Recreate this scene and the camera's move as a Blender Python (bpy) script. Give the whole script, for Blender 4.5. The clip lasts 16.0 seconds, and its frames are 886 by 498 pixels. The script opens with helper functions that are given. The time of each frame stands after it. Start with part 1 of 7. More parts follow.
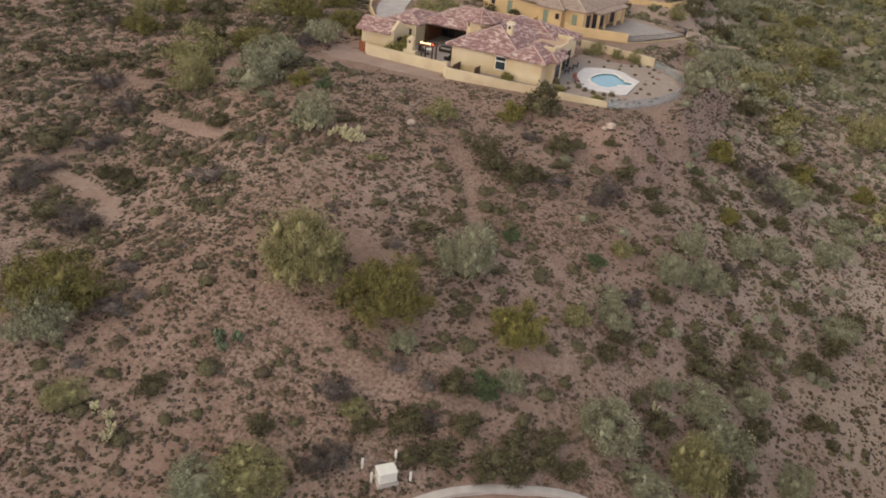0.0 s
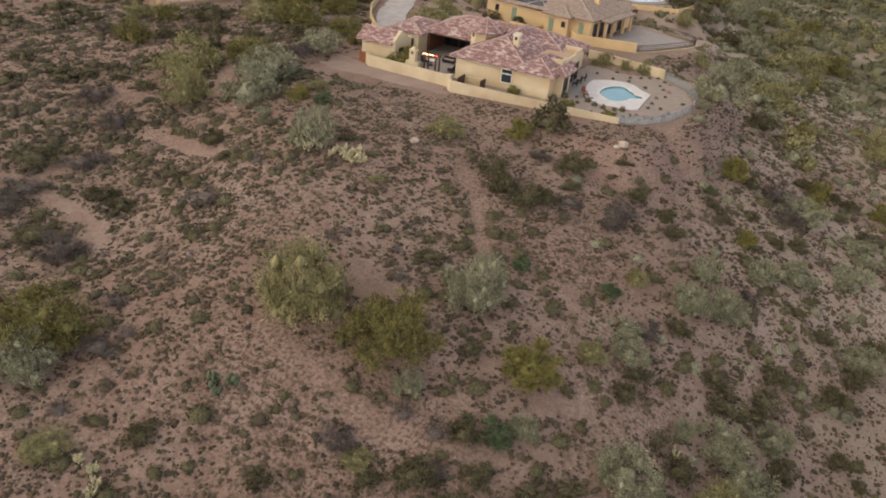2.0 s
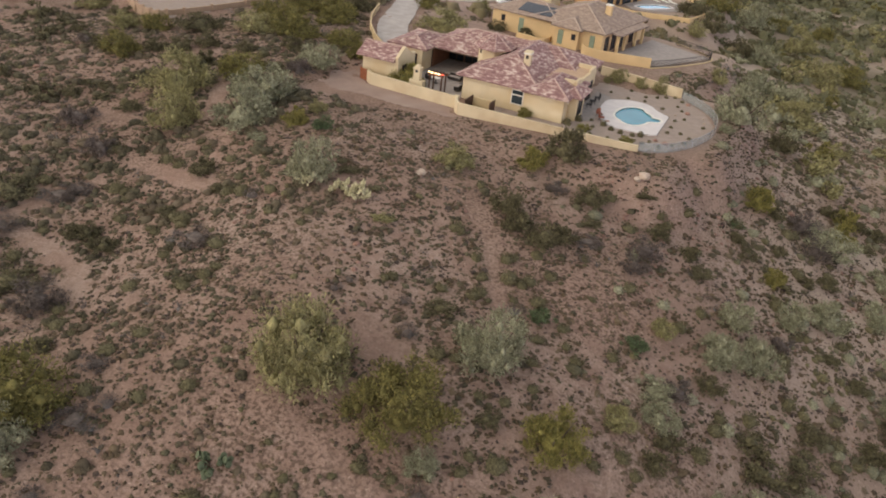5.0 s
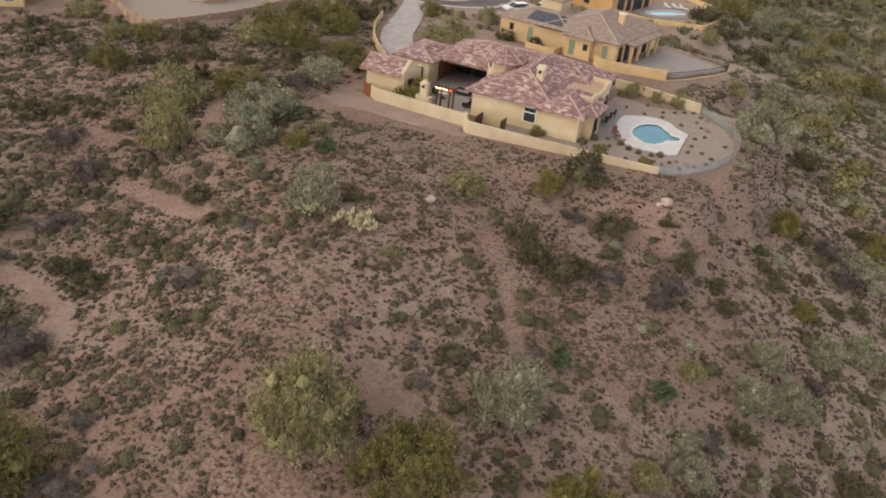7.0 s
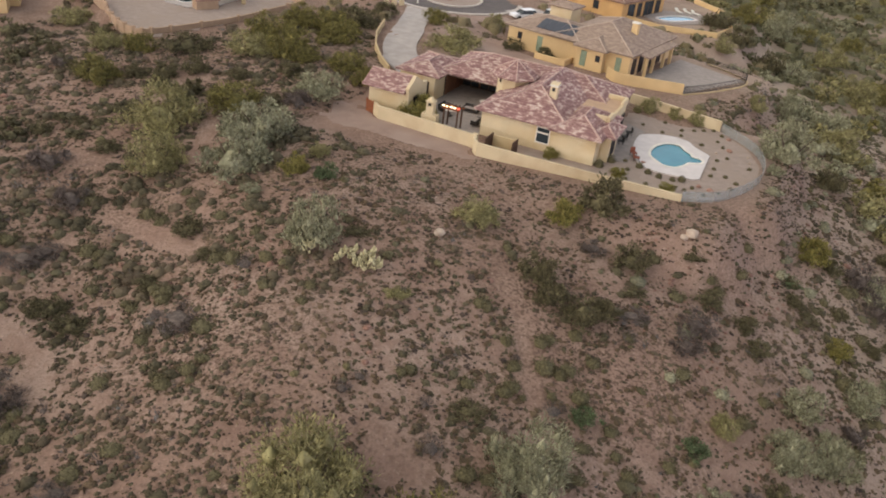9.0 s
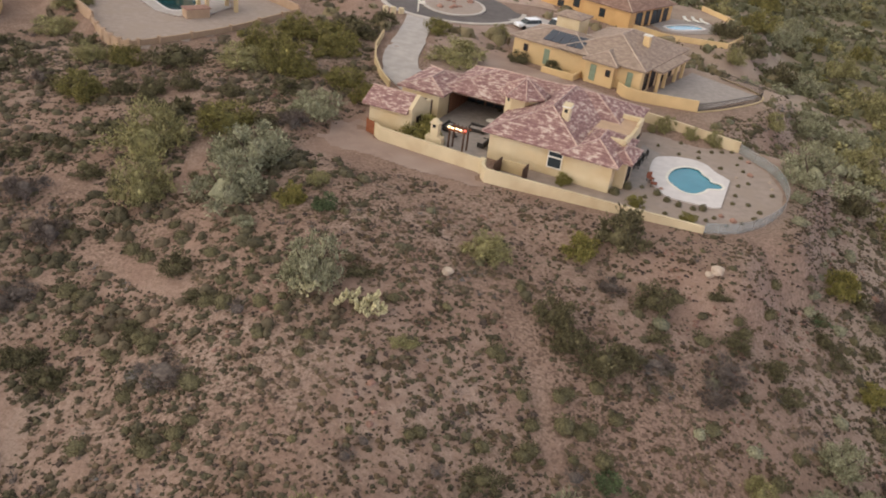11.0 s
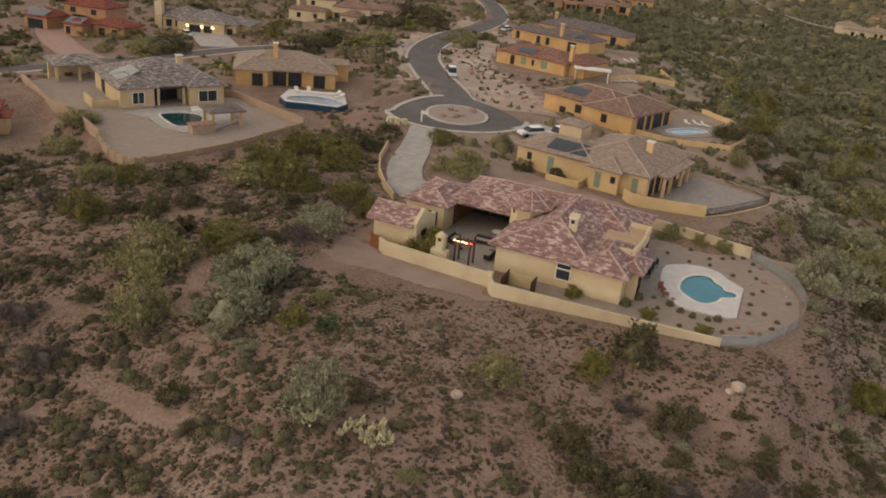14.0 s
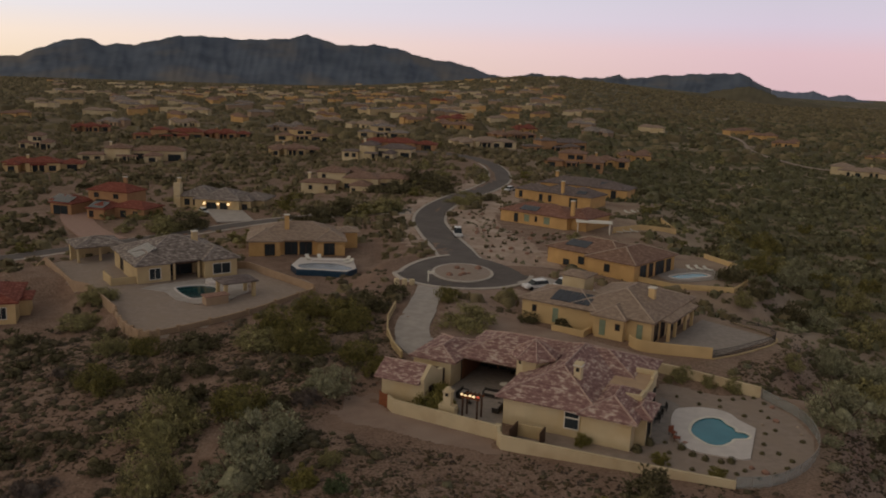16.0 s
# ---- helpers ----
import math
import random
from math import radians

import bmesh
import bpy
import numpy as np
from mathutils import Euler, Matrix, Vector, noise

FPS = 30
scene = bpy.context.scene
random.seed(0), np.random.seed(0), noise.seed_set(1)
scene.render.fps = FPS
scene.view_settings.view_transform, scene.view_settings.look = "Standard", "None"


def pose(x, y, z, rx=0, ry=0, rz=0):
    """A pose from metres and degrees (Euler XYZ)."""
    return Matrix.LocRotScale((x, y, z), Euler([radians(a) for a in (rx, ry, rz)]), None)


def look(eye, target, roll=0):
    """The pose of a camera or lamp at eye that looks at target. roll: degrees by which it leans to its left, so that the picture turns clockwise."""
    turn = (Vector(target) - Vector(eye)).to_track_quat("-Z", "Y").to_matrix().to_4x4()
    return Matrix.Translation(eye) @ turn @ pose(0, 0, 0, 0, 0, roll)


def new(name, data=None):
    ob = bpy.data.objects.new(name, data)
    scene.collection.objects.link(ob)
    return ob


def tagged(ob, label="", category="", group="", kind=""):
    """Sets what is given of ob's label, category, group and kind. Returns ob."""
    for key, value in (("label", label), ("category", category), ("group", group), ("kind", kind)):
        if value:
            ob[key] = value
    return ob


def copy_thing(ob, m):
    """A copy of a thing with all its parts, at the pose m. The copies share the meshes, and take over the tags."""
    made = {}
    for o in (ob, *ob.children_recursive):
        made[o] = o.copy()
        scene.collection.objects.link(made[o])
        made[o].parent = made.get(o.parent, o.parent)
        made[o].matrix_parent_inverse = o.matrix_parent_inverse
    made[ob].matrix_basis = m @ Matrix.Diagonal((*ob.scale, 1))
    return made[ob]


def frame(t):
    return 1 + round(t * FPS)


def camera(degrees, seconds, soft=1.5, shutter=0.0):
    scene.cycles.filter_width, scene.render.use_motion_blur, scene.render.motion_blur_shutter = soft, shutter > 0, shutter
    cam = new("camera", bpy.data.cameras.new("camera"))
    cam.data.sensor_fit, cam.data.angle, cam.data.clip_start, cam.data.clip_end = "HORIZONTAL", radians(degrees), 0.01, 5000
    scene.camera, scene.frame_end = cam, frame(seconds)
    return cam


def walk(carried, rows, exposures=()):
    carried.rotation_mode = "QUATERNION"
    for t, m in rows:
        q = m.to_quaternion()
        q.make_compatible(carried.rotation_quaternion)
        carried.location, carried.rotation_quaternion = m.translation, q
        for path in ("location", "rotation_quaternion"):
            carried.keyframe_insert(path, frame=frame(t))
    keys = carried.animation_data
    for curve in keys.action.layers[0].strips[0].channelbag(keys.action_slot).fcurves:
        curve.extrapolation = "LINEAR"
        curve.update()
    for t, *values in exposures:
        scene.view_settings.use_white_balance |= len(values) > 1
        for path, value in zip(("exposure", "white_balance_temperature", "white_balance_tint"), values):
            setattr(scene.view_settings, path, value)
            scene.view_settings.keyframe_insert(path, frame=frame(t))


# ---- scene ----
cam = camera(56.2, 16.0, soft=1.85)
# seconds, place, heading, pitch, lean
WALK = [
    (0, -0.00, 0.01, 30.25, -3.65, -27.74, 5.68),
    (0.5, -0.26, 1.30, 30.32, -3.77, -27.73, 5.80),
    (1, -0.51, 2.58, 30.49, -3.85, -27.80, 5.87),
    (1.5, -0.80, 3.84, 30.68, -4.00, -27.86, 5.96),
    (2, -0.98, 5.08, 30.90, -4.04, -27.98, 6.02),
    (2.5, -1.29, 6.30, 31.13, -4.20, -28.06, 6.15),
    (3, -1.60, 7.58, 31.35, -4.34, -28.20, 6.29),
    (3.5, -1.81, 8.87, 31.51, -4.41, -28.25, 6.35),
    (4, -2.14, 10.21, 31.67, -4.56, -28.31, 6.49),
    (6.5, -3.35, 17.27, 32.53, -4.96, -28.81, 6.81),
    (7, -3.66, 18.89, 32.45, -4.97, -28.77, 6.80),
    (7.5, -3.97, 20.50, 32.57, -5.13, -28.88, 6.85),
    (8, -4.23, 22.10, 32.68, -5.18, -28.95, 6.93),
    (8.5, -4.45, 23.78, 32.82, -5.25, -29.07, 6.99),
    (9, -4.67, 25.50, 32.91, -5.30, -29.16, 7.08),
    (11.5, -6.02, 32.94, 33.21, -6.10, -29.31, 7.67),
    (12, -6.19, 33.71, 33.16, -6.24, -29.29, 7.79),
    (12.5, -6.26, 34.08, 33.19, -6.23, -29.23, 7.85),
    (13, -6.19, 34.36, 33.34, -5.87, -28.12, 7.45),
    (13.5, -5.95, 34.47, 33.64, -5.15, -25.43, 6.64),
    (14, -5.73, 34.45, 33.89, -4.53, -22.75, 5.79),
    (14.5, -5.42, 34.20, 34.17, -3.88, -20.03, 4.81),
    (15, -5.13, 33.74, 34.39, -3.30, -17.27, 3.90),
    (15.5, -4.66, 32.93, 34.34, -2.75, -14.39, 2.84),
    (16, -4.37, 32.29, 34.25, -2.45, -11.88, 2.03),
]
walk(cam, [(t, pose(x, y, z, 90 + p, 0, a) @ pose(0, 0, 0, 0, 0, r)) for t, x, y, z, a, p, r in WALK],
     exposures=[(0, -0.30, 6500, 10), (11.0, -0.27, 6500, 10), (12.7, -0.30, 6500, 10), (14.0, -0.82, 7000, 10), (14.8, -1.29, 7200, 10), (15.5, -1.76, 7200, 10), (16.0, -2.08, 7200, 10)])

# ---- dusk light: wide soft sky, a faint low glow from the west ----
world = bpy.data.worlds.new("dusk_sky")
scene.world = world
world.use_nodes = True
wt = world.node_tree
wt.nodes.clear()


def wnode(kind, **values):
    n = wt.nodes.new(kind)
    for key, value in values.items():
        n.inputs[key].default_value = value
    return n


w_out = wt.nodes.new("ShaderNodeOutputWorld")
w_bg = wnode("ShaderNodeBackground", Strength=1.0)
w_sky = wt.nodes.new("ShaderNodeTexSky")
w_sky.sky_type = "NISHITA"
w_sky.sun_disc = False
w_sky.sun_elevation = radians(4)
w_sky.sun_rotation = radians(-110)
w_sky.air_density = 1.5
w_geo = wt.nodes.new("ShaderNodeTexCoord")
w_sep = wt.nodes.new("ShaderNodeSeparateXYZ")
w_ramp = wt.nodes.new("ShaderNodeValToRGB")


def sky_ramp(ramp, stops):
    while len(ramp.color_ramp.elements) < len(stops):
        ramp.color_ramp.elements.new(0.5)
    for e, (p, c) in zip(ramp.color_ramp.elements, stops):
        e.position, e.color = p, (*c, 1)


# east: pink belt under pale lilac; west: afterglow under pale blue
sky_ramp(w_ramp, [(0.0, (2.84, 2.07, 2.43)), (0.035, (2.9, 2.18, 2.67)), (0.065, (2.58, 2.4, 3.21)), (0.11, (2.32, 2.4, 3.15)), (0.24, (1.35, 1.38, 1.6)), (0.5, (0.53, 0.595, 0.69)), (1.0, (0.445, 0.51, 0.59))])
w_west = wt.nodes.new("ShaderNodeValToRGB")
sky_ramp(w_west, [(0.0, (3.89, 3.35, 2.55)), (0.03, (3.95, 3.58, 3.15)), (0.06, (3.37, 3.49, 3.89)), (0.1, (3.11, 3.43, 4.13)), (0.3, (2.7, 2.4, 2.05)), (1.0, (1.2, 1.15, 1.1))])
w_side = wt.nodes.new("ShaderNodeMapRange")
w_side.inputs["From Min"].default_value, w_side.inputs["From Max"].default_value = 0.40, -0.62
w_warm = wt.nodes.new("ShaderNodeMixRGB")
wt.links.new(w_west.outputs[0], w_warm.inputs[2])
w_add = wt.nodes.new("ShaderNodeMixRGB")
w_add.blend_type = "ADD"
w_add.inputs[0].default_value = 0.05
wt.links.new(w_geo.outputs["Generated"], w_sep.inputs[0])
wt.links.new(w_sep.outputs["Z"], w_ramp.inputs[0])
wt.links.new(w_sep.outputs["Z"], w_west.inputs[0])
wt.links.new(w_sep.outputs["X"], w_side.inputs["Value"])
wt.links.new(w_side.outputs[0], w_warm.inputs[0])
wt.links.new(w_ramp.outputs[0], w_warm.inputs[1])
wt.links.new(w_warm.outputs[0], w_add.inputs[1])
wt.links.new(w_sky.outputs[0], w_add.inputs[2])
wt.links.new(w_add.outputs[0], w_bg.inputs["Color"])
wt.links.new(w_bg.outputs[0], w_out.inputs[0])

sun_data = bpy.data.lights.new("low_sun", "SUN")
sun_data.energy, sun_data.angle, sun_data.color = 0.6, radians(35), (1.0, 0.90, 0.76)
sun = new("low_sun", sun_data)
sun.matrix_world = look((-60, -10, 50), (0, 40, 0))

# ---- materials ----
def material(name, colour, second=None, scale=1.0, rough=0.85, metal=0.0, bump=0.0, bump_scale=8.0, spread=0.0, detail=5.0, third=None, third_scale=0.2, space="Object", island=False):
    """A surface of two or three tones: fine grain, broad stains, piece to piece variation and relief."""
    m = bpy.data.materials.new(name)
    m.use_nodes = True
    nt = m.node_tree
    b = nt.nodes["Principled BSDF"]
    b.inputs["Roughness"].default_value, b.inputs["Metallic"].default_value = rough, metal
    b.inputs["Specular IOR Level"].default_value = 0.25
    tc = nt.nodes.new("ShaderNodeTexCoord")
    second = second or tuple(c * 0.75 for c in colour)
    mix = nt.nodes.new("ShaderNodeMixRGB")
    mix.inputs[1].default_value, mix.inputs[2].default_value = (*colour, 1), (*second, 1)
    nz = nt.nodes.new("ShaderNodeTexNoise")
    nz.inputs["Scale"].default_value, nz.inputs["Detail"].default_value = scale, detail
    nt.links.new(tc.outputs[space], nz.inputs["Vector"])
    st = nt.nodes.new("ShaderNodeMapRange")
    st.inputs["From Min"].default_value, st.inputs["From Max"].default_value = 0.35, 0.65
    nt.links.new(nz.outputs["Fac"], st.inputs["Value"])
    nt.links.new(st.outputs[0], mix.inputs[0])
    out = mix.outputs[0]
    if third:
        n3 = nt.nodes.new("ShaderNodeTexNoise")
        n3.inputs["Scale"].default_value, n3.inputs["Detail"].default_value = third_scale, 3
        nt.links.new(tc.outputs[space], n3.inputs["Vector"])
        s3 = nt.nodes.new("ShaderNodeMapRange")
        s3.inputs["From Min"].default_value, s3.inputs["From Max"].default_value = 0.48, 0.66
        nt.links.new(n3.outputs["Fac"], s3.inputs["Value"])
        m3 = nt.nodes.new("ShaderNodeMixRGB")
        m3.inputs[2].default_value = (*third, 1)
        nt.links.new(s3.outputs[0], m3.inputs[0])
        nt.links.new(out, m3.inputs[1])
        out = m3.outputs[0]
    if spread:
        if island:
            rnd = nt.nodes.new("ShaderNodeNewGeometry").outputs["Random Per Island"]
        else:
            rnd = nt.nodes.new("ShaderNodeObjectInfo").outputs["Random"]
        rr = nt.nodes.new("ShaderNodeMapRange")
        rr.inputs["To Min"].default_value, rr.inputs["To Max"].default_value = 1 - spread, 1 + spread
        nt.links.new(rnd, rr.inputs["Value"])
        hs = nt.nodes.new("ShaderNodeHueSaturation")
        nt.links.new(rr.outputs[0], hs.inputs["Value"])
        nt.links.new(out, hs.inputs["Color"])
        out = hs.outputs[0]
    nt.links.new(out, b.inputs["Base Color"])
    if bump:
        bz = nt.nodes.new("ShaderNodeTexNoise")
        bz.inputs["Scale"].default_value, bz.inputs["Detail"].default_value = bump_scale, 6
        nt.links.new(tc.outputs[space], bz.inputs["Vector"])
        bp = nt.nodes.new("ShaderNodeBump")
        bp.inputs["Strength"].default_value, bp.inputs["Distance"].default_value = bump, 0.1
        nt.links.new(bz.outputs["Fac"], bp.inputs["Height"])
        nt.links.new(bp.outputs[0], b.inputs["Normal"])
    return m


def tile_material(name, tones, scale=2.6):
    """Mottled clay roof tiles: patches of several tones in short runs, courses in relief."""
    m = bpy.data.materials.new(name)
    m.use_nodes = True
    nt = m.node_tree
    b = nt.nodes["Principled BSDF"]
    b.inputs["Roughness"].default_value = 0.9
    b.inputs["Specular IOR Level"].default_value = 0.2
    tc = nt.nodes.new("ShaderNodeTexCoord")
    mp = nt.nodes.new("ShaderNodeMapping")
    mp.inputs["Scale"].default_value = (0.8, 0.8, 3.0)
    nt.links.new(tc.outputs["Object"], mp.inputs["Vector"])
    nz = nt.nodes.new("ShaderNodeTexNoise")
    nz.inputs["Scale"].default_value, nz.inputs["Detail"].default_value, nz.inputs["Roughness"].default_value = scale * 0.6, 4, 0.66
    nt.links.new(mp.outputs[0], nz.inputs["Vector"])
    rp = nt.nodes.new("ShaderNodeValToRGB")
    places = [0.34, 0.45, 0.525, 0.57, 0.635]
    while len(rp.color_ramp.elements) < len(tones):
        rp.color_ramp.elements.new(0.5)
    for e, p, c in zip(rp.color_ramp.elements, places, tones):
        e.position, e.color = p, (*c, 1)
    nt.links.new(nz.outputs["Fac"], rp.inputs[0])
    nt.links.new(rp.outputs[0], b.inputs["Base Color"])
    wv = nt.nodes.new("ShaderNodeTexWave")
    wv.bands_direction = "Z"
    wv.inputs["Scale"].default_value, wv.inputs["Distortion"].default_value = 2.2, 0.6
    nt.links.new(tc.outputs["Object"], wv.inputs["Vector"])
    bp = nt.nodes.new("ShaderNodeBump")
    bp.inputs["Strength"].default_value, bp.inputs["Distance"].default_value = 0.5, 0.08
    nt.links.new(wv.outputs["Fac"], bp.inputs["Height"])
    nt.links.new(bp.outputs[0], b.inputs["Normal"])
    return m


def glow(name, colour, strength):
    m = bpy.data.materials.new(name)
    m.use_nodes = True
    b = m.node_tree.nodes["Principled BSDF"]
    b.inputs["Base Color"].default_value = (*colour, 1)
    b.inputs["Emission Color"].default_value = (*colour, 1)
    b.inputs["Emission Strength"].default_value = strength
    return m


M_STUCCO = material("yellow_stucco", (0.63, 0.515, 0.335), (0.57, 0.465, 0.30), 0.6, 0.9, bump=0.25, bump_scale=30, third=(0.55, 0.42, 0.25), third_scale=0.25)
M_YARDWALL = material("yard_wall_stucco", (0.62, 0.505, 0.33), (0.56, 0.455, 0.295), 0.5, 0.9, bump=0.25, bump_scale=30, third=(0.50, 0.38, 0.24), third_scale=0.3)
M_ORANGE = material("ochre_stucco", (0.63, 0.45, 0.235), (0.55, 0.39, 0.205), 0.5, 0.9, bump=0.2, bump_scale=25)
M_TERRA = material("deep_ochre_stucco", (0.59, 0.365, 0.16), (0.51, 0.315, 0.135), 0.5, 0.9, bump=0.2, bump_scale=25)
M_TERRACOTTA = material("terracotta_stucco", (0.43, 0.245, 0.13), (0.37, 0.21, 0.11), 0.5, 0.9, bump=0.2, bump_scale=25)
M_TANWALL = material("tan_stucco", (0.55, 0.42, 0.24), (0.48, 0.36, 0.21), 0.5, 0.9, bump=0.2, bump_scale=25)
M_BLOCK = material("block_wall_tan", (0.40, 0.28, 0.19), (0.34, 0.235, 0.16), 0.9, 0.9, bump=0.3, bump_scale=12)
M_TILE = tile_material("mottled_clay_tile", [(0.19, 0.105, 0.10), (0.25, 0.14, 0.13), (0.31, 0.185, 0.165), (0.43, 0.30, 0.255), (0.55, 0.43, 0.365)])
M_RIDGE = material("pale_ridge_tile", (0.49, 0.365, 0.315), (0.36, 0.235, 0.20), 3.0, 0.9)
M_TILE_BROWN = tile_material("brown_roof_tile", [(0.24, 0.175, 0.135), (0.28, 0.205, 0.16), (0.31, 0.23, 0.18), (0.34, 0.255, 0.20), (0.37, 0.28, 0.22)])
M_TILE_RED = tile_material("red_roof_tile", [(0.145, 0.038, 0.028), (0.18, 0.048, 0.034), (0.215, 0.06, 0.042), (0.25, 0.078, 0.054), (0.29, 0.115, 0.085)])
M_TILE_DULLRED = tile_material("dull_red_roof_tile", [(0.17, 0.082, 0.06), (0.205, 0.098, 0.072), (0.24, 0.116, 0.086), (0.265, 0.138, 0.104), (0.30, 0.17, 0.135)])
M_TILE_RUSSET = tile_material("russet_roof_tile", [(0.17, 0.10, 0.075), (0.205, 0.122, 0.092), (0.24, 0.145, 0.108), (0.27, 0.168, 0.128), (0.31, 0.205, 0.16)])
M_TILE_SLATE = tile_material("dark_grey_brown_tile", [(0.11, 0.085, 0.08), (0.135, 0.105, 0.10), (0.16, 0.125, 0.118), (0.19, 0.15, 0.14), (0.23, 0.185, 0.172)])
M_TILE_GREY = tile_material("grey_roof_tile", [(0.12, 0.098, 0.09), (0.175, 0.143, 0.13), (0.23, 0.19, 0.172), (0.31, 0.262, 0.235), (0.40, 0.345, 0.31)])
M_FOAM = material("flat_roof_coating", (0.50, 0.34, 0.22), (0.44, 0.30, 0.20), 0.8, 0.9)
M_TRIM = material("white_trim", (0.72, 0.68, 0.60), (0.65, 0.61, 0.54), 2.0, 0.7)
M_DARKWOOD = material("dark_wood", (0.10, 0.055, 0.035), (0.07, 0.04, 0.028), 3.0, 0.7)
M_RUST = material("rusted_steel", (0.28, 0.10, 0.045), (0.20, 0.07, 0.035), 3.0, 0.8)
M_PAVER = material("grey_pavers", (0.34, 0.29, 0.26), (0.28, 0.24, 0.215), 1.6, 0.9, bump=0.3, bump_scale=5)
M_DECK = material("white_cool_deck", (0.64, 0.585, 0.56), (0.57, 0.52, 0.50), 1.0, 0.85, bump=0.1, bump_scale=20)
M_GRAVEL = material("yard_gravel", (0.355, 0.28, 0.237), (0.295, 0.232, 0.196), 1.2, 0.95, bump=0.5, bump_scale=14, third=(0.32, 0.25, 0.205), third_scale=0.35)
M_ASPHALT = material("asphalt", (0.128, 0.108, 0.102), (0.104, 0.088, 0.083), 0.7, 0.9, bump=0.2, bump_scale=25, third=(0.146, 0.126, 0.118), third_scale=0.12)
M_KERB = material("concrete_kerb", (0.50, 0.44, 0.39), (0.42, 0.37, 0.33), 1.0, 0.9, bump=0.2, bump_scale=10)
M_DRIVE = material("concrete_drive", (0.44, 0.39, 0.36), (0.36, 0.32, 0.295), 0.7, 0.9, bump=0.2, bump_scale=8)
M_PAVER_RED = material("red_pavers", (0.40, 0.255, 0.21), (0.33, 0.21, 0.172), 1.5, 0.9)
M_ROCK = material("pale_rock", (0.46, 0.37, 0.29), (0.36, 0.28, 0.22), 2.0, 0.9, bump=0.5, bump_scale=5, spread=0.2)
M_REDROCK = material("red_rock", (0.27, 0.155, 0.115), (0.20, 0.115, 0.09), 2.0, 0.9, bump=0.5, bump_scale=5, spread=0.3, island=True)
M_SOLAR = material("solar_panel", (0.018, 0.022, 0.036), (0.025, 0.03, 0.046), 1.0, 0.1)
M_SOLAR.node_tree.nodes["Principled BSDF"].inputs["Specular IOR Level"].default_value = 0.6
M_GLASS_DARK = material("window_glass", (0.025, 0.03, 0.035), (0.035, 0.045, 0.05), 0.5, 0.12)
M_SHUTTER = material("green_shutter", (0.25, 0.30, 0.21), (0.20, 0.245, 0.175), 2.0, 0.7)
M_IRON = material("dark_iron", (0.03, 0.028, 0.026), (0.05, 0.04, 0.035), 3.0, 0.6)
M_WHITE_PAINT = material("white_car_paint", (0.75, 0.75, 0.76), (0.70, 0.70, 0.71), 0.3, 0.3)
M_TYRE = material("tyre_rubber", (0.02, 0.02, 0.02), (0.03, 0.03, 0.03), 2.0, 0.9)
M_WATER = material("pool_water", (0.045, 0.205, 0.275), (0.058, 0.25, 0.325), 0.35, 0.08, bump=0.05, bump_scale=3)
M_WATER_DARK = material("dark_pool_water", (0.012, 0.05, 0.055), (0.02, 0.065, 0.07), 0.35, 0.08)
M_BARK = material("grey_bark", (0.14, 0.10, 0.075), (0.09, 0.065, 0.05), 6.0, 0.95)
M_LAMP = glow("lit_bulb", (1.0, 0.72, 0.40), 6.0)
M_LAMP_RED = glow("red_lamp", (1.0, 0.10, 0.05), 3.0)


def leaf(name, a, b, c=None):
    a, b = tuple(1.13 * v for v in a), tuple(0.72 * v for v in b)
    return material(name, a, b, 6.5, 0.9, spread=0.30, island=True, third=c, third_scale=0.16, bump=0.5, bump_scale=9)


M_PALOVERDE = leaf("palo_verde_leaf", (0.195, 0.168, 0.055), (0.142, 0.124, 0.044))
M_YELLOWGREEN = leaf("yellow_green_leaf", (0.235, 0.205, 0.062), (0.18, 0.158, 0.05))
M_OLIVE = leaf("olive_leaf", (0.295, 0.262, 0.122), (0.215, 0.193, 0.093))
M_GREYGREEN = leaf("grey_green_leaf", (0.30, 0.288, 0.182), (0.225, 0.217, 0.14))
M_PALESHRUB = leaf("pale_shrub_leaf", (0.235, 0.22, 0.14), (0.175, 0.165, 0.108))
M_DARKLEAF = leaf("dark_green_leaf", (0.14, 0.12, 0.063), (0.092, 0.08, 0.044))
M_FRESH = leaf("fresh_green_leaf", (0.115, 0.145, 0.07), (0.085, 0.105, 0.052))
M_SHRUB = leaf("bursage_leaf", (0.1, 0.084, 0.049), (0.068, 0.058, 0.035), (0.115, 0.086, 0.057))
M_SHRUB_OLIVE = leaf("olive_shrub_leaf", (0.14, 0.118, 0.06), (0.098, 0.084, 0.045), (0.135, 0.122, 0.077))
M_DRY = leaf("dry_twigs", (0.15, 0.118, 0.10), (0.11, 0.086, 0.075), (0.135, 0.125, 0.118))
M_STRAW = leaf("straw_tufts", (0.36, 0.275, 0.165), (0.28, 0.21, 0.13))
M_CHOLLA = leaf("pale_cholla", (0.56, 0.50, 0.30), (0.44, 0.40, 0.23))
M_FARSCRUB = leaf("far_brown_scrub_leaf", (0.165, 0.133, 0.071), (0.112, 0.093, 0.051), (0.205, 0.16, 0.095))
M_FARLEAF = leaf("far_scrub_leaf", (0.122, 0.116, 0.06), (0.086, 0.083, 0.045), (0.155, 0.138, 0.078))

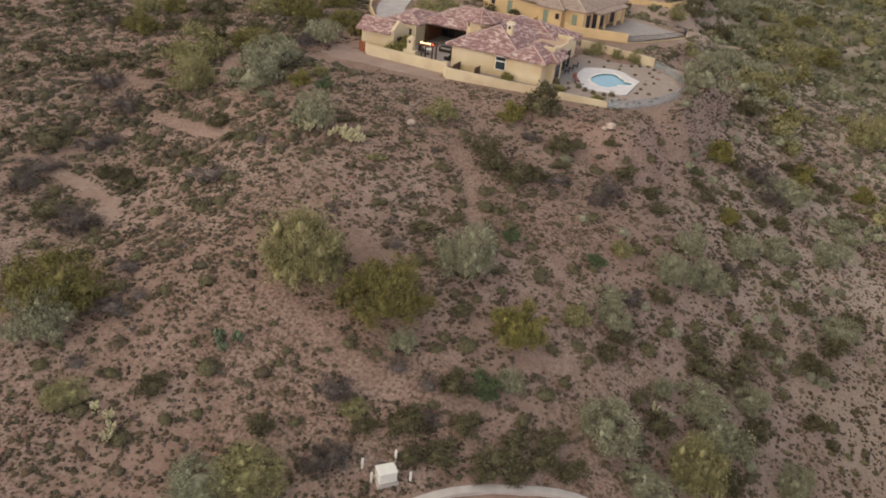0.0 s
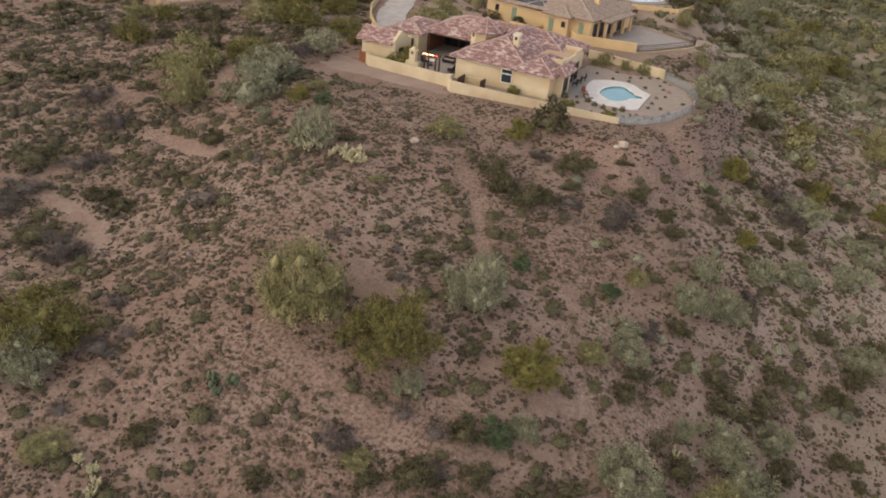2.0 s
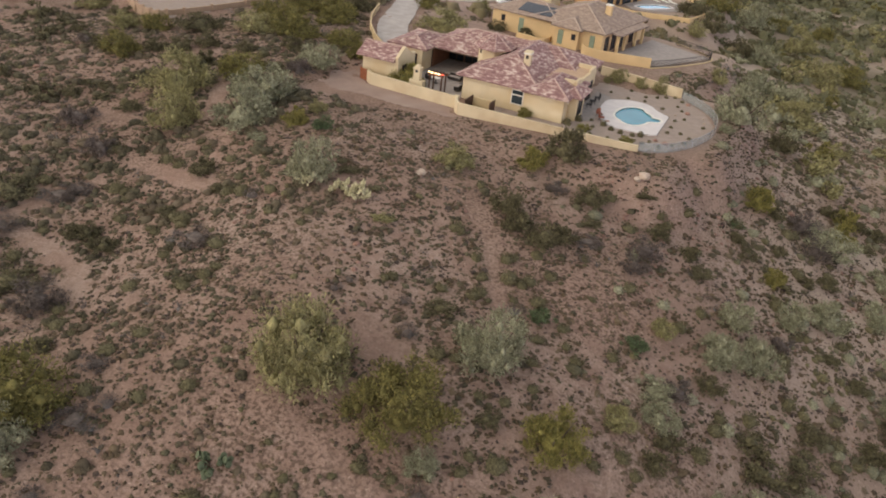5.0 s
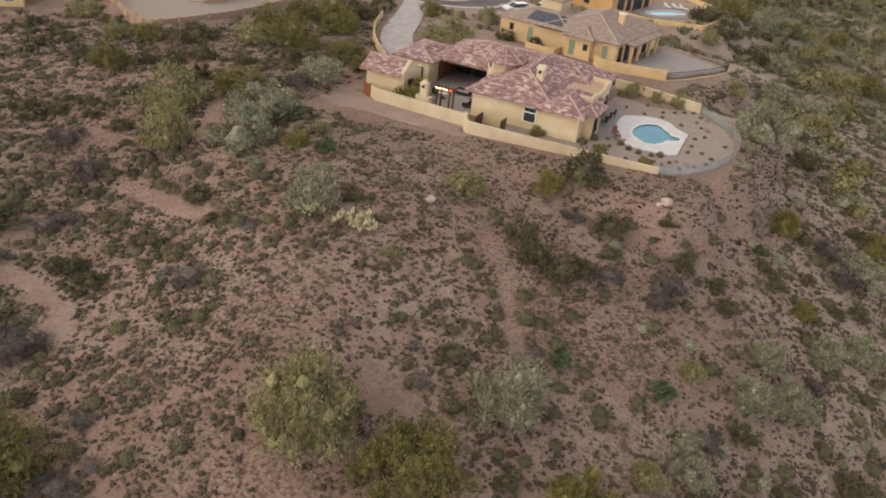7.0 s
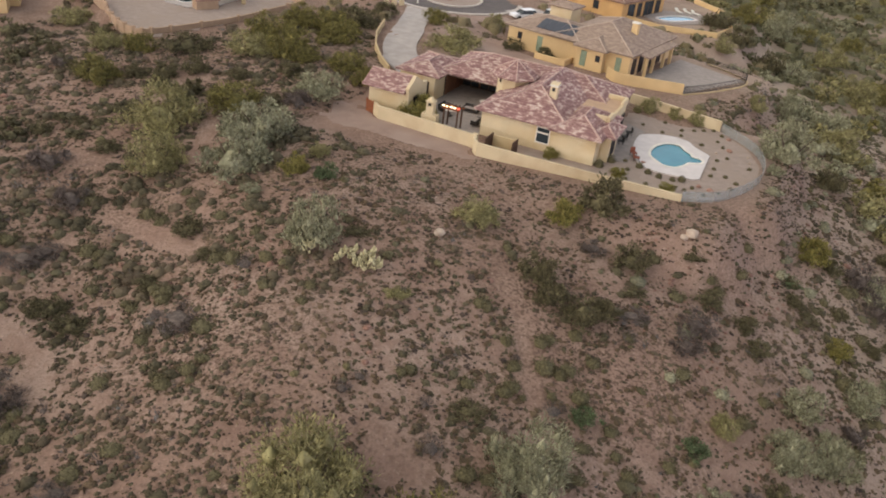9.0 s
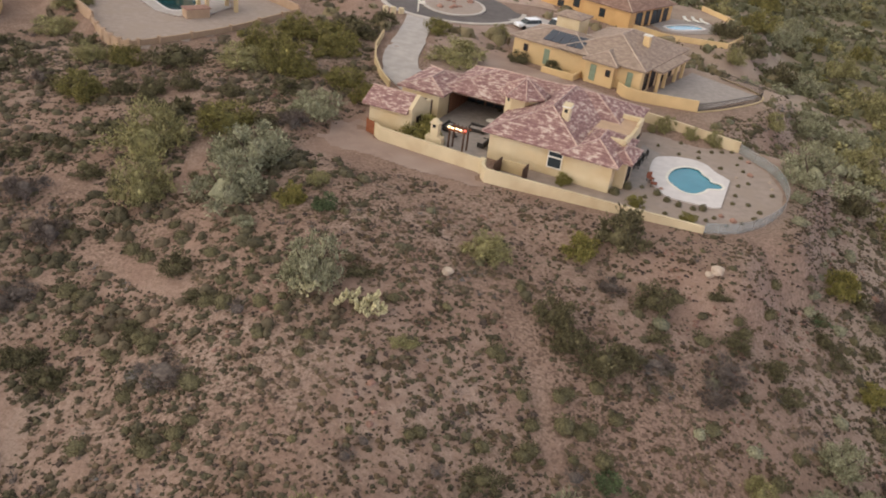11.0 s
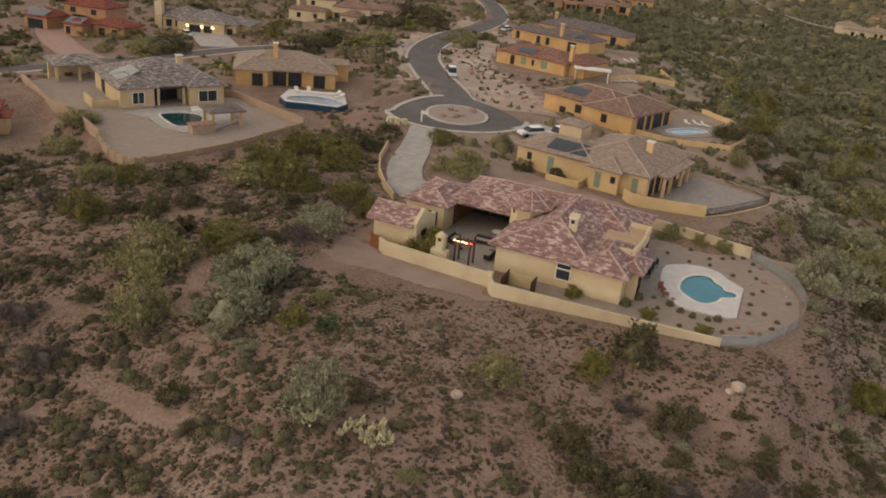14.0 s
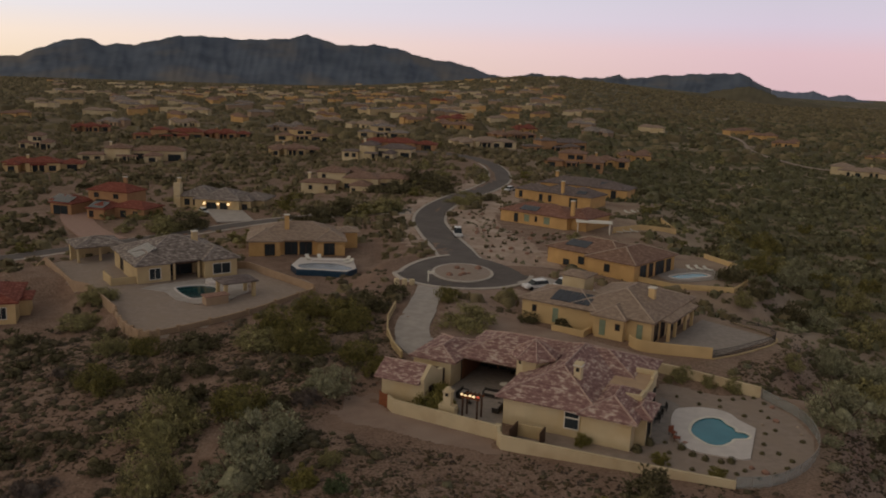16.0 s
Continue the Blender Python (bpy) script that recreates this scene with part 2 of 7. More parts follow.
# ---- the ground ----
CENTRES_X = (-45, -15, 12, 40, 70)
CENTRES_Y = (45, 70, 95, 125, 165)
LIFT = ((-5.03, -1.88, -5.95, -7.03, -13.55),
        (-0.03, 4.32, 4.32, 1.57, -4.57),
        (-1.76, -0.97, 1.65, -0.85, -2.59),
        (1.59, 3.41, -2.82, 7.22, -4.4),
        (0.43, 3.3, 2.2, 2.33, -2.72))
# smaller rises and hollows of the slope
SWELL_X = (-42, -27, -12, 3, 18, 33, 48, 63)
SWELL_Y = (42, 57, 72, 87, 102, 117)
SWELL = ((0.2, -0.46, -1.76, -0.6, 0.38, 0.04, -0.11, -0.02),
        (0.98, 0.87, 1.18, 1.97, 0.77, -0.35, -0.66, -0.01),
        (0.69, -2.35, 0.66, -2.09, -0.01, 0.88, 0.23, 0.4),
        (0.65, -1.56, 1.28, -0.26, 0.17, -1.5, 0.25, -0.13),
        (0.52, -0.27, 1.11, -0.6, -0.19, 0.58, -1, -1.58),
        (0.02, 0.2, 0.97, -0.78, 0.21, 0.36, -0.35, 0.63))
EYE_X, EYE_Y, EYE_Z = -5.0, 33.0, 35.0


def ease(a, b, v):
    k = np.clip((v - a) / (b - a), 0, 1)
    return k * k * (3 - 2 * k)


def wild(x, y):
    """Height of the open desert: a knoll with the house on top, a wash to the east, a plain that climbs to the hills."""
    x, y = np.asarray(x, float), np.asarray(y, float)
    z = np.full(np.broadcast(x, y).shape, -5.0)
    for row, cy in zip(LIFT, CENTRES_Y):
        for k, cx in zip(row, CENTRES_X):
            z = z + k * np.exp(-((x - cx) ** 2 + (y - cy) ** 2) / 1352.0)
    for row, cy in zip(SWELL, SWELL_Y):
        for k, cx in zip(row, SWELL_X):
            z = z + k * np.exp(-((x - cx) ** 2 + (y - cy) ** 2) / 242.0)
    z = z + 4.0 * ease(150, 230, y) * np.exp(-((x - 5) / 70.0) ** 2) + 1.5 * ease(200, 500, y)
    z = z - 4.0 * ease(60, 110, x) * ease(120, 160, y) * (1 - ease(400, 700, y))
    z = z - 2.7 * ease(-5, -48, x) * ease(185, 235, y) * (1 - ease(420, 750, y))
    far = np.hypot(x - EYE_X, y - EYE_Y)
    bearing = np.degrees(np.arctan2(x - EYE_X, y - EYE_Y))
    rise = -1.25 + 1.25 * np.exp(-((bearing - 9) / 9.0) ** 2) - 0.25 * ease(20, 33, bearing)
    z_far = EYE_Z + 2300 * np.tan(np.radians(rise))
    z = z + (z_far - z) * ease(500, 2300, far)
    return z


def turned(x, y, ox, oy, degrees):
    a = radians(degrees)
    dx, dy = x - ox, y - oy
    return dx * math.cos(a) + dy * math.sin(a), -dx * math.sin(a) + dy * math.cos(a)


# level building pads: centre, turn, half sizes, height, softness
PADS = [
    (12.0, 110.0, -27, 21.0, 11.0, 0.0, 5.0),
    (30.0, 110.5, -27, 9.0, 11.0, 0.0, 4.0),
    (27.0, 142.0, -36, 17.0, 12.0, 0.7, 5.0),
    (40.0, 137.0, -36, 6.0, 8.0, 0.7, 4.0),
    (6.0, 168.0, 0, 17.0, 12.0, 1.2, 6.0),
    (38.0, 188.0, -30, 22.0, 13.0, 0.0, 8.0),
    (-42.5, 165.0, 54, 15.0, 24.0, 0.0, 7.0),
    (-25.0, 192.0, 8, 14.0, 12.0, -1.0, 6.0),
    (34.0, 238.0, -28, 22.0, 14.0, -1.2, 10.0),
    (48.0, 275.0, -28, 20.0, 12.0, -1.6, 10.0),
    (-65.0, 150.0, 18, 9.0, 8.0, -2.2, 5.0),
    (-33.0, 150.6, 52, 13.0, 6.5, 0.0, 1.6),
    (-19.4, 178.0, 0, 7.0, 7.0, -1.0, 4.0),
]


def height(x, y):
    z = wild(x, y)
    for cx, cy, turn, hu, hv, level, soft in PADS:
        u, v = turned(np.asarray(x, float), np.asarray(y, float), cx, cy, turn)
        k = ease(soft, 0, np.maximum(np.abs(u) - hu, 0) + np.maximum(np.abs(v) - hv, 0))
        z = z + (level - z) * k
    return z


def h1(x, y):
    return float(height(x, y))


def sheet(name, verts, faces, mat, smooth=False):
    """A mesh object from arrays: verts n x 3, faces m x 4 or m x 3."""
    me = bpy.data.meshes.new(name)
    verts, faces = np.asarray(verts, np.float32), np.asarray(faces, np.int32)
    k = faces.shape[1]
    me.vertices.add(len(verts))
    me.vertices.foreach_set("co", verts.ravel())
    me.loops.add(faces.size)
    me.loops.foreach_set("vertex_index", faces.ravel())
    me.polygons.add(len(faces))
    me.polygons.foreach_set("loop_start", np.arange(0, faces.size, k, dtype=np.int32))
    me.polygons.foreach_set("loop_total", np.full(len(faces), k, np.int32))
    me.update(calc_edges=True)
    if smooth:
        me.polygons.foreach_set("use_smooth", np.ones(len(faces), bool))
    me.materials.append(mat)
    return new(name, me)


def grown(near, step, far, rate):
    """Steps that are even up to near and grow past it."""
    out, s = [0.0], step
    while out[-1] < far:
        if out[-1] > near:
            s *= rate
        out.append(out[-1] + s)
    return np.array(out)


def ground_material():
    m = bpy.data.materials.new("desert_soil")
    m.use_nodes = True
    nt = m.node_tree
    b = nt.nodes["Principled BSDF"]
    b.inputs["Roughness"].default_value = 0.95
    b.inputs["Specular IOR Level"].default_value = 0.1
    tc = nt.nodes.new("ShaderNodeTexCoord")

    def nse(scale, detail, lo, hi):
        n = nt.nodes.new("ShaderNodeTexNoise")
        n.inputs["Scale"].default_value, n.inputs["Detail"].default_value = scale, detail
        nt.links.new(tc.outputs["Object"], n.inputs["Vector"])
        r = nt.nodes.new("ShaderNodeMapRange")
        r.inputs["From Min"].default_value, r.inputs["From Max"].default_value = lo, hi
        nt.links.new(n.outputs["Fac"], r.inputs["Value"])
        return r.outputs[0]

    def blend(fac, a, colour):
        x = nt.nodes.new("ShaderNodeMixRGB")
        nt.links.new(fac, x.inputs[0])
        if isinstance(a, tuple):
            x.inputs[1].default_value = (*a, 1)
        else:
            nt.links.new(a, x.inputs[1])
        x.inputs[2].default_value = (*colour, 1)
        return x.outputs[0]

    c = blend(nse(0.05, 3, 0.4, 0.62), (0.284, 0.188, 0.145), (0.318, 0.228, 0.182))
    c = blend(nse(0.35, 6, 0.45, 0.68), c, (0.235, 0.15, 0.116))
    c = blend(nse(1.6, 6, 0.50, 0.72), c, (0.225, 0.145, 0.108))
    c = blend(nse(3.1, 4, 0.62, 0.76), c, (0.42, 0.31, 0.24))
    # litter and small stones, thick in patches
    litter = nt.nodes.new("ShaderNodeMath")
    litter.operation = "MULTIPLY"
    nt.links.new(nse(3.6, 3, 0.47, 0.60), litter.inputs[0])
    nt.links.new(nse(0.07, 4, 0.36, 0.60), litter.inputs[1])
    c = blend(litter.outputs[0], c, (0.135, 0.09, 0.066))
    c = blend(nse(9.0, 3, 0.58, 0.72), c, (0.155, 0.105, 0.08))
    sep = nt.nodes.new("ShaderNodeSeparateXYZ")
    nt.links.new(tc.outputs["Object"], sep.inputs[0])

    def along(axis, lo, hi):
        r = nt.nodes.new("ShaderNodeMapRange")
        r.inputs["From Min"].default_value, r.inputs["From Max"].default_value = lo, hi
        nt.links.new(sep.outputs[axis], r.inputs["Value"])
        return r.outputs[0]

    # paler sand down in the wash
    sand = nt.nodes.new("ShaderNodeMath")
    sand.operation = "MULTIPLY"
    nt.links.new(along("X", 22, 58), sand.inputs[0])
    nt.links.new(nse(0.09, 5, 0.30, 0.60), sand.inputs[1])
    c = blend(sand.outputs[0], c, (0.375, 0.29, 0.225))
    # thin plant cover over the plain and in the wash
    cover = nse(0.03, 6, 0.30, 0.55)
    for axis, lo, hi in (("Y", 300, 650), ("X", 55, 95)):
        mul = nt.nodes.new("ShaderNodeMath")
        mul.operation = "MULTIPLY"
        reach = along(axis, lo, hi)
        if axis == "X":
            both = nt.nodes.new("ShaderNodeMath")
            both.operation = "MULTIPLY"
            nt.links.new(reach, both.inputs[0])
            nt.links.new(along("Y", 110, 175), both.inputs[1])
            reach = both.outputs[0]
        nt.links.new(reach, mul.inputs[0])
        nt.links.new(cover, mul.inputs[1])
        c = blend(mul.outputs[0], c, (0.115, 0.103, 0.06))
    nt.links.new(c, b.inputs["Base Color"])
    bz = nt.nodes.new("ShaderNodeTexNoise")
    bz.inputs["Scale"].default_value, bz.inputs["Detail"].default_value = 2.5, 8
    nt.links.new(tc.outputs["Object"], bz.inputs["Vector"])
    bp = nt.nodes.new("ShaderNodeBump")
    bp.inputs["Strength"].default_value, bp.inputs["Distance"].default_value = 0.7, 0.25
    nt.links.new(bz.outputs["Fac"], bp.inputs["Height"])
    nt.links.new(bp.outputs[0], b.inputs["Normal"])
    return m


def grid_sheet(xs, ys, fn):
    gx, gy = np.meshgrid(xs, ys)
    z = fn(gx, gy)
    verts = np.stack([gx, gy, z], -1).reshape(-1, 3)
    n, k = len(xs), len(ys)
    i = (np.arange(k - 1)[:, None] * n + np.arange(n - 1)).ravel()
    return verts, np.stack([i, i + 1, i + 1 + n, i + n], 1)


side = grown(75, 1.0, 4300, 1.09)
ahead = grown(190, 1.0, 4300, 1.07)
back = grown(10, 2.0, 600, 1.25)
gxs = np.r_[-side[:0:-1] + 10, side + 10]
gys = np.r_[-back[:0:-1], ahead]
rough = np.random.RandomState(3)


def bumpy(x, y):
    z = height(x, y)
    near = ease(400, 150, np.hypot(x, y - 60))
    yard = np.ones_like(z)
    for cx, cy, turn, hu, hv, level, soft in PADS:
        u, v = turned(x, y, cx, cy, turn)
        yard = yard * ease(0, 3, np.maximum(np.abs(u) - hu, 0) + np.maximum(np.abs(v) - hv, 0))
    return z + rough.normal(0, 0.05, z.shape) * near * yard


gv, gf = grid_sheet(gxs, gys, bumpy)
ground = sheet("ground", gv, gf, ground_material(), True)
tagged(ground, "reddish sandy desert soil with gravel, rising to a knoll", "ground", kind="structure")

# ---- mesh helpers ----
def part(name, bm, mat, parent=None, label=""):
    me = bpy.data.meshes.new(name)
    bmesh.ops.recalc_face_normals(bm, faces=bm.faces)
    bm.to_mesh(me)
    bm.free()
    for one in mat if isinstance(mat, (list, tuple)) else [mat]:
        me.materials.append(one)
    ob = new(name, me)
    if parent:
        ob.parent = parent
    if label:
        tagged(ob, label)
    return ob


def thing(name, place, turn, label, category, group="", kind=""):
    e = new(name)
    e.empty_display_size = 0.2
    e.matrix_world = pose(*place, 0, 0, turn)
    return tagged(e, label, category, group, kind)


def box(bm, x0, x1, y0, y1, z0, z1, bevel=0.0):
    m = Matrix.Translation(((x0 + x1) / 2, (y0 + y1) / 2, (z0 + z1) / 2)) @ Matrix.Diagonal((x1 - x0, y1 - y0, z1 - z0, 1))
    got = bmesh.ops.create_cube(bm, size=1, matrix=m)
    if bevel:
        edges = list({e for v in got["verts"] for e in v.link_edges})
        bmesh.ops.bevel(bm, geom=edges, offset=bevel, segments=1, affect="EDGES")
    return bm


def boxed(*size, bevel=0.0):
    return box(bmesh.new(), *size, bevel=bevel)


def prism(points, z0, z1, bm=None):
    """An upright solid on a plan polygon; z0 and z1 are numbers or lists, one for each corner."""
    bm = bm or bmesh.new()
    n = len(points)
    lo = z0 if isinstance(z0, (list, tuple)) else [z0] * n
    hi = z1 if isinstance(z1, (list, tuple)) else [z1] * n
    a = [bm.verts.new((x, y, z)) for (x, y), z in zip(points, lo)]
    b = [bm.verts.new((x, y, z)) for (x, y), z in zip(points, hi)]
    bm.faces.new(a[::-1])
    bm.faces.new(b)
    for i in range(n):
        j = (i + 1) % n
        bm.faces.new((a[i], a[j], b[j], b[i]))
    return bm


def band(points, width, low, high, bm=None, closed=False):
    """A wall that follows plan points; low and high give its foot and top at each point."""
    bm = bm or bmesh.new()
    pts = [Vector(p) for p in points]
    n = len(pts)
    rings = []
    for i, p in enumerate(pts):
        a = pts[i - 1] if i or closed else p
        b = pts[(i + 1) % n] if i < n - 1 or closed else p
        d = (b - a).normalized()
        s = Vector((-d.y, d.x)) * width / 2
        l, r = p + s, p - s
        rings.append([bm.verts.new((l.x, l.y, low[i])), bm.verts.new((r.x, r.y, low[i])), bm.verts.new((r.x, r.y, high[i])), bm.verts.new((l.x, l.y, high[i]))])
    for i in range(n if closed else n - 1):
        a, b = rings[i], rings[(i + 1) % n]
        for k in range(4):
            j = (k + 1) % 4
            bm.faces.new((a[k], a[j], b[j], b[k]))
    if not closed:
        bm.faces.new(rings[0][::-1])
        bm.faces.new(rings[-1])
    return bm


def rod(bm, a, b, r, sides=6, r2=None):
    a, b = Vector(a), Vector(b)
    m = Matrix.Translation((a + b) / 2) @ (b - a).to_track_quat("Z", "Y").to_matrix().to_4x4()
    bmesh.ops.create_cone(bm, cap_ends=True, segments=sides, radius1=r, radius2=r if r2 is None else r2, depth=(b - a).length, matrix=m)
    return bm


def smooth_line(points, steps=6, closed=False):
    """Points of a smooth curve through plan points."""
    n = len(points)
    out = []
    for i in range(n if closed else n - 1):
        p = [np.array(points[j % n] if closed else points[min(max(j, 0), n - 1)], float) for j in range(i - 1, i + 3)]
        for k in range(steps):
            t = k / steps
            out.append(0.5 * (2 * p[1] + (p[2] - p[0]) * t + (2 * p[0] - 5 * p[1] + 4 * p[2] - p[3]) * t * t + (3 * p[1] - p[0] - 3 * p[2] + p[3]) * t ** 3))
    if not closed:
        out.append(np.array(points[-1], float))
    return [tuple(float(v) for v in q) for q in out]

# ---- the hip-roofed house on the knoll ----
def hip_roof(u0, u1, v0, v1, z, rise, gable=False, thick=0.2):
    """A hip or gable roof over a plan rectangle. Returns its mesh and the lines of its ridge and hips."""
    bm = bmesh.new()
    du, dv = u1 - u0, v1 - v0
    half = min(du, dv) / 2
    inset = 0.0 if gable else half
    if du >= dv:
        r0, r1 = (u0 + inset, (v0 + v1) / 2), (u1 - inset, (v0 + v1) / 2)
    else:
        r0, r1 = ((u0 + u1) / 2, v0 + inset), ((u0 + u1) / 2, v1 - inset)
    low = [bm.verts.new((x, y, z - thick)) for x, y in ((u0, v0), (u1, v0), (u1, v1), (u0, v1))]
    eave = [bm.verts.new((x, y, z)) for x, y in ((u0, v0), (u1, v0), (u1, v1), (u0, v1))]
    a = bm.verts.new((*r0, z + rise))
    b = a if (abs(r0[0] - r1[0]) < 0.05 and abs(r0[1] - r1[1]) < 0.05) else bm.verts.new((*r1, z + rise))
    bm.faces.new(low[::-1])
    for i in range(4):
        j = (i + 1) % 4
        bm.faces.new((low[i], low[j], eave[j], eave[i]))
    e = eave
    if du >= dv:
        slopes = [(e[0], e[1], b, a), (e[1], e[2], b), (e[2], e[3], a, b), (e[3], e[0], a)]
        lines = [(a, b), (e[0], a), (e[3], a), (e[1], b), (e[2], b)]
    else:
        slopes = [(e[0], e[1], a), (e[1], e[2], b, a), (e[2], e[3], b), (e[3], e[0], a, b)]
        lines = [(a, b), (e[0], a), (e[1], a), (e[2], b), (e[3], b)]
    for s in slopes:
        bm.faces.new(list(dict.fromkeys(s)))
    if gable:
        lines = lines[:1]
    return bm, [(p.co.copy(), q.co.copy()) for p, q in lines if p is not q]


def roof_on(parent, *size, mat, cap=None, cap_r=0.095, gable=False, thick=0.2):
    bm, lines = hip_roof(*size, gable=gable, thick=thick)
    roof = part("roof", bm, mat, parent)
    if cap:
        for p, q in lines:
            part("ridge_cap", rod(bmesh.new(), p + Vector((0, 0, 0.03)), q + Vector((0, 0, 0.03)), cap_r), cap, roof)
    return roof


def window_on(parent, side, at, a, b, z0, z1, frame_mat, pane_mat, bar=True, depth=0.09):
    """A window on a wall face. side: s, n, e or w; at: the face's place across; a to b along it."""
    n = -1 if side in "sw" else 1

    def slab(p, q, za, zb, d0, d1):
        d0, d1 = sorted((at + n * d0, at + n * d1))
        return (p, q, d0, d1, za, zb) if side in "sn" else (d0, d1, p, q, za, zb)

    win = part("window", boxed(*slab(a, b, z0, z1, -0.02, 0.012)), pane_mat, parent)
    t = 0.09
    for p, q, za, zb in ((a - t, b + t, z1, z1 + t), (a - t, b + t, z0 - t, z0), (a - t, a, z0, z1), (b, b + t, z0, z1)):
        part("window_frame", boxed(*slab(p, q, za, zb, -0.02, depth)), frame_mat, win)
    if bar:
        m = (a + b) / 2
        part("mullion", boxed(*slab(m - 0.035, m + 0.035, z0, z1, -0.01, 0.05)), frame_mat, win)
    return win


# red-brown stucco darkened to carry the shade of the deep porch
M_PORCH_SHADE = material("shaded_red_brown_porch", (0.23, 0.105, 0.06), (0.17, 0.08, 0.048), 1.0, 0.9, bump=0.2, bump_scale=20)


def house_on_knoll():
    h = thing("house", (5.0, 110.0, 0.0), -27, "yellow stucco house with mottled clay tile roofs and tower", "house")
    eave = 3.1
    low = -1.2
    walls = [
        ((0.3, 10.0, 0.7, 13.0), 3.0), ((8.5, 13.3, 0.3, 6.0), 3.0), ((12.9, 14.3, 2.2, 5.4), 3.0),
        ((-1.0, 12.0, 9.7, 18.7), 3.0), ((-8.6, -0.9, 15.2, 18.7), 3.0), ((-12.8, -8.2, 6.6, 14.8), 3.08), ((-13.1, -8.1, -0.3, 4.3), 2.95),
    ]
    for (u0, u1, v0, v1), top in walls:
        part("wall", boxed(u0, u1, v0, v1, low, top, bevel=0.04), M_STUCCO, h)
    roof_on(h, -0.4, 10.4, 0.0, 19.0, eave, 2.4, mat=M_TILE, cap=M_RIDGE)
    roof_on(h, 8.1, 13.9, -0.35, 8.5, eave - 0.03, 1.3, mat=M_TILE, cap=M_RIDGE)
    roof_on(h, 12.2, 14.9, 1.6, 6.0, eave - 0.06, 0.7, mat=M_TILE, cap=M_RIDGE)
    roof_on(h, -9.2, 12.6, 9.0, 19.3, eave + 0.02, 1.95, mat=M_TILE, cap=M_RIDGE)
    roof_on(h, -13.4, -7.6, 6.4, 15.4, eave + 0.0, 0.75, mat=M_TILE, cap=M_RIDGE)
    roof_on(h, -13.7, -8.45, -0.95, 3.7, eave - 0.12, 1.3, mat=M_TILE, cap=M_RIDGE, gable=True)
    # casita gable ends
    for u in (-13.1, -8.1):
        gb = bmesh.new()
        pts = [(-0.3, 2.9), (3.2, 2.9), (1.38, 4.1)] if u < -11 else [(-0.45, 2.9), (4.3, 2.9), (4.3, 3.2), (3.4, 3.25), (1.38, 4.42), (-0.45, 3.3)]
        ring = []
        for du in ((-0.0, 0.2) if u < -11 else (-0.42, 0.0)):
            ring.append([gb.verts.new((u + du, y, z)) for y, z in pts])
        gb.faces.new(ring[0])
        gb.faces.new(ring[1][::-1])
        for i in range(len(pts)):
            j = (i + 1) % len(pts)
            gb.faces.new((ring[0][i], ring[0][j], ring[1][j], ring[1][i]))
        part("gable", gb, M_STUCCO, h)
    # flat roof with parapets on the east side
    part("wall", boxed(8.8, 13.2, 4.6, 12.75, low, 3.45), M_STUCCO, h)
    part("flat_roof", boxed(8.6, 13.0, 4.8, 12.5, 3.45, 3.62), M_FOAM, h, "tan coated flat roof")
    for s in ((12.95, 13.3, 4.6, 6.4), (12.95, 13.3, 10.4, 12.8), (11.0, 12.95, 12.45, 12.8), (11.6, 12.95, 4.55, 4.85)):
        part("parapet", boxed(*s, 3.4, 4.12, bevel=0.05), M_STUCCO, h)
    part("parapet", boxed(12.95, 13.3, 6.4, 10.4, 3.4, 3.8, bevel=0.05), M_STUCCO, h)
    # tower
    tw = bmesh.new()
    bmesh.ops.create_cone(tw, cap_ends=True, segments=8, radius1=1.95, radius2=1.95, depth=5.8, matrix=pose(0.7, 9.0, 2.0, 0, 0, 22.5))
    tower = part("tower", tw, M_STUCCO, h)
    tr = bmesh.new()
    bmesh.ops.create_cone(tr, cap_ends=True, segments=8, radius1=2.85, radius2=0.03, depth=1.6, matrix=pose(0.7, 9.0, 5.75, 0, 0, 22.5))
    bmesh.ops.create_cone(tr, cap_ends=True, segments=8, radius1=2.85, radius2=2.85, depth=0.18, matrix=pose(0.7, 9.0, 4.88, 0, 0, 22.5))
    part("tower_roof", tr, M_TILE, tower, "eight-sided mottled tile roof")
    for k in range(8):
        a = radians(45 * k + 22.5)
        part("ridge_cap", rod(bmesh.new(), (0.7 + 2.85 * math.cos(a), 9.0 + 2.85 * math.sin(a), 5.0), (0.7, 9.0, 6.58), 0.08), M_RIDGE, tower)
    for k in (4, 5):
        a = radians(45 * k + 0)
        c, s = math.cos(a), math.sin(a)
        wm = bmesh.new()
        box(wm, -0.02, 0.03, -0.22, 0.22, -0.35, 0.35)
        bmesh.ops.transform(wm, matrix=pose(0.7 + 1.81 * c, 9.0 + 1.81 * s, 4.3, 0, 0, 45 * k), verts=wm.verts)
        part("window", wm, M_GLASS_DARK, tower)
    # chimney
    ch = part("chimney", boxed(6.3, 7.1, 4.4, 5.2, 3.6, 6.0, bevel=0.04), M_STUCCO, h)
    part("chimney_cap", boxed(6.2, 7.2, 4.3, 5.3, 5.98, 6.14, bevel=0.04), M_TRIM, ch)
    for a in (0, 1):
        part("flue_opening", boxed(6.52 if a else 6.29, 6.88 if a else 6.31, 4.39 if a else 4.62, 4.41 if a else 4.98, 5.45, 5.85), M_IRON, ch)
    part("chimney_lid", prism([(6.25, 4.35), (7.15, 4.35), (7.15, 5.25), (6.25, 5.25)], 6.14, [6.2, 6.2, 6.34, 6.34]), M_STUCCO, ch)
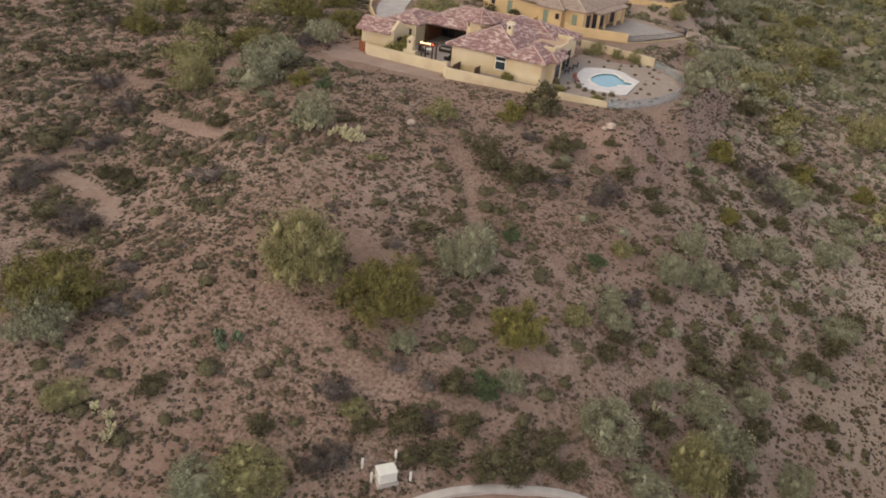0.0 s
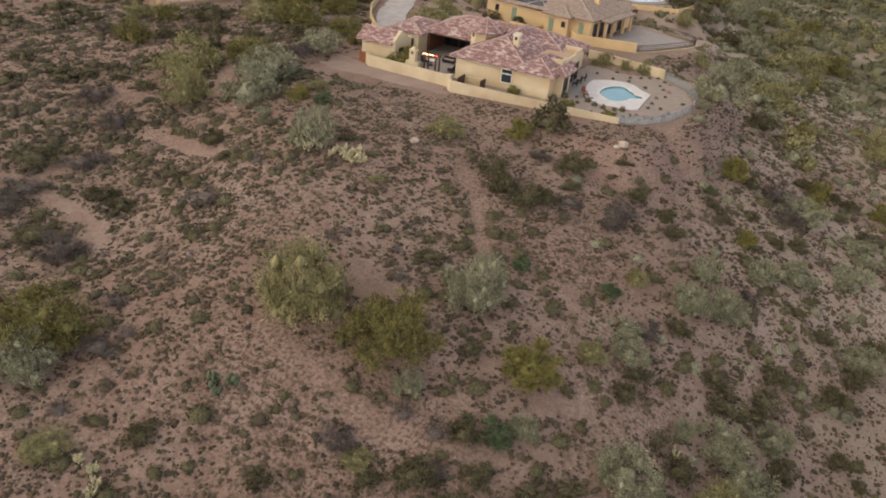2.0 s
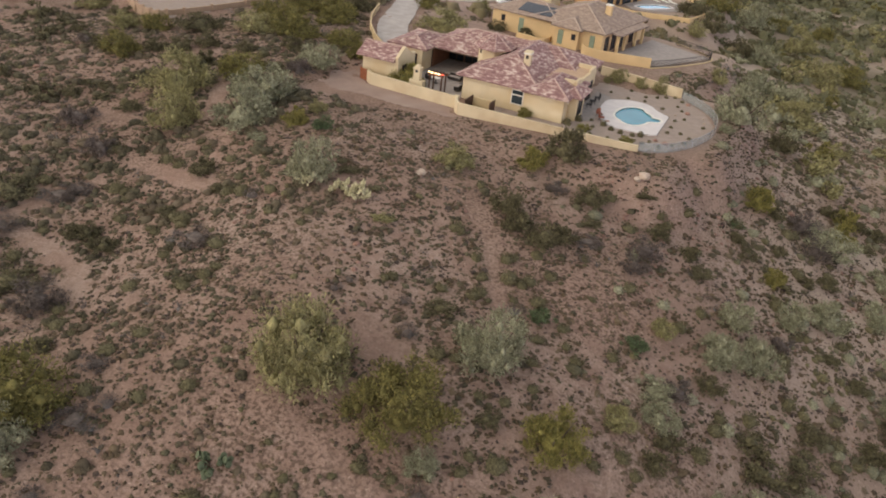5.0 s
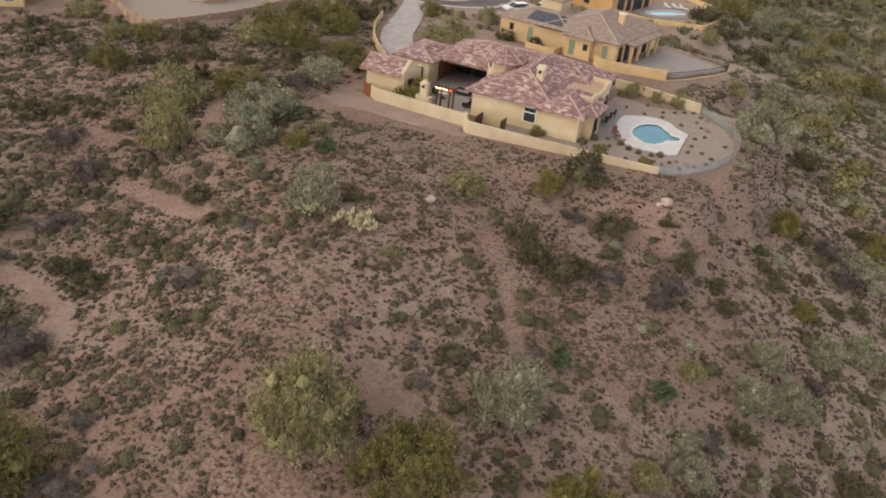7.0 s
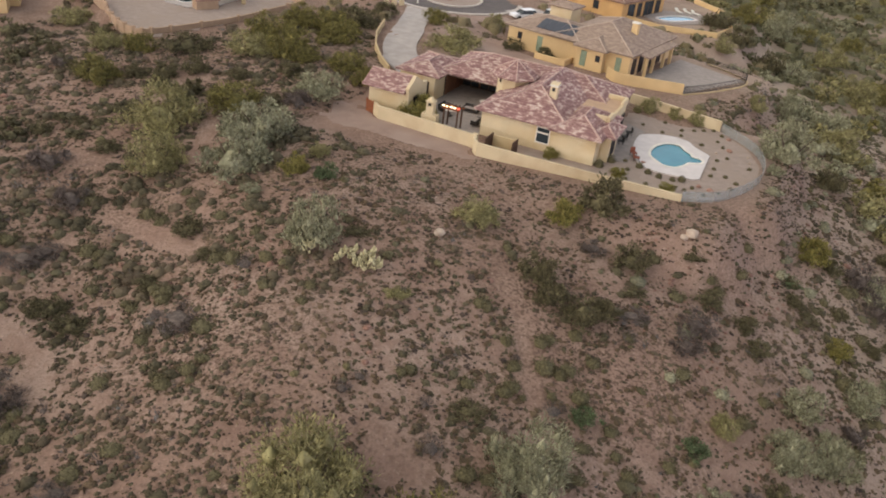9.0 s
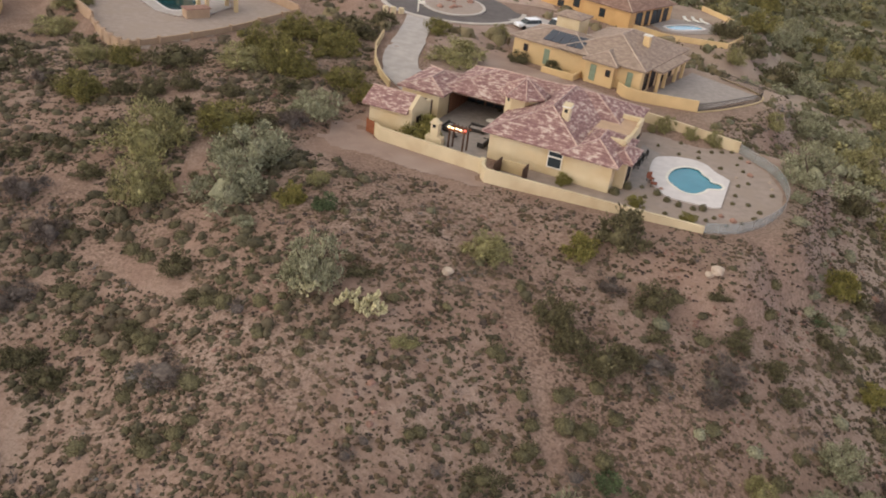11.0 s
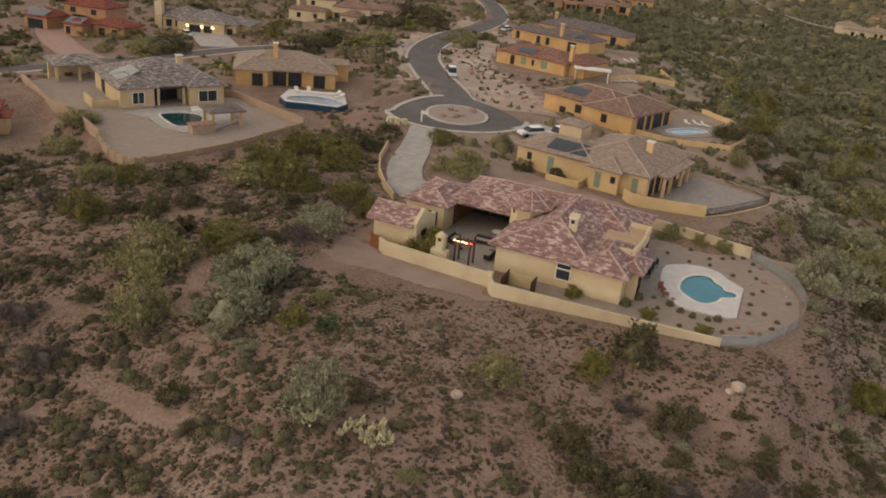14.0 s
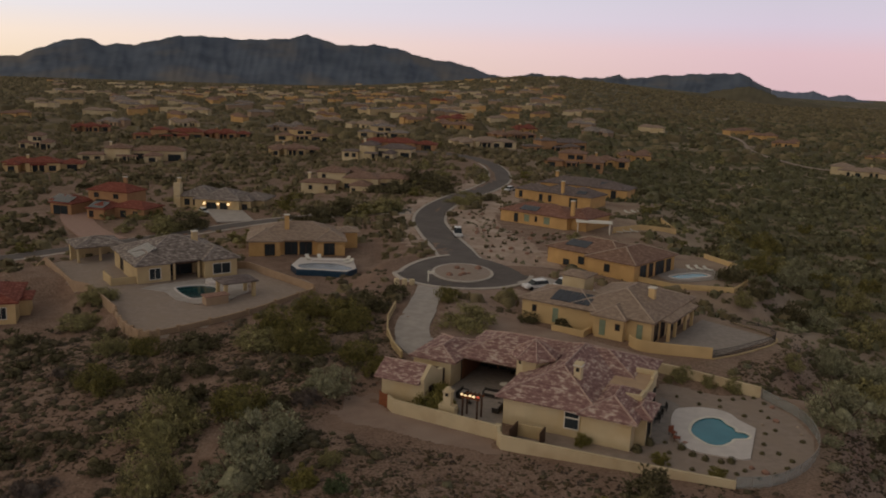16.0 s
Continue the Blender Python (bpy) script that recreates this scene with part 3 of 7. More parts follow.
    # openings
    w = window_on(h, "s", 0.7, 6.75, 8.1, 0.95, 2.55, M_TRIM, M_GLASS_DARK, bar=False)
    part("transom", boxed(6.75, 8.1, 0.6, 0.72, 1.95, 2.08), M_TRIM, w)
    window_on(h, "e", 14.3, 2.9, 4.3, 0.6, 2.3, M_IRON, M_GLASS_DARK)
    window_on(h, "e", -8.1, 0.9, 1.9, 0.9, 2.1, M_DARKWOOD, M_GLASS_DARK)
    window_on(h, "s", 6.6, -10.4, -9.0, 0.1, 2.2, M_DARKWOOD, M_GLASS_DARK)
    window_on(h, "w", 0.3, 2.4, 3.6, 0.9, 2.2, M_DARKWOOD, M_GLASS_DARK)
    for a in (5.6, 7.4, 9.2, 11.0):
        window_on(h, "e", 13.2, a, a + 1.2, 0.2, 2.4, M_IRON, M_GLASS_DARK)
    # dark panes span the porch back to help it read as shaded
    for a in (-8.0, -5.6, -3.2):
        window_on(h, "s", 15.1, a, a + 2.1, 0.1, 2.6, M_DARKWOOD, M_GLASS_DARK)
    # darkened lining and an added ceiling paint the recess's shade
    part("porch_wall", boxed(-8.2, -1.0, 15.1, 15.2, 0.0, 3.0), M_PORCH_SHADE, h, "porch wall with the recess's shade in its dark red-brown")
    part("porch_wall", boxed(-8.2, -8.1, 9.9, 15.1, 0.0, 3.0), M_PORCH_SHADE, h, "porch wall with the recess's shade in its dark red-brown")
    part("porch_wall", boxed(-1.1, -1.0, 9.9, 15.1, 0.0, 3.0), M_PORCH_SHADE, h, "porch wall with the recess's shade in its dark red-brown")
    part("porch_ceiling", boxed(-8.1, -1.1, 9.9, 15.1, 2.95, 3.05), M_DARKWOOD, h, "dark timber ceiling added to deepen the porch shade")
    # covered patio: posts and beam
    for u in (-8.3, -1.2):
        part("patio_post", boxed(u - 0.15, u + 0.15, 9.5, 9.8, 0, 2.75, bevel=0.03), M_DARKWOOD, h)
    part("patio_beam", boxed(-8.4, -1.0, 9.45, 9.85, 2.62, 2.95), M_DARKWOOD, h)
    part("courtyard_floor", boxed(-9.0, 0.3, -1.6, 15.1, -0.3, 0.05), M_PAVER, h, "grey paved courtyard floor")
    return h


house_on_knoll()


def at_house(u, v):
    a = radians(-27)
    return 5.0 + u * math.cos(a) - v * math.sin(a), 110.0 + u * math.sin(a) + v * math.cos(a)


# outdoor fireplace and lit pergola
fp = thing("outdoor_fireplace", (*at_house(-5.0, -1.0), 0), -27, "yellow stucco outdoor fireplace with a tapered chimney on the yard wall", "fireplace")
fbm = bmesh.new()
prism([(-0.9, -0.4), (0.9, -0.4), (0.9, 0.4), (-0.9, 0.4)], -0.5, 1.5, fbm)
part("hearth", fbm, M_STUCCO, fp)
fbm = prism([(-0.42, -0.36), (0.42, -0.36), (0.42, 0.36), (-0.42, 0.36)], 1.5, 2.9)
box(fbm, -0.5, 0.5, -0.44, 0.44, 2.88, 3.02)
bmesh.ops.create_uvsphere(fbm, u_segments=12, v_segments=6, radius=0.42, matrix=Matrix.Translation((0, 0, 3.0)))
part("chimney", fbm, M_STUCCO, fp)
part("flue_opening", boxed(-0.16, 0.16, -0.46, -0.4, 2.5, 2.82), M_IRON, fp)

pg = thing("pergola", (*at_house(-2.9, 0.3), 0), -27, "rust-red timber pergola with lit hanging bulbs", "pergola")
for px in (-0.8, 0.8):
    for py in (-0.6, 0.6):
        part("post", boxed(px - 0.08, px + 0.08, py - 0.08, py + 0.08, 0, 2.25), M_DARKWOOD, pg)
for py in (-0.6, 0.6):
    part("beam", boxed(-1.05, 1.05, py - 0.07, py + 0.07, 2.25, 2.42), M_RUST, pg)
for k in range(5):
    part("rafter", boxed(-0.9 + 0.45 * k - 0.04, -0.9 + 0.45 * k + 0.04, -0.85, 0.85, 2.42, 2.53), M_DARKWOOD, pg)
for k in range(5):
    bb = bmesh.new()
    bmesh.ops.create_icosphere(bb, subdivisions=1, radius=0.11, matrix=Matrix.Translation((-0.9 + 0.45 * k, -0.7 - 0.1 * (k % 2), 2.62)) @ Matrix.Diagonal((1.5, 1.0, 0.8, 1)))
    part("bulb", bb, M_LAMP_RED if k == 4 else M_LAMP, pg, "red lit bulb" if k == 4 else "warm lit bulb")


def sofa(u, v, turn):
    s = thing("outdoor_sofa", (*at_house(u, v), 0.05), turn, "dark wicker outdoor sofa on the courtyard paving", "sofa")
    part("seat", boxed(-0.95, 0.95, -0.4, 0.4, 0.1, 0.42, bevel=0.05), M_IRON, s)
    part("backrest", boxed(-0.95, 0.95, 0.25, 0.42, 0.42, 0.8, bevel=0.05), M_IRON, s)
    for e in (-0.95, 0.8):
        part("armrest", boxed(e, e + 0.15, -0.4, 0.25, 0.42, 0.6, bevel=0.03), M_IRON, s)
    part("cushion", boxed(-0.78, 0.78, -0.38, 0.24, 0.42, 0.54, bevel=0.05), M_PAVER, s)
    return s


sofa(-1.1, 3.2, -117)
sofa(-3.2, 6.5, -27)
sofa(-6.0, 5.0, 63)


def patio_table(u, v):
    t = thing("patio_table", (*at_house(u, v), 0.05), -27, "round dark metal patio table on the paving", "table")
    b = bmesh.new()
    bmesh.ops.create_cone(b, cap_ends=True, segments=20, radius1=0.6, radius2=0.6, depth=0.05, matrix=Matrix.Translation((0, 0, 0.72)))
    part("tabletop", b, M_TRIM, t)
    part("stem", rod(bmesh.new(), (0, 0, 0), (0, 0, 0.7), 0.06, 8), M_IRON, t)
    b = bmesh.new()
    bmesh.ops.create_cone(b, cap_ends=True, segments=16, radius1=0.32, radius2=0.3, depth=0.05, matrix=Matrix.Translation((0, 0, 0.03)))
    part("foot", b, M_IRON, t)


patio_table(-4.6, 3.6)
patio_table(-2.6, 9.0)

# ---- the yard: walls, fence, pool ----
yard = [at_house(u, v) for u, v in ((13.2, -3.2), (23.0, -2.2), (25.9, -0.1), (28.0, 3.5), (29.2, 8.0), (29.0, 12.5), (27.2, 17.0), (23.4, 21.2), (15.0, 22.4), (12.0, 22.6), (12.0, 8.0), (2.0, 0.4), (2.1, -4.9))]
gravel = part("yard_gravel", prism(yard, -0.9, 0.035), M_GRAVEL)
tagged(gravel, "tan decomposed gravel filling the back yard", "gravel", kind="structure")


def yard_wall(points, tops, name, label, mat=M_YARDWALL, deep=1.9, wide=0.24):
    pts = [at_house(u, v) for u, v in points]
    wl = part(name, band(pts, wide, [t - deep for t in tops], tops), mat)
    tagged(wl, label, "wall", kind="structure")
    part("coping", band(pts, wide + 0.08, [t + 0.003 for t in tops], [t + 0.07 for t in tops]), mat, wl)
    return wl


yard_wall([(-11.6, -1.6), (-10.5, -2.55), (-6.0, -2.85), (1.2, -3.3)], [1.35, 1.4, 1.4, 1.4], "wall_front", "yellow stucco yard wall before the courtyard")
yard_wall([(1.45, -3.35), (1.75, -4.3), (2.4, -5.05), (4.0, -4.95), (9.0, -4.3), (16.0, -3.4), (23.1, -2.4)], [1.45, 1.4, 1.35, 1.3, 1.1, 0.85, 0.65], "wall_yard", "long yellow stucco wall along the back yard", deep=2.3)
yard_wall([(23.3, 21.3), (15.0, 22.5), (11.7, 22.8)], [1.25, 1.5, 1.55], "wall_north", "tan stucco wall behind the pool yard", deep=2.4)
pl = part("wall_pillar", boxed(-0.3, 0.3, -0.3, 0.3, -1.0, 1.6, bevel=0.04), M_YARDWALL)
pl.matrix_world = pose(*at_house(1.35, -3.3), 0, 0, 0, -27)
tagged(pl, "square stucco pillar where the yard walls meet", "pillar", kind="structure")
scr = thing("privacy_screen", (*at_house(2.2, -2.0), 0), -27, "brown steel screens hiding garden equipment behind the wall", "screen")
part("panel", boxed(0.4, 0.5, -1.6, 0.6, 0.0, 1.5), M_DARKWOOD, scr)
part("panel", boxed(0.5, 3.2, 0.55, 0.65, 0.0, 1.25), M_TANWALL, scr)
part("panel", boxed(3.2, 3.3, -1.0, 0.65, 0.0, 1.5), M_DARKWOOD, scr)
gt = thing("garden_gate", (*at_house(-12.2, -1.5), 0), -50, "rust-coloured steel garden gate beside the casita", "gate")
part("gate_leaf", boxed(-0.55, 0.55, -0.03, 0.03, 0.05, 1.45), M_RUST, gt)
for s in (-0.65, 0.55):
    part("gate_post", boxed(s, s + 0.1, -0.06, 0.06, -0.3, 1.55), M_RUST, gt)

M_MESH = material("fence_mesh", (0.33, 0.38, 0.385), (0.28, 0.33, 0.335), 1.0, 0.3)
M_MESH.node_tree.nodes["Principled BSDF"].inputs["Alpha"].default_value = 0.3
fence_line = smooth_line([(23.1, -2.4), (25.9, -0.45), (28.1, 3.2), (29.45, 8.0), (29.25, 12.6), (27.4, 17.3), (23.4, 21.35)], 4)
fence = thing("view_fence", (*at_house(26, 8), 0), 0, "pale curved view fence on a low stucco kerb", "fence")
fx, fy = at_house(26, 8)
fpts = [(x - fx, y - fy) for x, y in (at_house(u, v) for u, v in fence_line)]
part("kerb_wall", band(fpts, 0.22, [-2.2] * len(fpts), [-0.1] * len(fpts)), M_YARDWALL, fence)
for p, q in zip(fpts[:-1], fpts[1:]):
    part("mesh_panel", band([p, q], 0.02, [-0.05] * 2, [1.1] * 2), M_MESH, fence)
part("top_rail", band(fpts, 0.04, [1.1] * len(fpts), [1.14] * len(fpts)), M_PAVER, fence)
for p in fpts[::2]:
    part("post", boxed(p[0] - 0.02, p[0] + 0.02, p[1] - 0.02, p[1] + 0.02, -0.12, 1.12), M_PAVER, fence)

POOL = smooth_line([(24.2, 108.4), (24.7, 110.0), (25.7, 111.5), (27.0, 112.4), (28.1, 112.5), (28.8, 111.9), (28.9, 110.8), (29.3, 109.8), (29.2, 109.1), (29.9, 108.7), (30.1, 107.9), (29.5, 107.2), (28.8, 107.1), (28.1, 107.0), (27.5, 106.3), (26.2, 105.5), (25.1, 105.8), (24.5, 107.0)], 4, True)
DECK = smooth_line([(22.3, 107.0), (23.0, 111.0), (24.5, 114.3), (26.0, 115.0), (27.5, 115.1), (29.0, 114.7), (30.1, 113.6), (30.4, 112.0)], 3) + [(31.4, 109.8), (28.1, 103.0)] + smooth_line([(27.2, 102.8), (25.2, 103.5), (23.0, 104.6), (22.3, 106.8)], 3)


def ring_between(outer, inner, z0, z1):
    """A slab with a hole."""
    bm = bmesh.new()
    rings = []
    for line in (outer, inner):
        vs = [bm.verts.new((x, y, z1)) for x, y in line]
        rings.append([bm.edges.new((vs[i], vs[(i + 1) % len(vs)])) for i in range(len(vs))])
    bmesh.ops.triangle_fill(bm, use_beauty=True, edges=rings[0] + rings[1])
    for line in (outer, inner):
        vs = [(bm.verts.new((x, y, z1)), bm.verts.new((x, y, z0))) for x, y in line]
        for i in range(len(vs)):
            a, b = vs[i], vs[(i + 1) % len(vs)]
            bm.faces.new((a[0], b[0], b[1], a[1]))
    return bm


# dark colour for the shadow line between water and coping
M_WATERLINE_SHADE = material("waterline_shade", (0.03, 0.075, 0.12), (0.02, 0.055, 0.09), 4.0, 0.2)
pool = thing("swimming_pool", (0, 0, 0), 0, "free-form blue swimming pool in a white deck", "pool")
part("deck", ring_between(DECK, POOL, -0.2, 0.17), M_DECK, pool, "white cool-deck slab")
part("water", prism(POOL, -0.5, 0.046), M_WATER, pool, "still blue water")
part("waterline_band", band(POOL + POOL[:1], 0.08, [-0.4] * (len(POOL) + 1), [0.1] * (len(POOL) + 1)), M_WATERLINE_SHADE, pool, "dark blue band standing in for the waterline shadow")
part("coping", band(POOL + POOL[:1], 0.3, [0.1] * (len(POOL) + 1), [0.20] * (len(POOL) + 1)), M_TRIM, pool)
pv = part("patio_paving", prism([at_house(u, v) for u, v in ((13.3, 3.0), (16.2, 3.6), (16.0, 9.0), (15.6, 14.5), (13.3, 16.0))], -0.2, 0.06), M_PAVER)
tagged(pv, "grey paved terrace beside the house", "paving", kind="structure")


def lounge(x, y, turn, mat, label):
    s = thing("patio_chair", (x, y, 0.06), turn, label, "chair", "chairs by the pool")
    part("seat", boxed(-0.3, 0.3, -0.3, 0.3, 0.36, 0.46, bevel=0.02), mat, s)
    bk = boxed(-0.3, 0.3, 0.26, 0.36, 0.4, 0.95, bevel=0.02)
    part("backrest", bk, mat, s)
    for a in (-0.26, 0.22):
        for b in (-0.26, 0.24):
            part("leg", boxed(a, a + 0.05, b, b + 0.05, 0, 0.37), M_IRON, s)
    return s


M_REDCLOTH = material("red_cloth", (0.24, 0.085, 0.05), (0.18, 0.06, 0.04), 2.0, 0.9)
for (u, v), tn, m, lb in (((16.3, 6.0), 20, M_REDCLOTH, "rust-red cushioned patio chair by the pool"), ((16.9, 4.9), 70, M_REDCLOTH, "rust-red cushioned patio chair by the pool"),
                          ((14.2, 8.5), -90, M_IRON, "dark metal patio chair on the terrace"), ((14.2, 10.2), -90, M_IRON, "dark metal patio chair on the terrace"), ((14.3, 12.0), -90, M_IRON, "dark metal patio chair on the terrace")):
    lounge(*at_house(u, v), tn, m, lb)

# ---- roads ----
def ribbon(name, line, width, mat, label, category, lift=0.05, thick=0.35):
    """A strip of road that follows the ground."""
    pts = [Vector(p) for p in line]
    bm = bmesh.new()
    rows = []
    for i, p in enumerate(pts):
        d = (pts[min(i + 1, len(pts) - 1)] - pts[max(i - 1, 0)]).normalized()
        s = Vector((-d.y, d.x))
        w = width[i] if isinstance(width, (list, tuple)) else width
        z = h1(p.x, p.y) + lift
        row = [p + s * w * k for k in (0.5, 0.17, -0.17, -0.5)]
        rows.append([bm.verts.new((q.x, q.y, z + (0.02 if 0 < j < 3 else 0))) for j, q in enumerate(row)] + [bm.verts.new((row[3].x, row[3].y, z - thick)), bm.verts.new((row[0].x, row[0].y, z - thick))])
    for a, b in zip(rows[:-1], rows[1:]):
        for k in range(6):
            j = (k + 1) % 6
            bm.faces.new((a[k], a[j], b[j], b[k]))
    bm.faces.new(rows[0])
    bm.faces.new(rows[-1][::-1])
    ob = part(name, bm, mat)
    return tagged(ob, label, category, kind="structure")


def kerbs(line, width, label):
    pts = [Vector(p) for p in line]
    for side in (0.5, -0.5):
        out = []
        for i, p in enumerate(pts):
            d = (pts[min(i + 1, len(pts) - 1)] - pts[max(i - 1, 0)]).normalized()
            out.append(p + Vector((-d.y, d.x)) * (width * side + (0.3 if side > 0 else -0.3)))
        zs = [h1(p.x, p.y) for p in out]
        tagged(part("kerb", band([tuple(p) for p in out], 0.7, [z - 0.3 for z in zs], [z + 0.16 for z in zs]), M_KERB), label, "kerb", kind="structure")


main_line = smooth_line([(5.2, 182), (4.2, 196), (2.0, 214), (0.6, 232), (2.6, 250), (9.0, 270), (19.0, 292), (26.2, 316), (28.4, 340), (27.0, 366), (20.0, 388), (8, 402), (-14, 408)], 5)
ribbon("road", main_line, 7.2, M_ASPHALT, "grey asphalt residential road curving away between houses", "road")
kerbs(main_line[:46], 7.2, "pale concrete kerb along the road")
side_line = smooth_line([(1.5, 246), (-7, 245.4), (-18.6, 246), (-30, 247.6), (-42, 246.5), (-52, 239), (-65.5, 225), (-79.5, 204.5), (-86, 196), (-110, 178), (-160, 160)], 5)
ribbon("side_road", side_line, 6.5, M_ASPHALT, "grey asphalt side street", "road", 0.04)
kerbs(side_line[3:], 6.5, "pale concrete kerb along the side street")
CUL_X, CUL_Y = 5.0, 169.5


def ring(rx, ry, n=48):
    return [(CUL_X + rx * math.cos(2 * math.pi * k / n), CUL_Y + ry * math.sin(2 * math.pi * k / n)) for k in range(n)]


bulb = [(CUL_X + (10.3 + (1.0 if math.sin(a) < 0 else 0)) * math.cos(a) * (1 - 0.25 * max(0, math.sin(a))), CUL_Y + 10.4 * math.sin(a) * (1.32 if math.sin(a) > 0 else 1)) for a in [2 * math.pi * k / 60 for k in range(60)]]
tagged(part("turning_circle", prism(bulb, 0.6, 1.27), M_ASPHALT), "grey asphalt turning circle at the road's end", "road", kind="structure")
tagged(part("kerb", band([(CUL_X + (x - CUL_X) * 1.03, CUL_Y + (y - CUL_Y) * 1.03) for x, y in bulb[17:]], 0.8, [0.9] * 43, [1.40] * 43), M_KERB), "pale kerb round the turning circle", "kerb", kind="structure")
isle = thing("traffic_island", (0, 0, 0), 0, "gravel traffic island with rocks inside a pale kerb", "island")
part("gravel_bed", prism(ring(4.9, 6.3), 0.9, 1.46), M_GRAVEL, isle)
part("kerb_ring", band(ring(5.0, 6.4) + ring(5.0, 6.4)[:1], 0.5, [1.0] * 49, [1.48] * 49), M_KERB, isle)

drive_line = smooth_line([(-0.6, 160.5), (-1.4, 153), (-2.4, 146), (-3.5, 139.5), (-3.2, 134), (-1.0, 130.2)], 5)
ribbon("driveway", drive_line, [4.2] * 10 + [4.6] * 10 + [5.4] * 6, M_DRIVE, "pale concrete driveway up to the house", "driveway", 0.08)
wall_line = [(-6.0, 147), (-6.9, 141), (-6.8, 136), (-6.0, 131.5), (-4.8, 128.5)]
tagged(part("driveway_wall", band(wall_line, 0.22, [h1(*p) - 0.6 for p in wall_line], [h1(*p) + 0.9 for p in wall_line]), M_TANWALL), "low tan wall beside the driveway", "wall", kind="structure")
ribbon("driveway", smooth_line([(15.5, 166), (19.5, 161.5), (23.5, 157.0), (26.0, 153.0)], 4), 8.0, M_DRIVE, "pale concrete driveway with parked cars", "driveway", 0.06)
track_line = smooth_line([(228.8, 741.2), (231.4, 633.1), (206, 540), (201.8, 475.4), (212, 445), (260, 400)], 5)
ribbon("dirt_track", track_line, 2.4, M_GRAVEL, "pale dirt track across the eastern wash", "track", 0.6)
loop_line = smooth_line([(-3, 33), (0.6, 37.6), (5.0, 40.3), (10, 41.4), (15, 41.6), (20, 38.5), (22.5, 33)], 5)
ribbon("loop_road", loop_line, 4.6, M_ASPHALT, "grey asphalt end of a street below the slope", "road", 0.1)
kerbs(loop_line, 4.6, "pale concrete kerb along the street end")

# ---- villas of the neighbourhood ----
def villa(place, turn, wings, wall_mat, roof_mat, label, windows=(), chimney=None, solar=(), group="villas", flat=(), cap=None):
    """A house from wings (u0, u1, v0, v1, eave, rise); windows: side, face, from, to, sill, head."""
    h = thing("villa", place, turn, label, "house", group)
    for u0, u1, v0, v1, eave, rise, *front in wings:
        part("wall", boxed(u0 + 0.5, u1 - 0.5, front[0] if front else v0 + 0.5, v1 - 0.5, -2.0, eave - 0.08), wall_mat, h)
        roof_on(h, u0, u1, v0, v1, eave, rise, mat=roof_mat, cap=cap, cap_r=0.09)
    for u0, u1, v0, v1, top in flat:
        part("wall", boxed(u0, u1, v0, v1, -2.0, top, bevel=0.05), wall_mat, h)
        part("flat_roof", boxed(u0 + 0.3, u1 - 0.3, v0 + 0.3, v1 - 0.3, top, top + 0.03), M_FOAM, h)
    for side, at, a, b, z0, z1, m in windows:
        window_on(h, side, at, a, b, z0, z1, m, M_SHUTTER if m is M_SHUTTER else M_GLASS_DARK, bar=b - a > 1.2)
    if chimney:
        u, v, top = chimney
        ch = part("chimney", boxed(u - 0.45, u + 0.45, v - 0.4, v + 0.4, 2.0, top, bevel=0.04), wall_mat, h)
        part("chimney_cap", boxed(u - 0.55, u + 0.55, v - 0.5, v + 0.5, top, top + 0.15), M_TRIM, ch)
    for u0, u1, v0, v1, z0, z1 in solar:
        n = max(2, int((u1 - u0) / 1.05))
        for k in range(n):
            a, b = u0 + (u1 - u0) * k / n + 0.03, u0 + (u1 - u0) * (k + 1) / n - 0.03
            part("solar_panel", prism([(a, v0), (b, v0), (b, v1), (a, v1)], [z0, z0, z1, z1], [z0 + 0.08, z0 + 0.08, z1 + 0.08, z1 + 0.08]), M_SOLAR, h)
    return h


G, D = M_SHUTTER, M_DARKWOOD
M_RIDGE_GREY = material("pale_grey_ridge_tile", (0.36, 0.31, 0.28), (0.28, 0.24, 0.215), 2.0, 0.9)
M_RIDGE_BROWN = material("pale_brown_ridge_tile", (0.44, 0.35, 0.28), (0.36, 0.28, 0.225), 2.0, 0.9)
# next door
neighbour = villa((11.3, 145.2, 0.7), -36, [(0, 12, 0, 9, 3.2, 1.5), (7, 20, 0, 17, 3.2, 2.3), (11.5, 16.5, -1.0, 6, 3.1, 1.1)], M_ORANGE, M_TILE_BROWN,
      "ochre stucco villa with brown tile roof and a large solar array",
      [("s", 0.5, 5.4, 6.05, 0.5, 2.4, G), ("s", -0.5, 12.8, 13.45, 0.5, 2.4, G), ("s", 0.5, 17.6, 18.2, 0.3, 2.4, G), ("s", 0.5, 2.2, 2.7, 1.5, 2.3, D), ("s", -0.5, 15.0, 15.5, 1.5, 2.2, D),
       ("e", 19.5, 1.6, 2.8, 0.3, 2.4, D), ("e", 19.5, 4.0, 5.4, 0.2, 2.5, D), ("e", 19.5, 6.6, 9.6, 0.1, 2.6, D), ("e", 19.5, 11.0, 12.4, 0.2, 2.5, D), ("w", 0.5, 3.0, 4.2, 0.8, 2.2, D)],
      (16.6, 8.0, 5.75), [(4.6, 10.4, 0.9, 3.6, 3.52, 4.35)], flat=[(8.5, 15.0, 9.0, 14.5, 3.4)], cap=M_RIDGE_BROWN)
part("wall", boxed(1.9, 5.5, 10.2, 13.6, -1.0, 5.0, bevel=0.04), M_STUCCO, neighbour, "cream stucco box")
roof_on(neighbour, 1.5, 5.9, 9.8, 14.0, 5.05, 0.6, mat=M_TILE_BROWN)
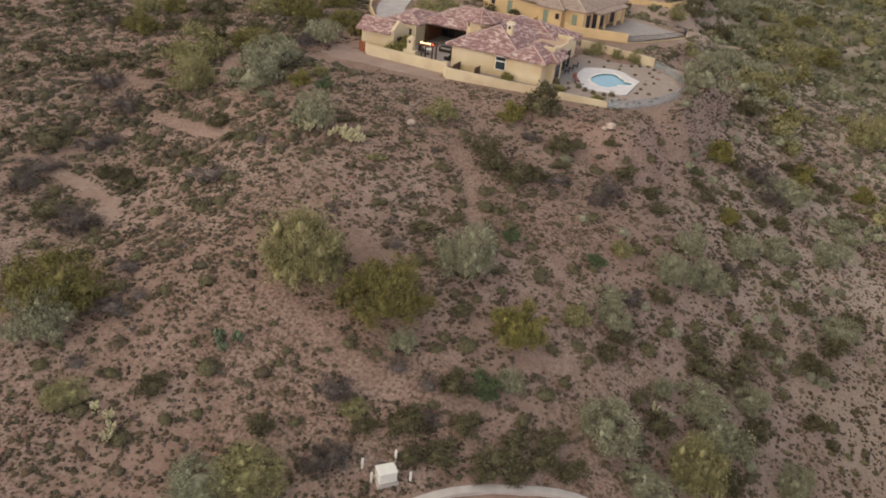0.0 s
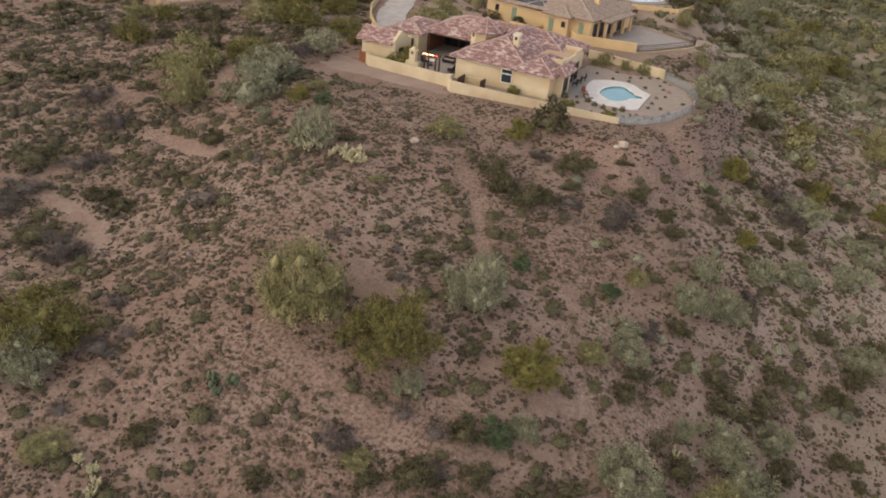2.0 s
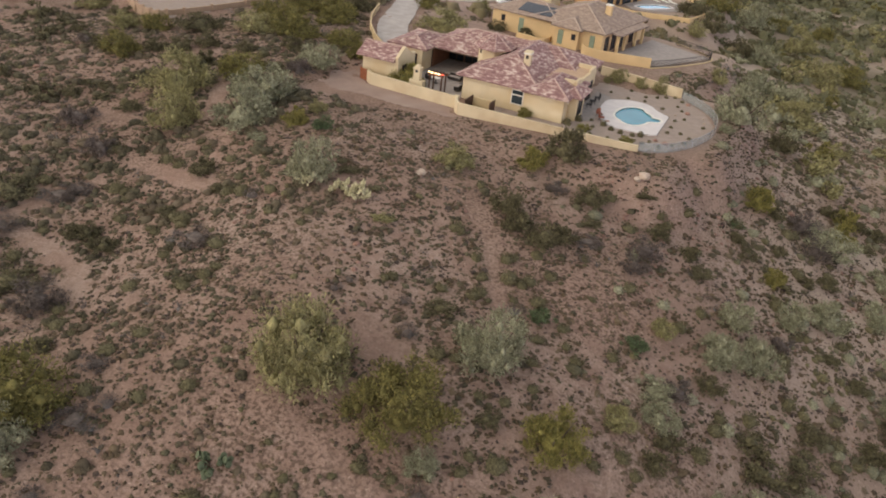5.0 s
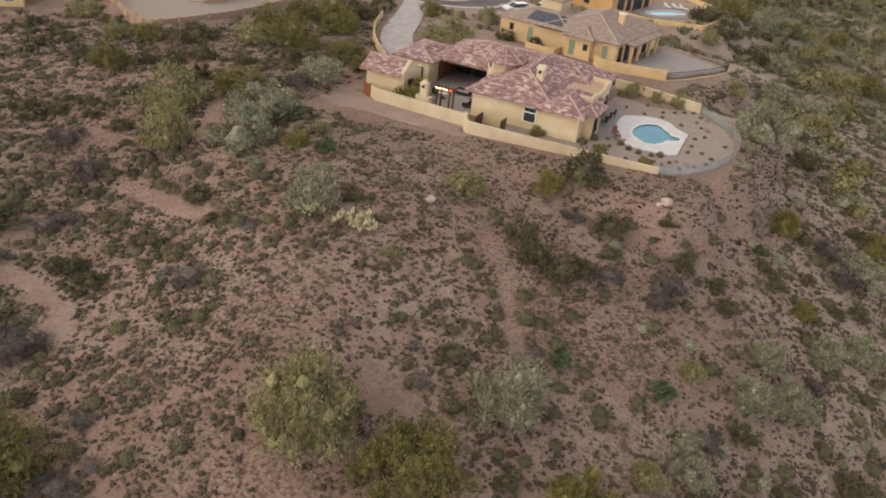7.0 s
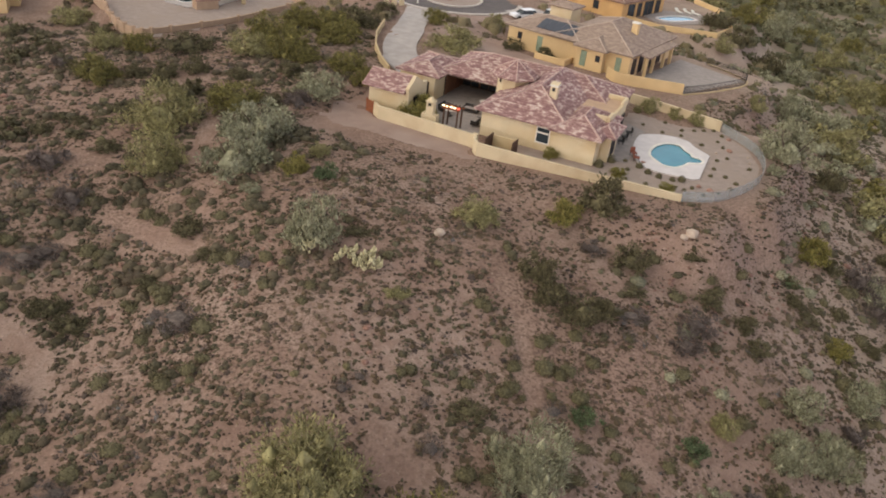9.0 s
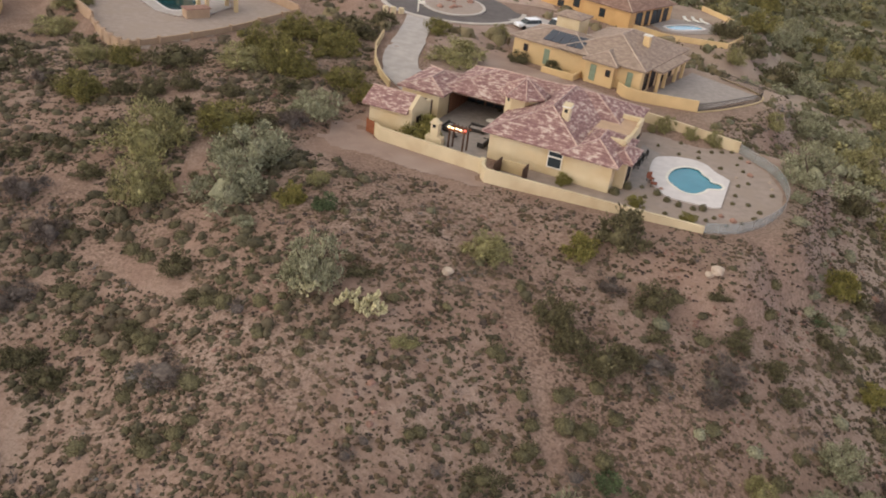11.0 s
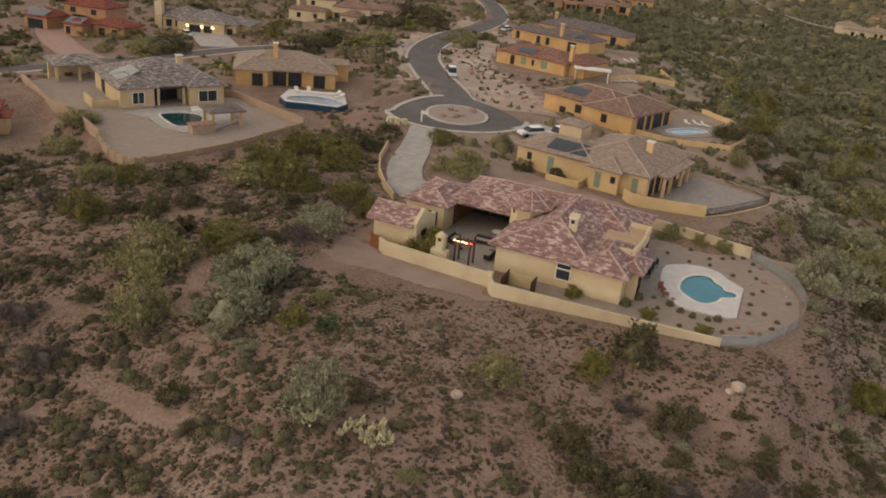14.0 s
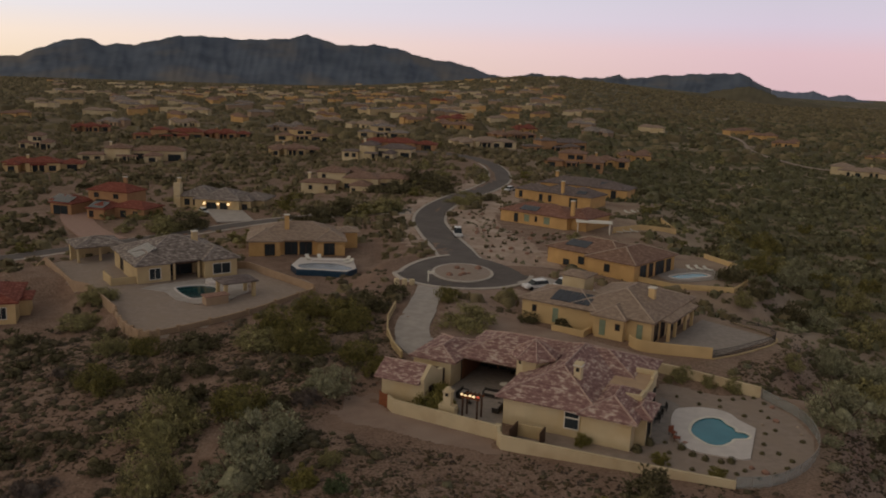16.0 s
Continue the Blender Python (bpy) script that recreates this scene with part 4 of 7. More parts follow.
part("garden_wall", boxed(6.4, 11.2, -2.0, -1.75, -1.5, 0.85, bevel=0.03), M_ORANGE, neighbour)
part("garden_wall", boxed(10.95, 11.2, -1.75, 0.5, -1.5, 0.85, bevel=0.03), M_ORANGE, neighbour)
for v in (3.4, 6.0, 10.3, 13.2):
    part("porch_column", boxed(20.6, 21.0, v - 0.2, v + 0.2, -0.5, 2.75, bevel=0.03), M_ORANGE, neighbour)
part("porch_roof", prism([(19.6, 2.8), (21.4, 2.8), (21.4, 13.8), (19.6, 13.8)], [2.85, 2.7, 2.7, 2.85], [3.15, 2.95, 2.95, 3.15]), M_TILE_BROWN, neighbour)
# further up the east side
villa((21.5, 186.0, 0.0), -45, [(0, 17, 0, 12, 3.2, 1.9), (10, 20.5, -1.5, 14, 3.1, 1.8)], M_TERRA, M_TILE_RUSSET, "deep ochre stucco villa with russet tile roof and solar panels",
      [("s", 0.5, 7.5, 8.7, 0.9, 2.2, D), ("s", 0.5, 4.2, 5.4, 0.2, 1.2, D), ("s", -1.0, 14, 15, 0.9, 2.2, D), ("e", 20.0, 1.0, 3.0, 0.2, 2.5, D), ("e", 20.0, 4.2, 5.4, 0.2, 2.5, D), ("e", 20.0, 6.5, 9.5, 0.1, 2.5, D), ("e", 20.0, 10.5, 12.0, 0.2, 2.4, D)],
      None, [(3.5, 8.2, 1.6, 4.0, 3.72, 4.5)], cap=M_RIDGE_BROWN)
villa((18.0, 238.0, -1.2), -40, [(0, 20, 0, 11, 3.0, 1.9), (15, 24, 2, 15, 3.0, 1.7)], M_TERRA, M_TILE_DULLRED, "deep ochre stucco villa with dull red tile roof and solar panels",
      [("s", 0.5, 4.6, 5.6, 0.3, 2.3, D), ("s", 0.5, 7.6, 8.8, 0.8, 2.3, G), ("s", 0.5, 13.2, 14.6, 0.8, 2.3, G), ("s", 0.5, 10.6, 11.1, 1.0, 2.2, D)],
      (19.5, 3.0, 6.8), [(5.5, 10.5, 1.0, 3.4, 3.4, 4.2)])
villa((32.0, 275.0, -1.6), -38, [(0, 14, 0, 11, 3.2, 1.9), (9, 20, -2, 9, 3.4, 2.2), (-8, 4, 2, 10, 3.0, 1.5)], M_TERRA, M_TILE_SLATE, "deep ochre villa with dark roofs and an arched porch",
      [("s", -1.5, 13, 15.4, 0.0, 2.6, D), ("s", 0.5, 2, 3, 0.5, 2.3, D), ("s", 0.5, 5, 6, 0.5, 2.3, D), ("s", 2.5, -6, -5, 0.5, 2.3, D)], (10.4, -1.0, 7.0), [(14.5, 17.5, -0.8, 0.8, 3.9, 4.6)])
villa((37.0, 297.0, -1.6), -30, [(0, 26, 0, 12, 3.2, 2.0), (18, 30, -2, 8, 3.2, 1.6)], M_TERRA, M_TILE_SLATE, "deep ochre villa with long dark tile roof",
      [("s", -1.5, 24.5, 26.0, 0.2, 2.6, D), ("s", 0.5, 8, 10, 0.5, 2.3, D), ("s", 0.5, 13, 14.4, 0.5, 2.3, D)], (4, 6, 6.4), [(20, 23, 1, 2.6, 3.9, 4.5)])
# west side with pool yards
west_house = villa((-47.1, 160.9, 0.0), 33, [(0, 16.6, 0, 15.5, 3.2, 2.9, 4.0), (10.4, 16.9, -1.0, 8, 3.15, 1.5), (-0.2, 6.0, -0.25, 9, 3.1, 1.3), (-5, 3.5, 19, 27, 2.8, 1.1, 25.5)], M_TANWALL, M_TILE_GREY, "tan stucco villa with weathered grey roof and covered patio",
      [("s", 0.25, 2.2, 3.9, 0.6, 2.3, M_TRIM), ("s", 4.0, 6.2, 10.2, 0.05, 2.7, D), ("s", -0.5, 12.3, 15.2, 0.6, 2.3, M_TRIM), ("w", 0.5, 3, 4, 0.5, 2.3, D), ("w", 0.5, 9, 11, 0.3, 2.3, D)],
      (11.6, 6.4, 6.6), cap=M_RIDGE_GREY)
for k in range(5):
    a = 3.4 + 1.1 * k
    part("solar_panel", prism([(1.0, a), (4.4, a), (4.4, a + 1.04), (1.0, a + 1.04)], [3.62, 4.85, 4.85, 3.62], [3.70, 4.93, 4.93, 3.70]), M_SOLAR, west_house)
for u in (-4.4, -0.8, 2.8):
    part("carport_post", boxed(u - 0.2, u + 0.2, 19.5, 19.9, -0.5, 2.6), M_TANWALL, west_house)
for u in (6.2, 10.2):
    part("patio_post", boxed(u - 0.18, u + 0.18, 0.4, 0.8, -0.5, 2.8), M_TANWALL, west_house)
part("patio_beam", boxed(6.0, 10.4, 0.45, 0.75, 2.6, 3.0), M_DARKWOOD, west_house)
part("side_wall", boxed(-3.6, -3.35, 1.0, 6.0, -0.6, 1.5, bevel=0.03), M_TANWALL, west_house)
part("side_wall", boxed(-3.35, 0.45, 1.0, 1.25, -0.6, 1.2, bevel=0.03), M_TANWALL, west_house)
villa((-35.0, 188.8, -1.0), 9, [(0, 18.5, 0, 13, 3.0, 2.5), (-0.3, 6.6, -1.2, 8, 3.0, 1.5), (12.6, 18.9, -1.2, 8, 3.0, 1.5), (17, 22, 6, 11, 3.4, 0.7)], M_TERRA, M_TILE_BROWN, "deep ochre stucco villa with brown roof beside its pool",
      [("s", -0.7, 3.2, 5.0, 0.2, 2.3, D), ("s", 0.5, 7.0, 9.3, 0.05, 2.5, D), ("s", 0.5, 9.8, 12.1, 0.05, 2.5, D), ("s", -0.7, 14.4, 16.4, 0.2, 2.4, D)], (7.4, 4.0, 7.2), cap=M_RIDGE_BROWN)
villa((-103.0, 260.0, -6.9), -20, [(5, 19, 9, 18, 6.2, 2.0), (-1, 7, 1, 11, 3.2, 1.5), (13, 19.5, -1, 8, 3.0, 1.5), (17, 29, 3, 12, 3.2, 1.5), (-5, 1, 6, 14, 3.0, 1.2)], M_TERRACOTTA, M_TILE_RED, "terracotta villa with red tile roofs and pale solar panels",
      [("s", 1.5, 0.6, 5.2, 0.0, 2.4, D), ("s", 9.5, 8, 12.5, 0.1, 3.6, D), ("s", 9.5, 7.5, 9.0, 4.2, 5.4, D), ("s", 9.5, 14.0, 15.5, 4.2, 5.4, D), ("s", -0.5, 14.2, 15.4, 0.6, 2.2, D), ("s", 3.5, 21, 22.6, 0.5, 2.3, D), ("s", 3.5, 25, 26.4, 0.5, 2.3, D)],
      (12.0, 17.2, 9.2), [(-4.6, 0.4, 6.4, 9.4, 3.2, 4.15), (0.2, 5.8, 1.4, 4.8, 3.4, 4.6), (13.6, 18.6, -0.6, 2.6, 3.2, 4.4)])
h_lit = villa((-72.5, 270.5, -6.0), -8, [(0, 11, 3, 16, 3.2, 2.4), (7, 21, -2, 12, 3.4, 2.6), (18, 27, 2, 12, 3.2, 1.6), (19, 24, -1, 6, 3.3, 1.3)], M_TANWALL, M_TILE_GREY, "tan villa with grey roofs and lit garage lamps",
      [("s", -1.5, 10.9, 13.9, 0, 2.4, D), ("s", -1.5, 14.9, 17.0, 0, 2.4, D), ("s", -0.5, 21, 22.4, 0.6, 2.2, D), ("s", 3.5, 2.4, 3.8, 0.6, 2.3, D), ("s", 3.5, 5, 6.2, 0.6, 2.3, D)], (0.6, 4.2, 8.2), cap=M_RIDGE_GREY)
for u, v in ((10.4, -1.7), (14.4, -1.7), (17.4, -1.7)):
    lb = bmesh.new()
    bmesh.ops.create_icosphere(lb, subdivisions=1, radius=0.4, matrix=Matrix.Translation((u, v - 0.2, 2.2)))
    part("wall_lamp", lb, M_LAMP, h_lit, "lit wall lamp")
villa((-38.0, 293.0, -3.2), -6, [(3, 13, 5, 14, 5.8, 1.6), (-1, 11, -1, 6, 3.0, 1.0), (12, 24, 2, 12, 4.6, 1.7), (15, 22, -4, 5, 3.0, 1.2), (22, 33, 4, 13, 4.6, 1.5), (10, 17, 13, 20, 5.2, 1.5)], M_STUCCO, M_TILE_RUSSET, "cream two-storey villa with russet tile roofs and a tall gable",
      [("s", -0.5, 2, 3, 0.8, 2.0, D), ("s", -0.5, 7, 8, 0.8, 2.0, D), ("s", 5.5, 5, 6, 3.9, 5.0, D), ("s", -3.5, 16.2, 17.2, 0.6, 2.0, D), ("s", 2.5, 12.8, 14.8, 0.2, 2.6, D), ("s", 4.5, 24, 28, 0.2, 3.0, D), ("s", 4.5, 29.4, 31.4, 0.4, 2.6, D)], (1.5, 3.0, 5.6))
villa((-58.6, 146.2, -2.0), 18, [(-16, 0, 0, 12, 3.0, 2.0), (-3, 1.3, 4, 9, 2.4, 0.7)], M_ORANGE, M_TILE_RED, "ochre villa with bright red tile roof and white-framed windows",
      [("s", 0.5, -3.0, -1.7, 0.6, 2.2, M_TRIM), ("s", 0.5, -6.9, -5.4, 0.6, 2.2, M_TRIM), ("s", 0.5, -12.4, -10.4, 0.6, 2.2, M_TRIM)])
court_line = smooth_line([(-97.0, 263), (-92.5, 253), (-86, 241), (-78.5, 230), (-73, 223.5)], 4)
ribbon("driveway", court_line, 7.6, M_PAVER_RED, "pinkish paved driveway before the terracotta villa", "driveway", 0.3)
garage_line = smooth_line([(-57.2, 268.5), (-55, 262), (-49.5, 247.5)], 4)
ribbon("driveway", garage_line, 9.5, M_DRIVE, "pale concrete driveway before the lit garages", "driveway", 0.3)
part("tower", boxed(-0.7, 1.3, 3.0, 5.0, -1.0, 6.9, bevel=0.05), M_STUCCO, h_lit, "square cream stucco tower")

# ---- next door's patio, neighbours' yards and pools ----
def run_wall(name, line, top, label, mat, deep=1.6, wide=0.22):
    zs = [h1(*p) for p in line]
    ob = part(name, band(line, wide, [z - deep for z in zs], [z + top for z in zs]), mat)
    return tagged(ob, label, "wall", kind="structure")


run_wall("patio_wall", smooth_line([(24.6, 134.2), (25.2, 132.2), (27.5, 131.0), (33.8, 129.4)], 4), 1.45, "ochre stucco patio wall next door", M_ORANGE)
pp = part("neighbour_patio", prism([(27.2, 131.2), (33.8, 129.6), (45.5, 138.0), (38.5, 146.5), (28.5, 134.0)], -0.3, 0.78), M_PAVER)
tagged(pp, "grey paved patio next door", "paving", kind="structure")
nf = thing("patio_fence", (0, 0, 0), 0, "dark iron fence round the neighbouring patio", "fence")
nline = smooth_line([(33.8, 129.4), (39.0, 132.3), (45.6, 138.0), (42.0, 145.0)], 5)
part("rail", band(nline, 0.05, [1.75] * len(nline), [1.8] * len(nline)), M_IRON, nf)
part("rail", band(nline, 0.05, [0.9] * len(nline), [0.95] * len(nline)), M_IRON, nf)
for (x0, y0), (x1, y1) in zip(nline[:-1], nline[1:]):
    for k in range(6):
        x, y = x0 + (x1 - x0) * k / 6, y0 + (y1 - y0) * k / 6
        part("picket", boxed(x - 0.02, x + 0.02, y - 0.02, y + 0.02, 0.3, 1.8), M_IRON, nf)
run_wall("retaining_wall", smooth_line([(33.8, 129.2), (39.2, 132.0), (45.8, 137.8), (42.5, 145.5)], 5), 0.15, "tan retaining wall under the patio fence", M_TANWALL, 2.6)

# walled pool yard to the west
line4 = [(-72.0, 181.0), (-66.1, 172.9), (-57.4, 161.7), (-52.7, 156.2), (-44.5, 144.3)]
run_wall("wall_west", line4, 1.4, "tan block wall round the western pool yard", M_BLOCK, 2.4)
line5 = smooth_line([(-44.5, 144.1), (-42.2, 140.0), (-40.0, 137.1), (-37.8, 135.3), (-36.3, 136.0), (-32.8, 139.3), (-26.8, 146.3), (-22.4, 153.7), (-19.0, 159.3)], 3)
lower = tagged(part("wall_west_lower", band(line5, 0.3, [-3.0] * len(line5), [0.75] * len(line5)), M_BLOCK), "tan block retaining wall round the western pool yard", "wall", kind="structure")
for a in line5[::2]:
    part("pier", boxed(a[0] - 0.24, a[0] + 0.24, a[1] - 0.24, a[1] + 0.24, -3.0, 0.95, bevel=0.03), M_BLOCK, lower)
run_wall("wall_west_side", [(-19.0, 159.3), (-26.4, 167.6), (-32.2, 174.6), (-35.5, 177.3)], 1.3, "tan block wall between the western yards", M_BLOCK, 2.0)
WY = 0.0
pool_w = smooth_line([(-40.6, 159.2), (-39.4, 160.8), (-36.8, 161.6), (-34.6, 160.6), (-33.8, 157.4), (-34.6, 154.6), (-36.4, 153.4), (-38.4, 155.4)], 4, True)
deck_w = [(-45.6, 158.6), (-44.2, 161.0), (-38.5, 165.2), (-33.6, 167.0), (-30.5, 164.5), (-29.0, 158.5), (-31.4, 152.5), (-35.0, 150.8), (-38.6, 152.6), (-41.5, 157.0)]
wp = thing("swimming_pool", (0, 0, 0), 0, "dark-bottomed swimming pool in a pale deck", "pool")
part("deck", ring_between(deck_w, pool_w, WY - 0.3, WY + 0.14), M_DRIVE, wp)
part("water", prism(pool_w, WY - 0.4, WY + 0.06), M_WATER_DARK, wp)
part("coping", band(pool_w + pool_w[:1], 0.35, [WY + 0.05] * (len(pool_w) + 1), [WY + 0.19] * (len(pool_w) + 1)), M_DECK, wp)
sp = bmesh.new()
bmesh.ops.create_cone(sp, cap_ends=True, segments=20, radius1=1.3, radius2=1.3, depth=0.6, matrix=Matrix.Translation((-35.6, 163.4, WY + 0.3)))
part("spa", sp, M_DECK, wp, "round pale spa")
gz = thing("gazebo", (-30.6, 156.4, WY), 33, "open garden gazebo with a dark slate roof", "gazebo")
for a in (-2.2, 2.2):
    for b in (-1.7, 1.7):
        part("post", boxed(a - 0.25, a + 0.25, b - 0.25, b + 0.25, 0, 2.5), M_TANWALL, gz)
roof_on(gz, -2.8, 2.8, -2.3, 2.3, 2.6, 0.5, mat=M_TILE_SLATE)
bq = thing("barbecue_island", (-32.6, 151.6, WY), 33, "pink stucco barbecue island with a stone worktop", "barbecue")
part("base", boxed(-1.7, 1.7, -0.9, 0.9, -0.4, 1.3, bevel=0.05), M_BLOCK, bq)
part("worktop", boxed(-1.85, 1.85, -1.05, 1.05, 1.3, 1.42), M_REDROCK, bq)
# pool behind the ochre house
def by_ochre(x, y):
    """Plan of the raised pool beside the ochre house, about its middle."""
    return -19.3 + 0.85 * x, 178.6 + 0.95 * y


p4 = smooth_line([by_ochre(*q) for q in ((-5.4, -1.4), (-2.9, 0.6), (2.1, 0.6), (5.9, -2.6), (4.2, -4.8), (-0.4, -4.0), (-4.2, -3.7))], 4, True)
np4 = thing("swimming_pool", (0, 0, 0), 0, "dark blue pool with pale rims behind the ochre house", "pool")
M_BLUETILE = material("deep_blue_tile", (0.02, 0.055, 0.10), (0.03, 0.07, 0.12), 0.4, 0.15)
rim4 = [by_ochre(*q) for q in ((-6.8, -1.0), (-5.9, 5.4), (5.5, 5.4), (6.8, -2.6), (5.0, -5.6), (-0.4, -4.8), (-5.1, -4.5))]
part("deck", ring_between(rim4, p4, -1.6, 0.1), M_DECK, np4)
part("water", prism(p4, -1.6, 0.04), M_BLUETILE, np4)
part("outer_wall", band([by_ochre(*q) for q in ((-6.9, -1.1), (-5.2, -4.6), (-0.4, -4.95), (5.1, -5.8), (6.9, -2.6))], 0.25, [-2.8] * 5, [0.05] * 5), M_BLUETILE, np4, "dark blue tiled outer face")
st0, st1 = by_ochre(-3.0, 2.0), by_ochre(3.5, 3.2)
part("step", boxed(st0[0], st1[0], st0[1], st1[1], 0.0, 0.45, bevel=0.05), M_DECK, np4)


def sunbed(x, y, z, turn):
    s = thing("sun_lounger", (x, y, z), turn, "white sun lounger on the pool deck", "lounger", "sun loungers")
    part("base", boxed(-0.35, 0.35, -1.0, 0.5, 0.22, 0.34, bevel=0.03), M_TRIM, s)
    part("backrest", prism([(-0.35, 0.5), (0.35, 0.5), (0.35, 1.1), (-0.35, 1.1)], [0.22, 0.22, 0.6, 0.6], [0.34, 0.34, 0.72, 0.72]), M_TRIM, s)
    for a in (-0.32, 0.26):
        for c in (-0.9, 0.4):
            part("leg", boxed(a, a + 0.06, c, c + 0.06, 0, 0.23), M_TRIM, s)


for x, y, turn in ((-4.1, 3.9, 20), (-1.7, 4.4, 10), (4.2, 3.3, -30), (4.9, 1.4, -40)):
    sunbed(*by_ochre(x, y), 0.1, turn)
# pool yard of the second ochre house
run_wall("wall_east_yard", [(34.0, 174.0), (41.0, 168.5), (50.5, 165.5), (55.5, 172.0), (58.0, 184.0), (55.0, 193.0)], 0.9, "low ochre wall round the eastern yard", M_ORANGE, 3.0)
ep = thing("swimming_pool", (0, 0, 0), 0, "small pale-rimmed pool in the eastern yard", "pool")
p5 = smooth_line([(42.6, 175.6), (45.0, 177.6), (49.0, 179.0), (50.5, 177.0), (47.0, 174.8), (44.0, 173.8)], 4, True)
part("deck", ring_between([(40.5, 176.5), (46.0, 182.5), (53.0, 182.5), (53.0, 175.0), (45.0, 172.0), (41.5, 172.8)], p5, -0.4, 0.12), M_PAVER, ep)
part("water", prism(p5, -0.5, 0.06), M_WATER, ep)
part("coping", band(p5 + p5[:1], 0.5, [0.0] * (len(p5) + 1), [0.18] * (len(p5) + 1)), M_DECK, ep)
run_wall("wall_east_far", [(44.0, 224.0), (52.0, 229.0), (61.0, 230.0), (60.0, 240.0)], 1.4, "low ochre wall behind the red-roofed villa", M_ORANGE, 2.0)
cn = thing("shade_canopy", (39.2, 223.4, -1.2), -12, "white flat shade canopy on posts", "canopy")
part("roof", boxed(-4.2, 4.2, -1.8, 1.8, 2.6, 2.85), M_TRIM, cn)
for a in (-3.8, 3.6):
    for b in (-1.5, 1.5):
        part("post", boxed(a, a + 0.2, b - 0.1, b + 0.1, -1.0, 2.6), M_TRIM, cn)


def car(x, y, turn, label, tall=1.0):
    c = thing("car", (x, y, h1(x, y) + 0.1), turn, label, "car", "parked cars")
    b = bmesh.new()
    prism([(-0.9, -2.3), (0.9, -2.3), (0.9, 2.3), (-0.9, 2.3)], 0.35, [0.85, 0.85, 0.9, 0.9], b)
    bmesh.ops.bevel(b, geom=list(b.edges), offset=0.12, segments=2, affect="EDGES")
    part("body", b, M_WHITE_PAINT, c)
    b = bmesh.new()
    lo = [(-0.82, -1.2), (0.82, -1.2), (0.82, 1.9), (-0.82, 1.9)]
    hi = [(-0.68, -0.5), (0.68, -0.5), (0.68, 1.6), (-0.68, 1.6)]
    va = [b.verts.new((p[0], p[1], 0.86)) for p in lo]
    vb = [b.verts.new((p[0], p[1], 1.42 * tall)) for p in hi]
    b.faces.new(va[::-1])
    b.faces.new(vb)
    for i in range(4):
        j = (i + 1) % 4
        b.faces.new((va[i], va[j], vb[j], vb[i]))
    part("glasshouse", b, M_GLASS_DARK, c)
    part("car_roof", boxed(-0.7, 0.7, -0.52, 1.62, 1.41 * tall, 1.47 * tall, bevel=0.02), M_WHITE_PAINT, c)
    for sx in (-0.86, 0.86):
        for sy in (-1.45, 1.45):
            part("wheel", rod(bmesh.new(), (sx - 0.1, sy, 0.33), (sx + 0.1, sy, 0.33), 0.33, 14), M_TYRE, c)
    return c


car(16.2, 160.0, -65, "white saloon car parked on the drive")
car(20.6, 160.6, -50, "white pickup parked on the drive", 1.15)
car(6.4, 210.5, 2, "white van parked at the kerb", 1.35)
car(-61.5, 262.5, 30, "white car parked before the garages")
car(27.0, 292.0, -30, "white car parked up the road")
mb = thing("mailbox_post", (-1.0, 163.2, h1(-1.0, 163.2)), 0, "white mailbox post at the end of the drive", "mailbox")
part("post", boxed(-0.12, 0.12, -0.12, 0.12, -0.2, 1.9), M_TRIM, mb)
part("box", boxed(-0.15, 0.95, -0.2, 0.2, 1.35, 1.75), M_TRIM, mb)
gp = thing("entry_walls", (-4.6, 160.6, h1(-4.6, 160.6)), 20, "cream stucco entry piers beside the driveway", "pier")
for k in range(3):
    part("pier", boxed(-1.9 + 1.3 * k, -1.2 + 1.3 * k, -0.35, 0.35, -0.4, 1.2 - 0.15 * k, bevel=0.05), M_STUCCO, gp)

# gravel beds that follow the ground
def ground_z(x, y):
    """The ground sheet's own height, bumps and all."""
    z = gv[:, 2].reshape(len(gys), len(gxs))
    i = np.clip(np.searchsorted(gxs, x) - 1, 0, len(gxs) - 2)
    j = np.clip(np.searchsorted(gys, y) - 1, 0, len(gys) - 2)
    a = (x - gxs[i]) / (gxs[i + 1] - gxs[i])
    b = (y - gys[j]) / (gys[j + 1] - gys[j])
    return (z[j, i] * (1 - a) + z[j, i + 1] * a) * (1 - b) + (z[j + 1, i] * (1 - a) + z[j + 1, i + 1] * a) * b


def gravel_bed(label, x0, x1, y0, y1, inside, lift=0.04, step=0.5, mat=None):
    v, f = grid_sheet(np.arange(x0, x1, step), np.arange(y0, y1, step), lambda x, y: ground_z(x, y) + lift)
    mid = v[f].mean(1)
    wob = 0.5 * np.sin(1.7 * mid[:, 1]) + 0.4 * np.sin(3.1 * mid[:, 0] + 1)
    f = f[inside(mid[:, 0] + wob, mid[:, 1] - 0.7 * wob)]
    used, f = np.unique(f, return_inverse=True)
    return tagged(sheet("gravel_bed", v[used], f.reshape(-1, 4), mat or M_PALEGRAVEL, True), label, "gravel", kind="structure")


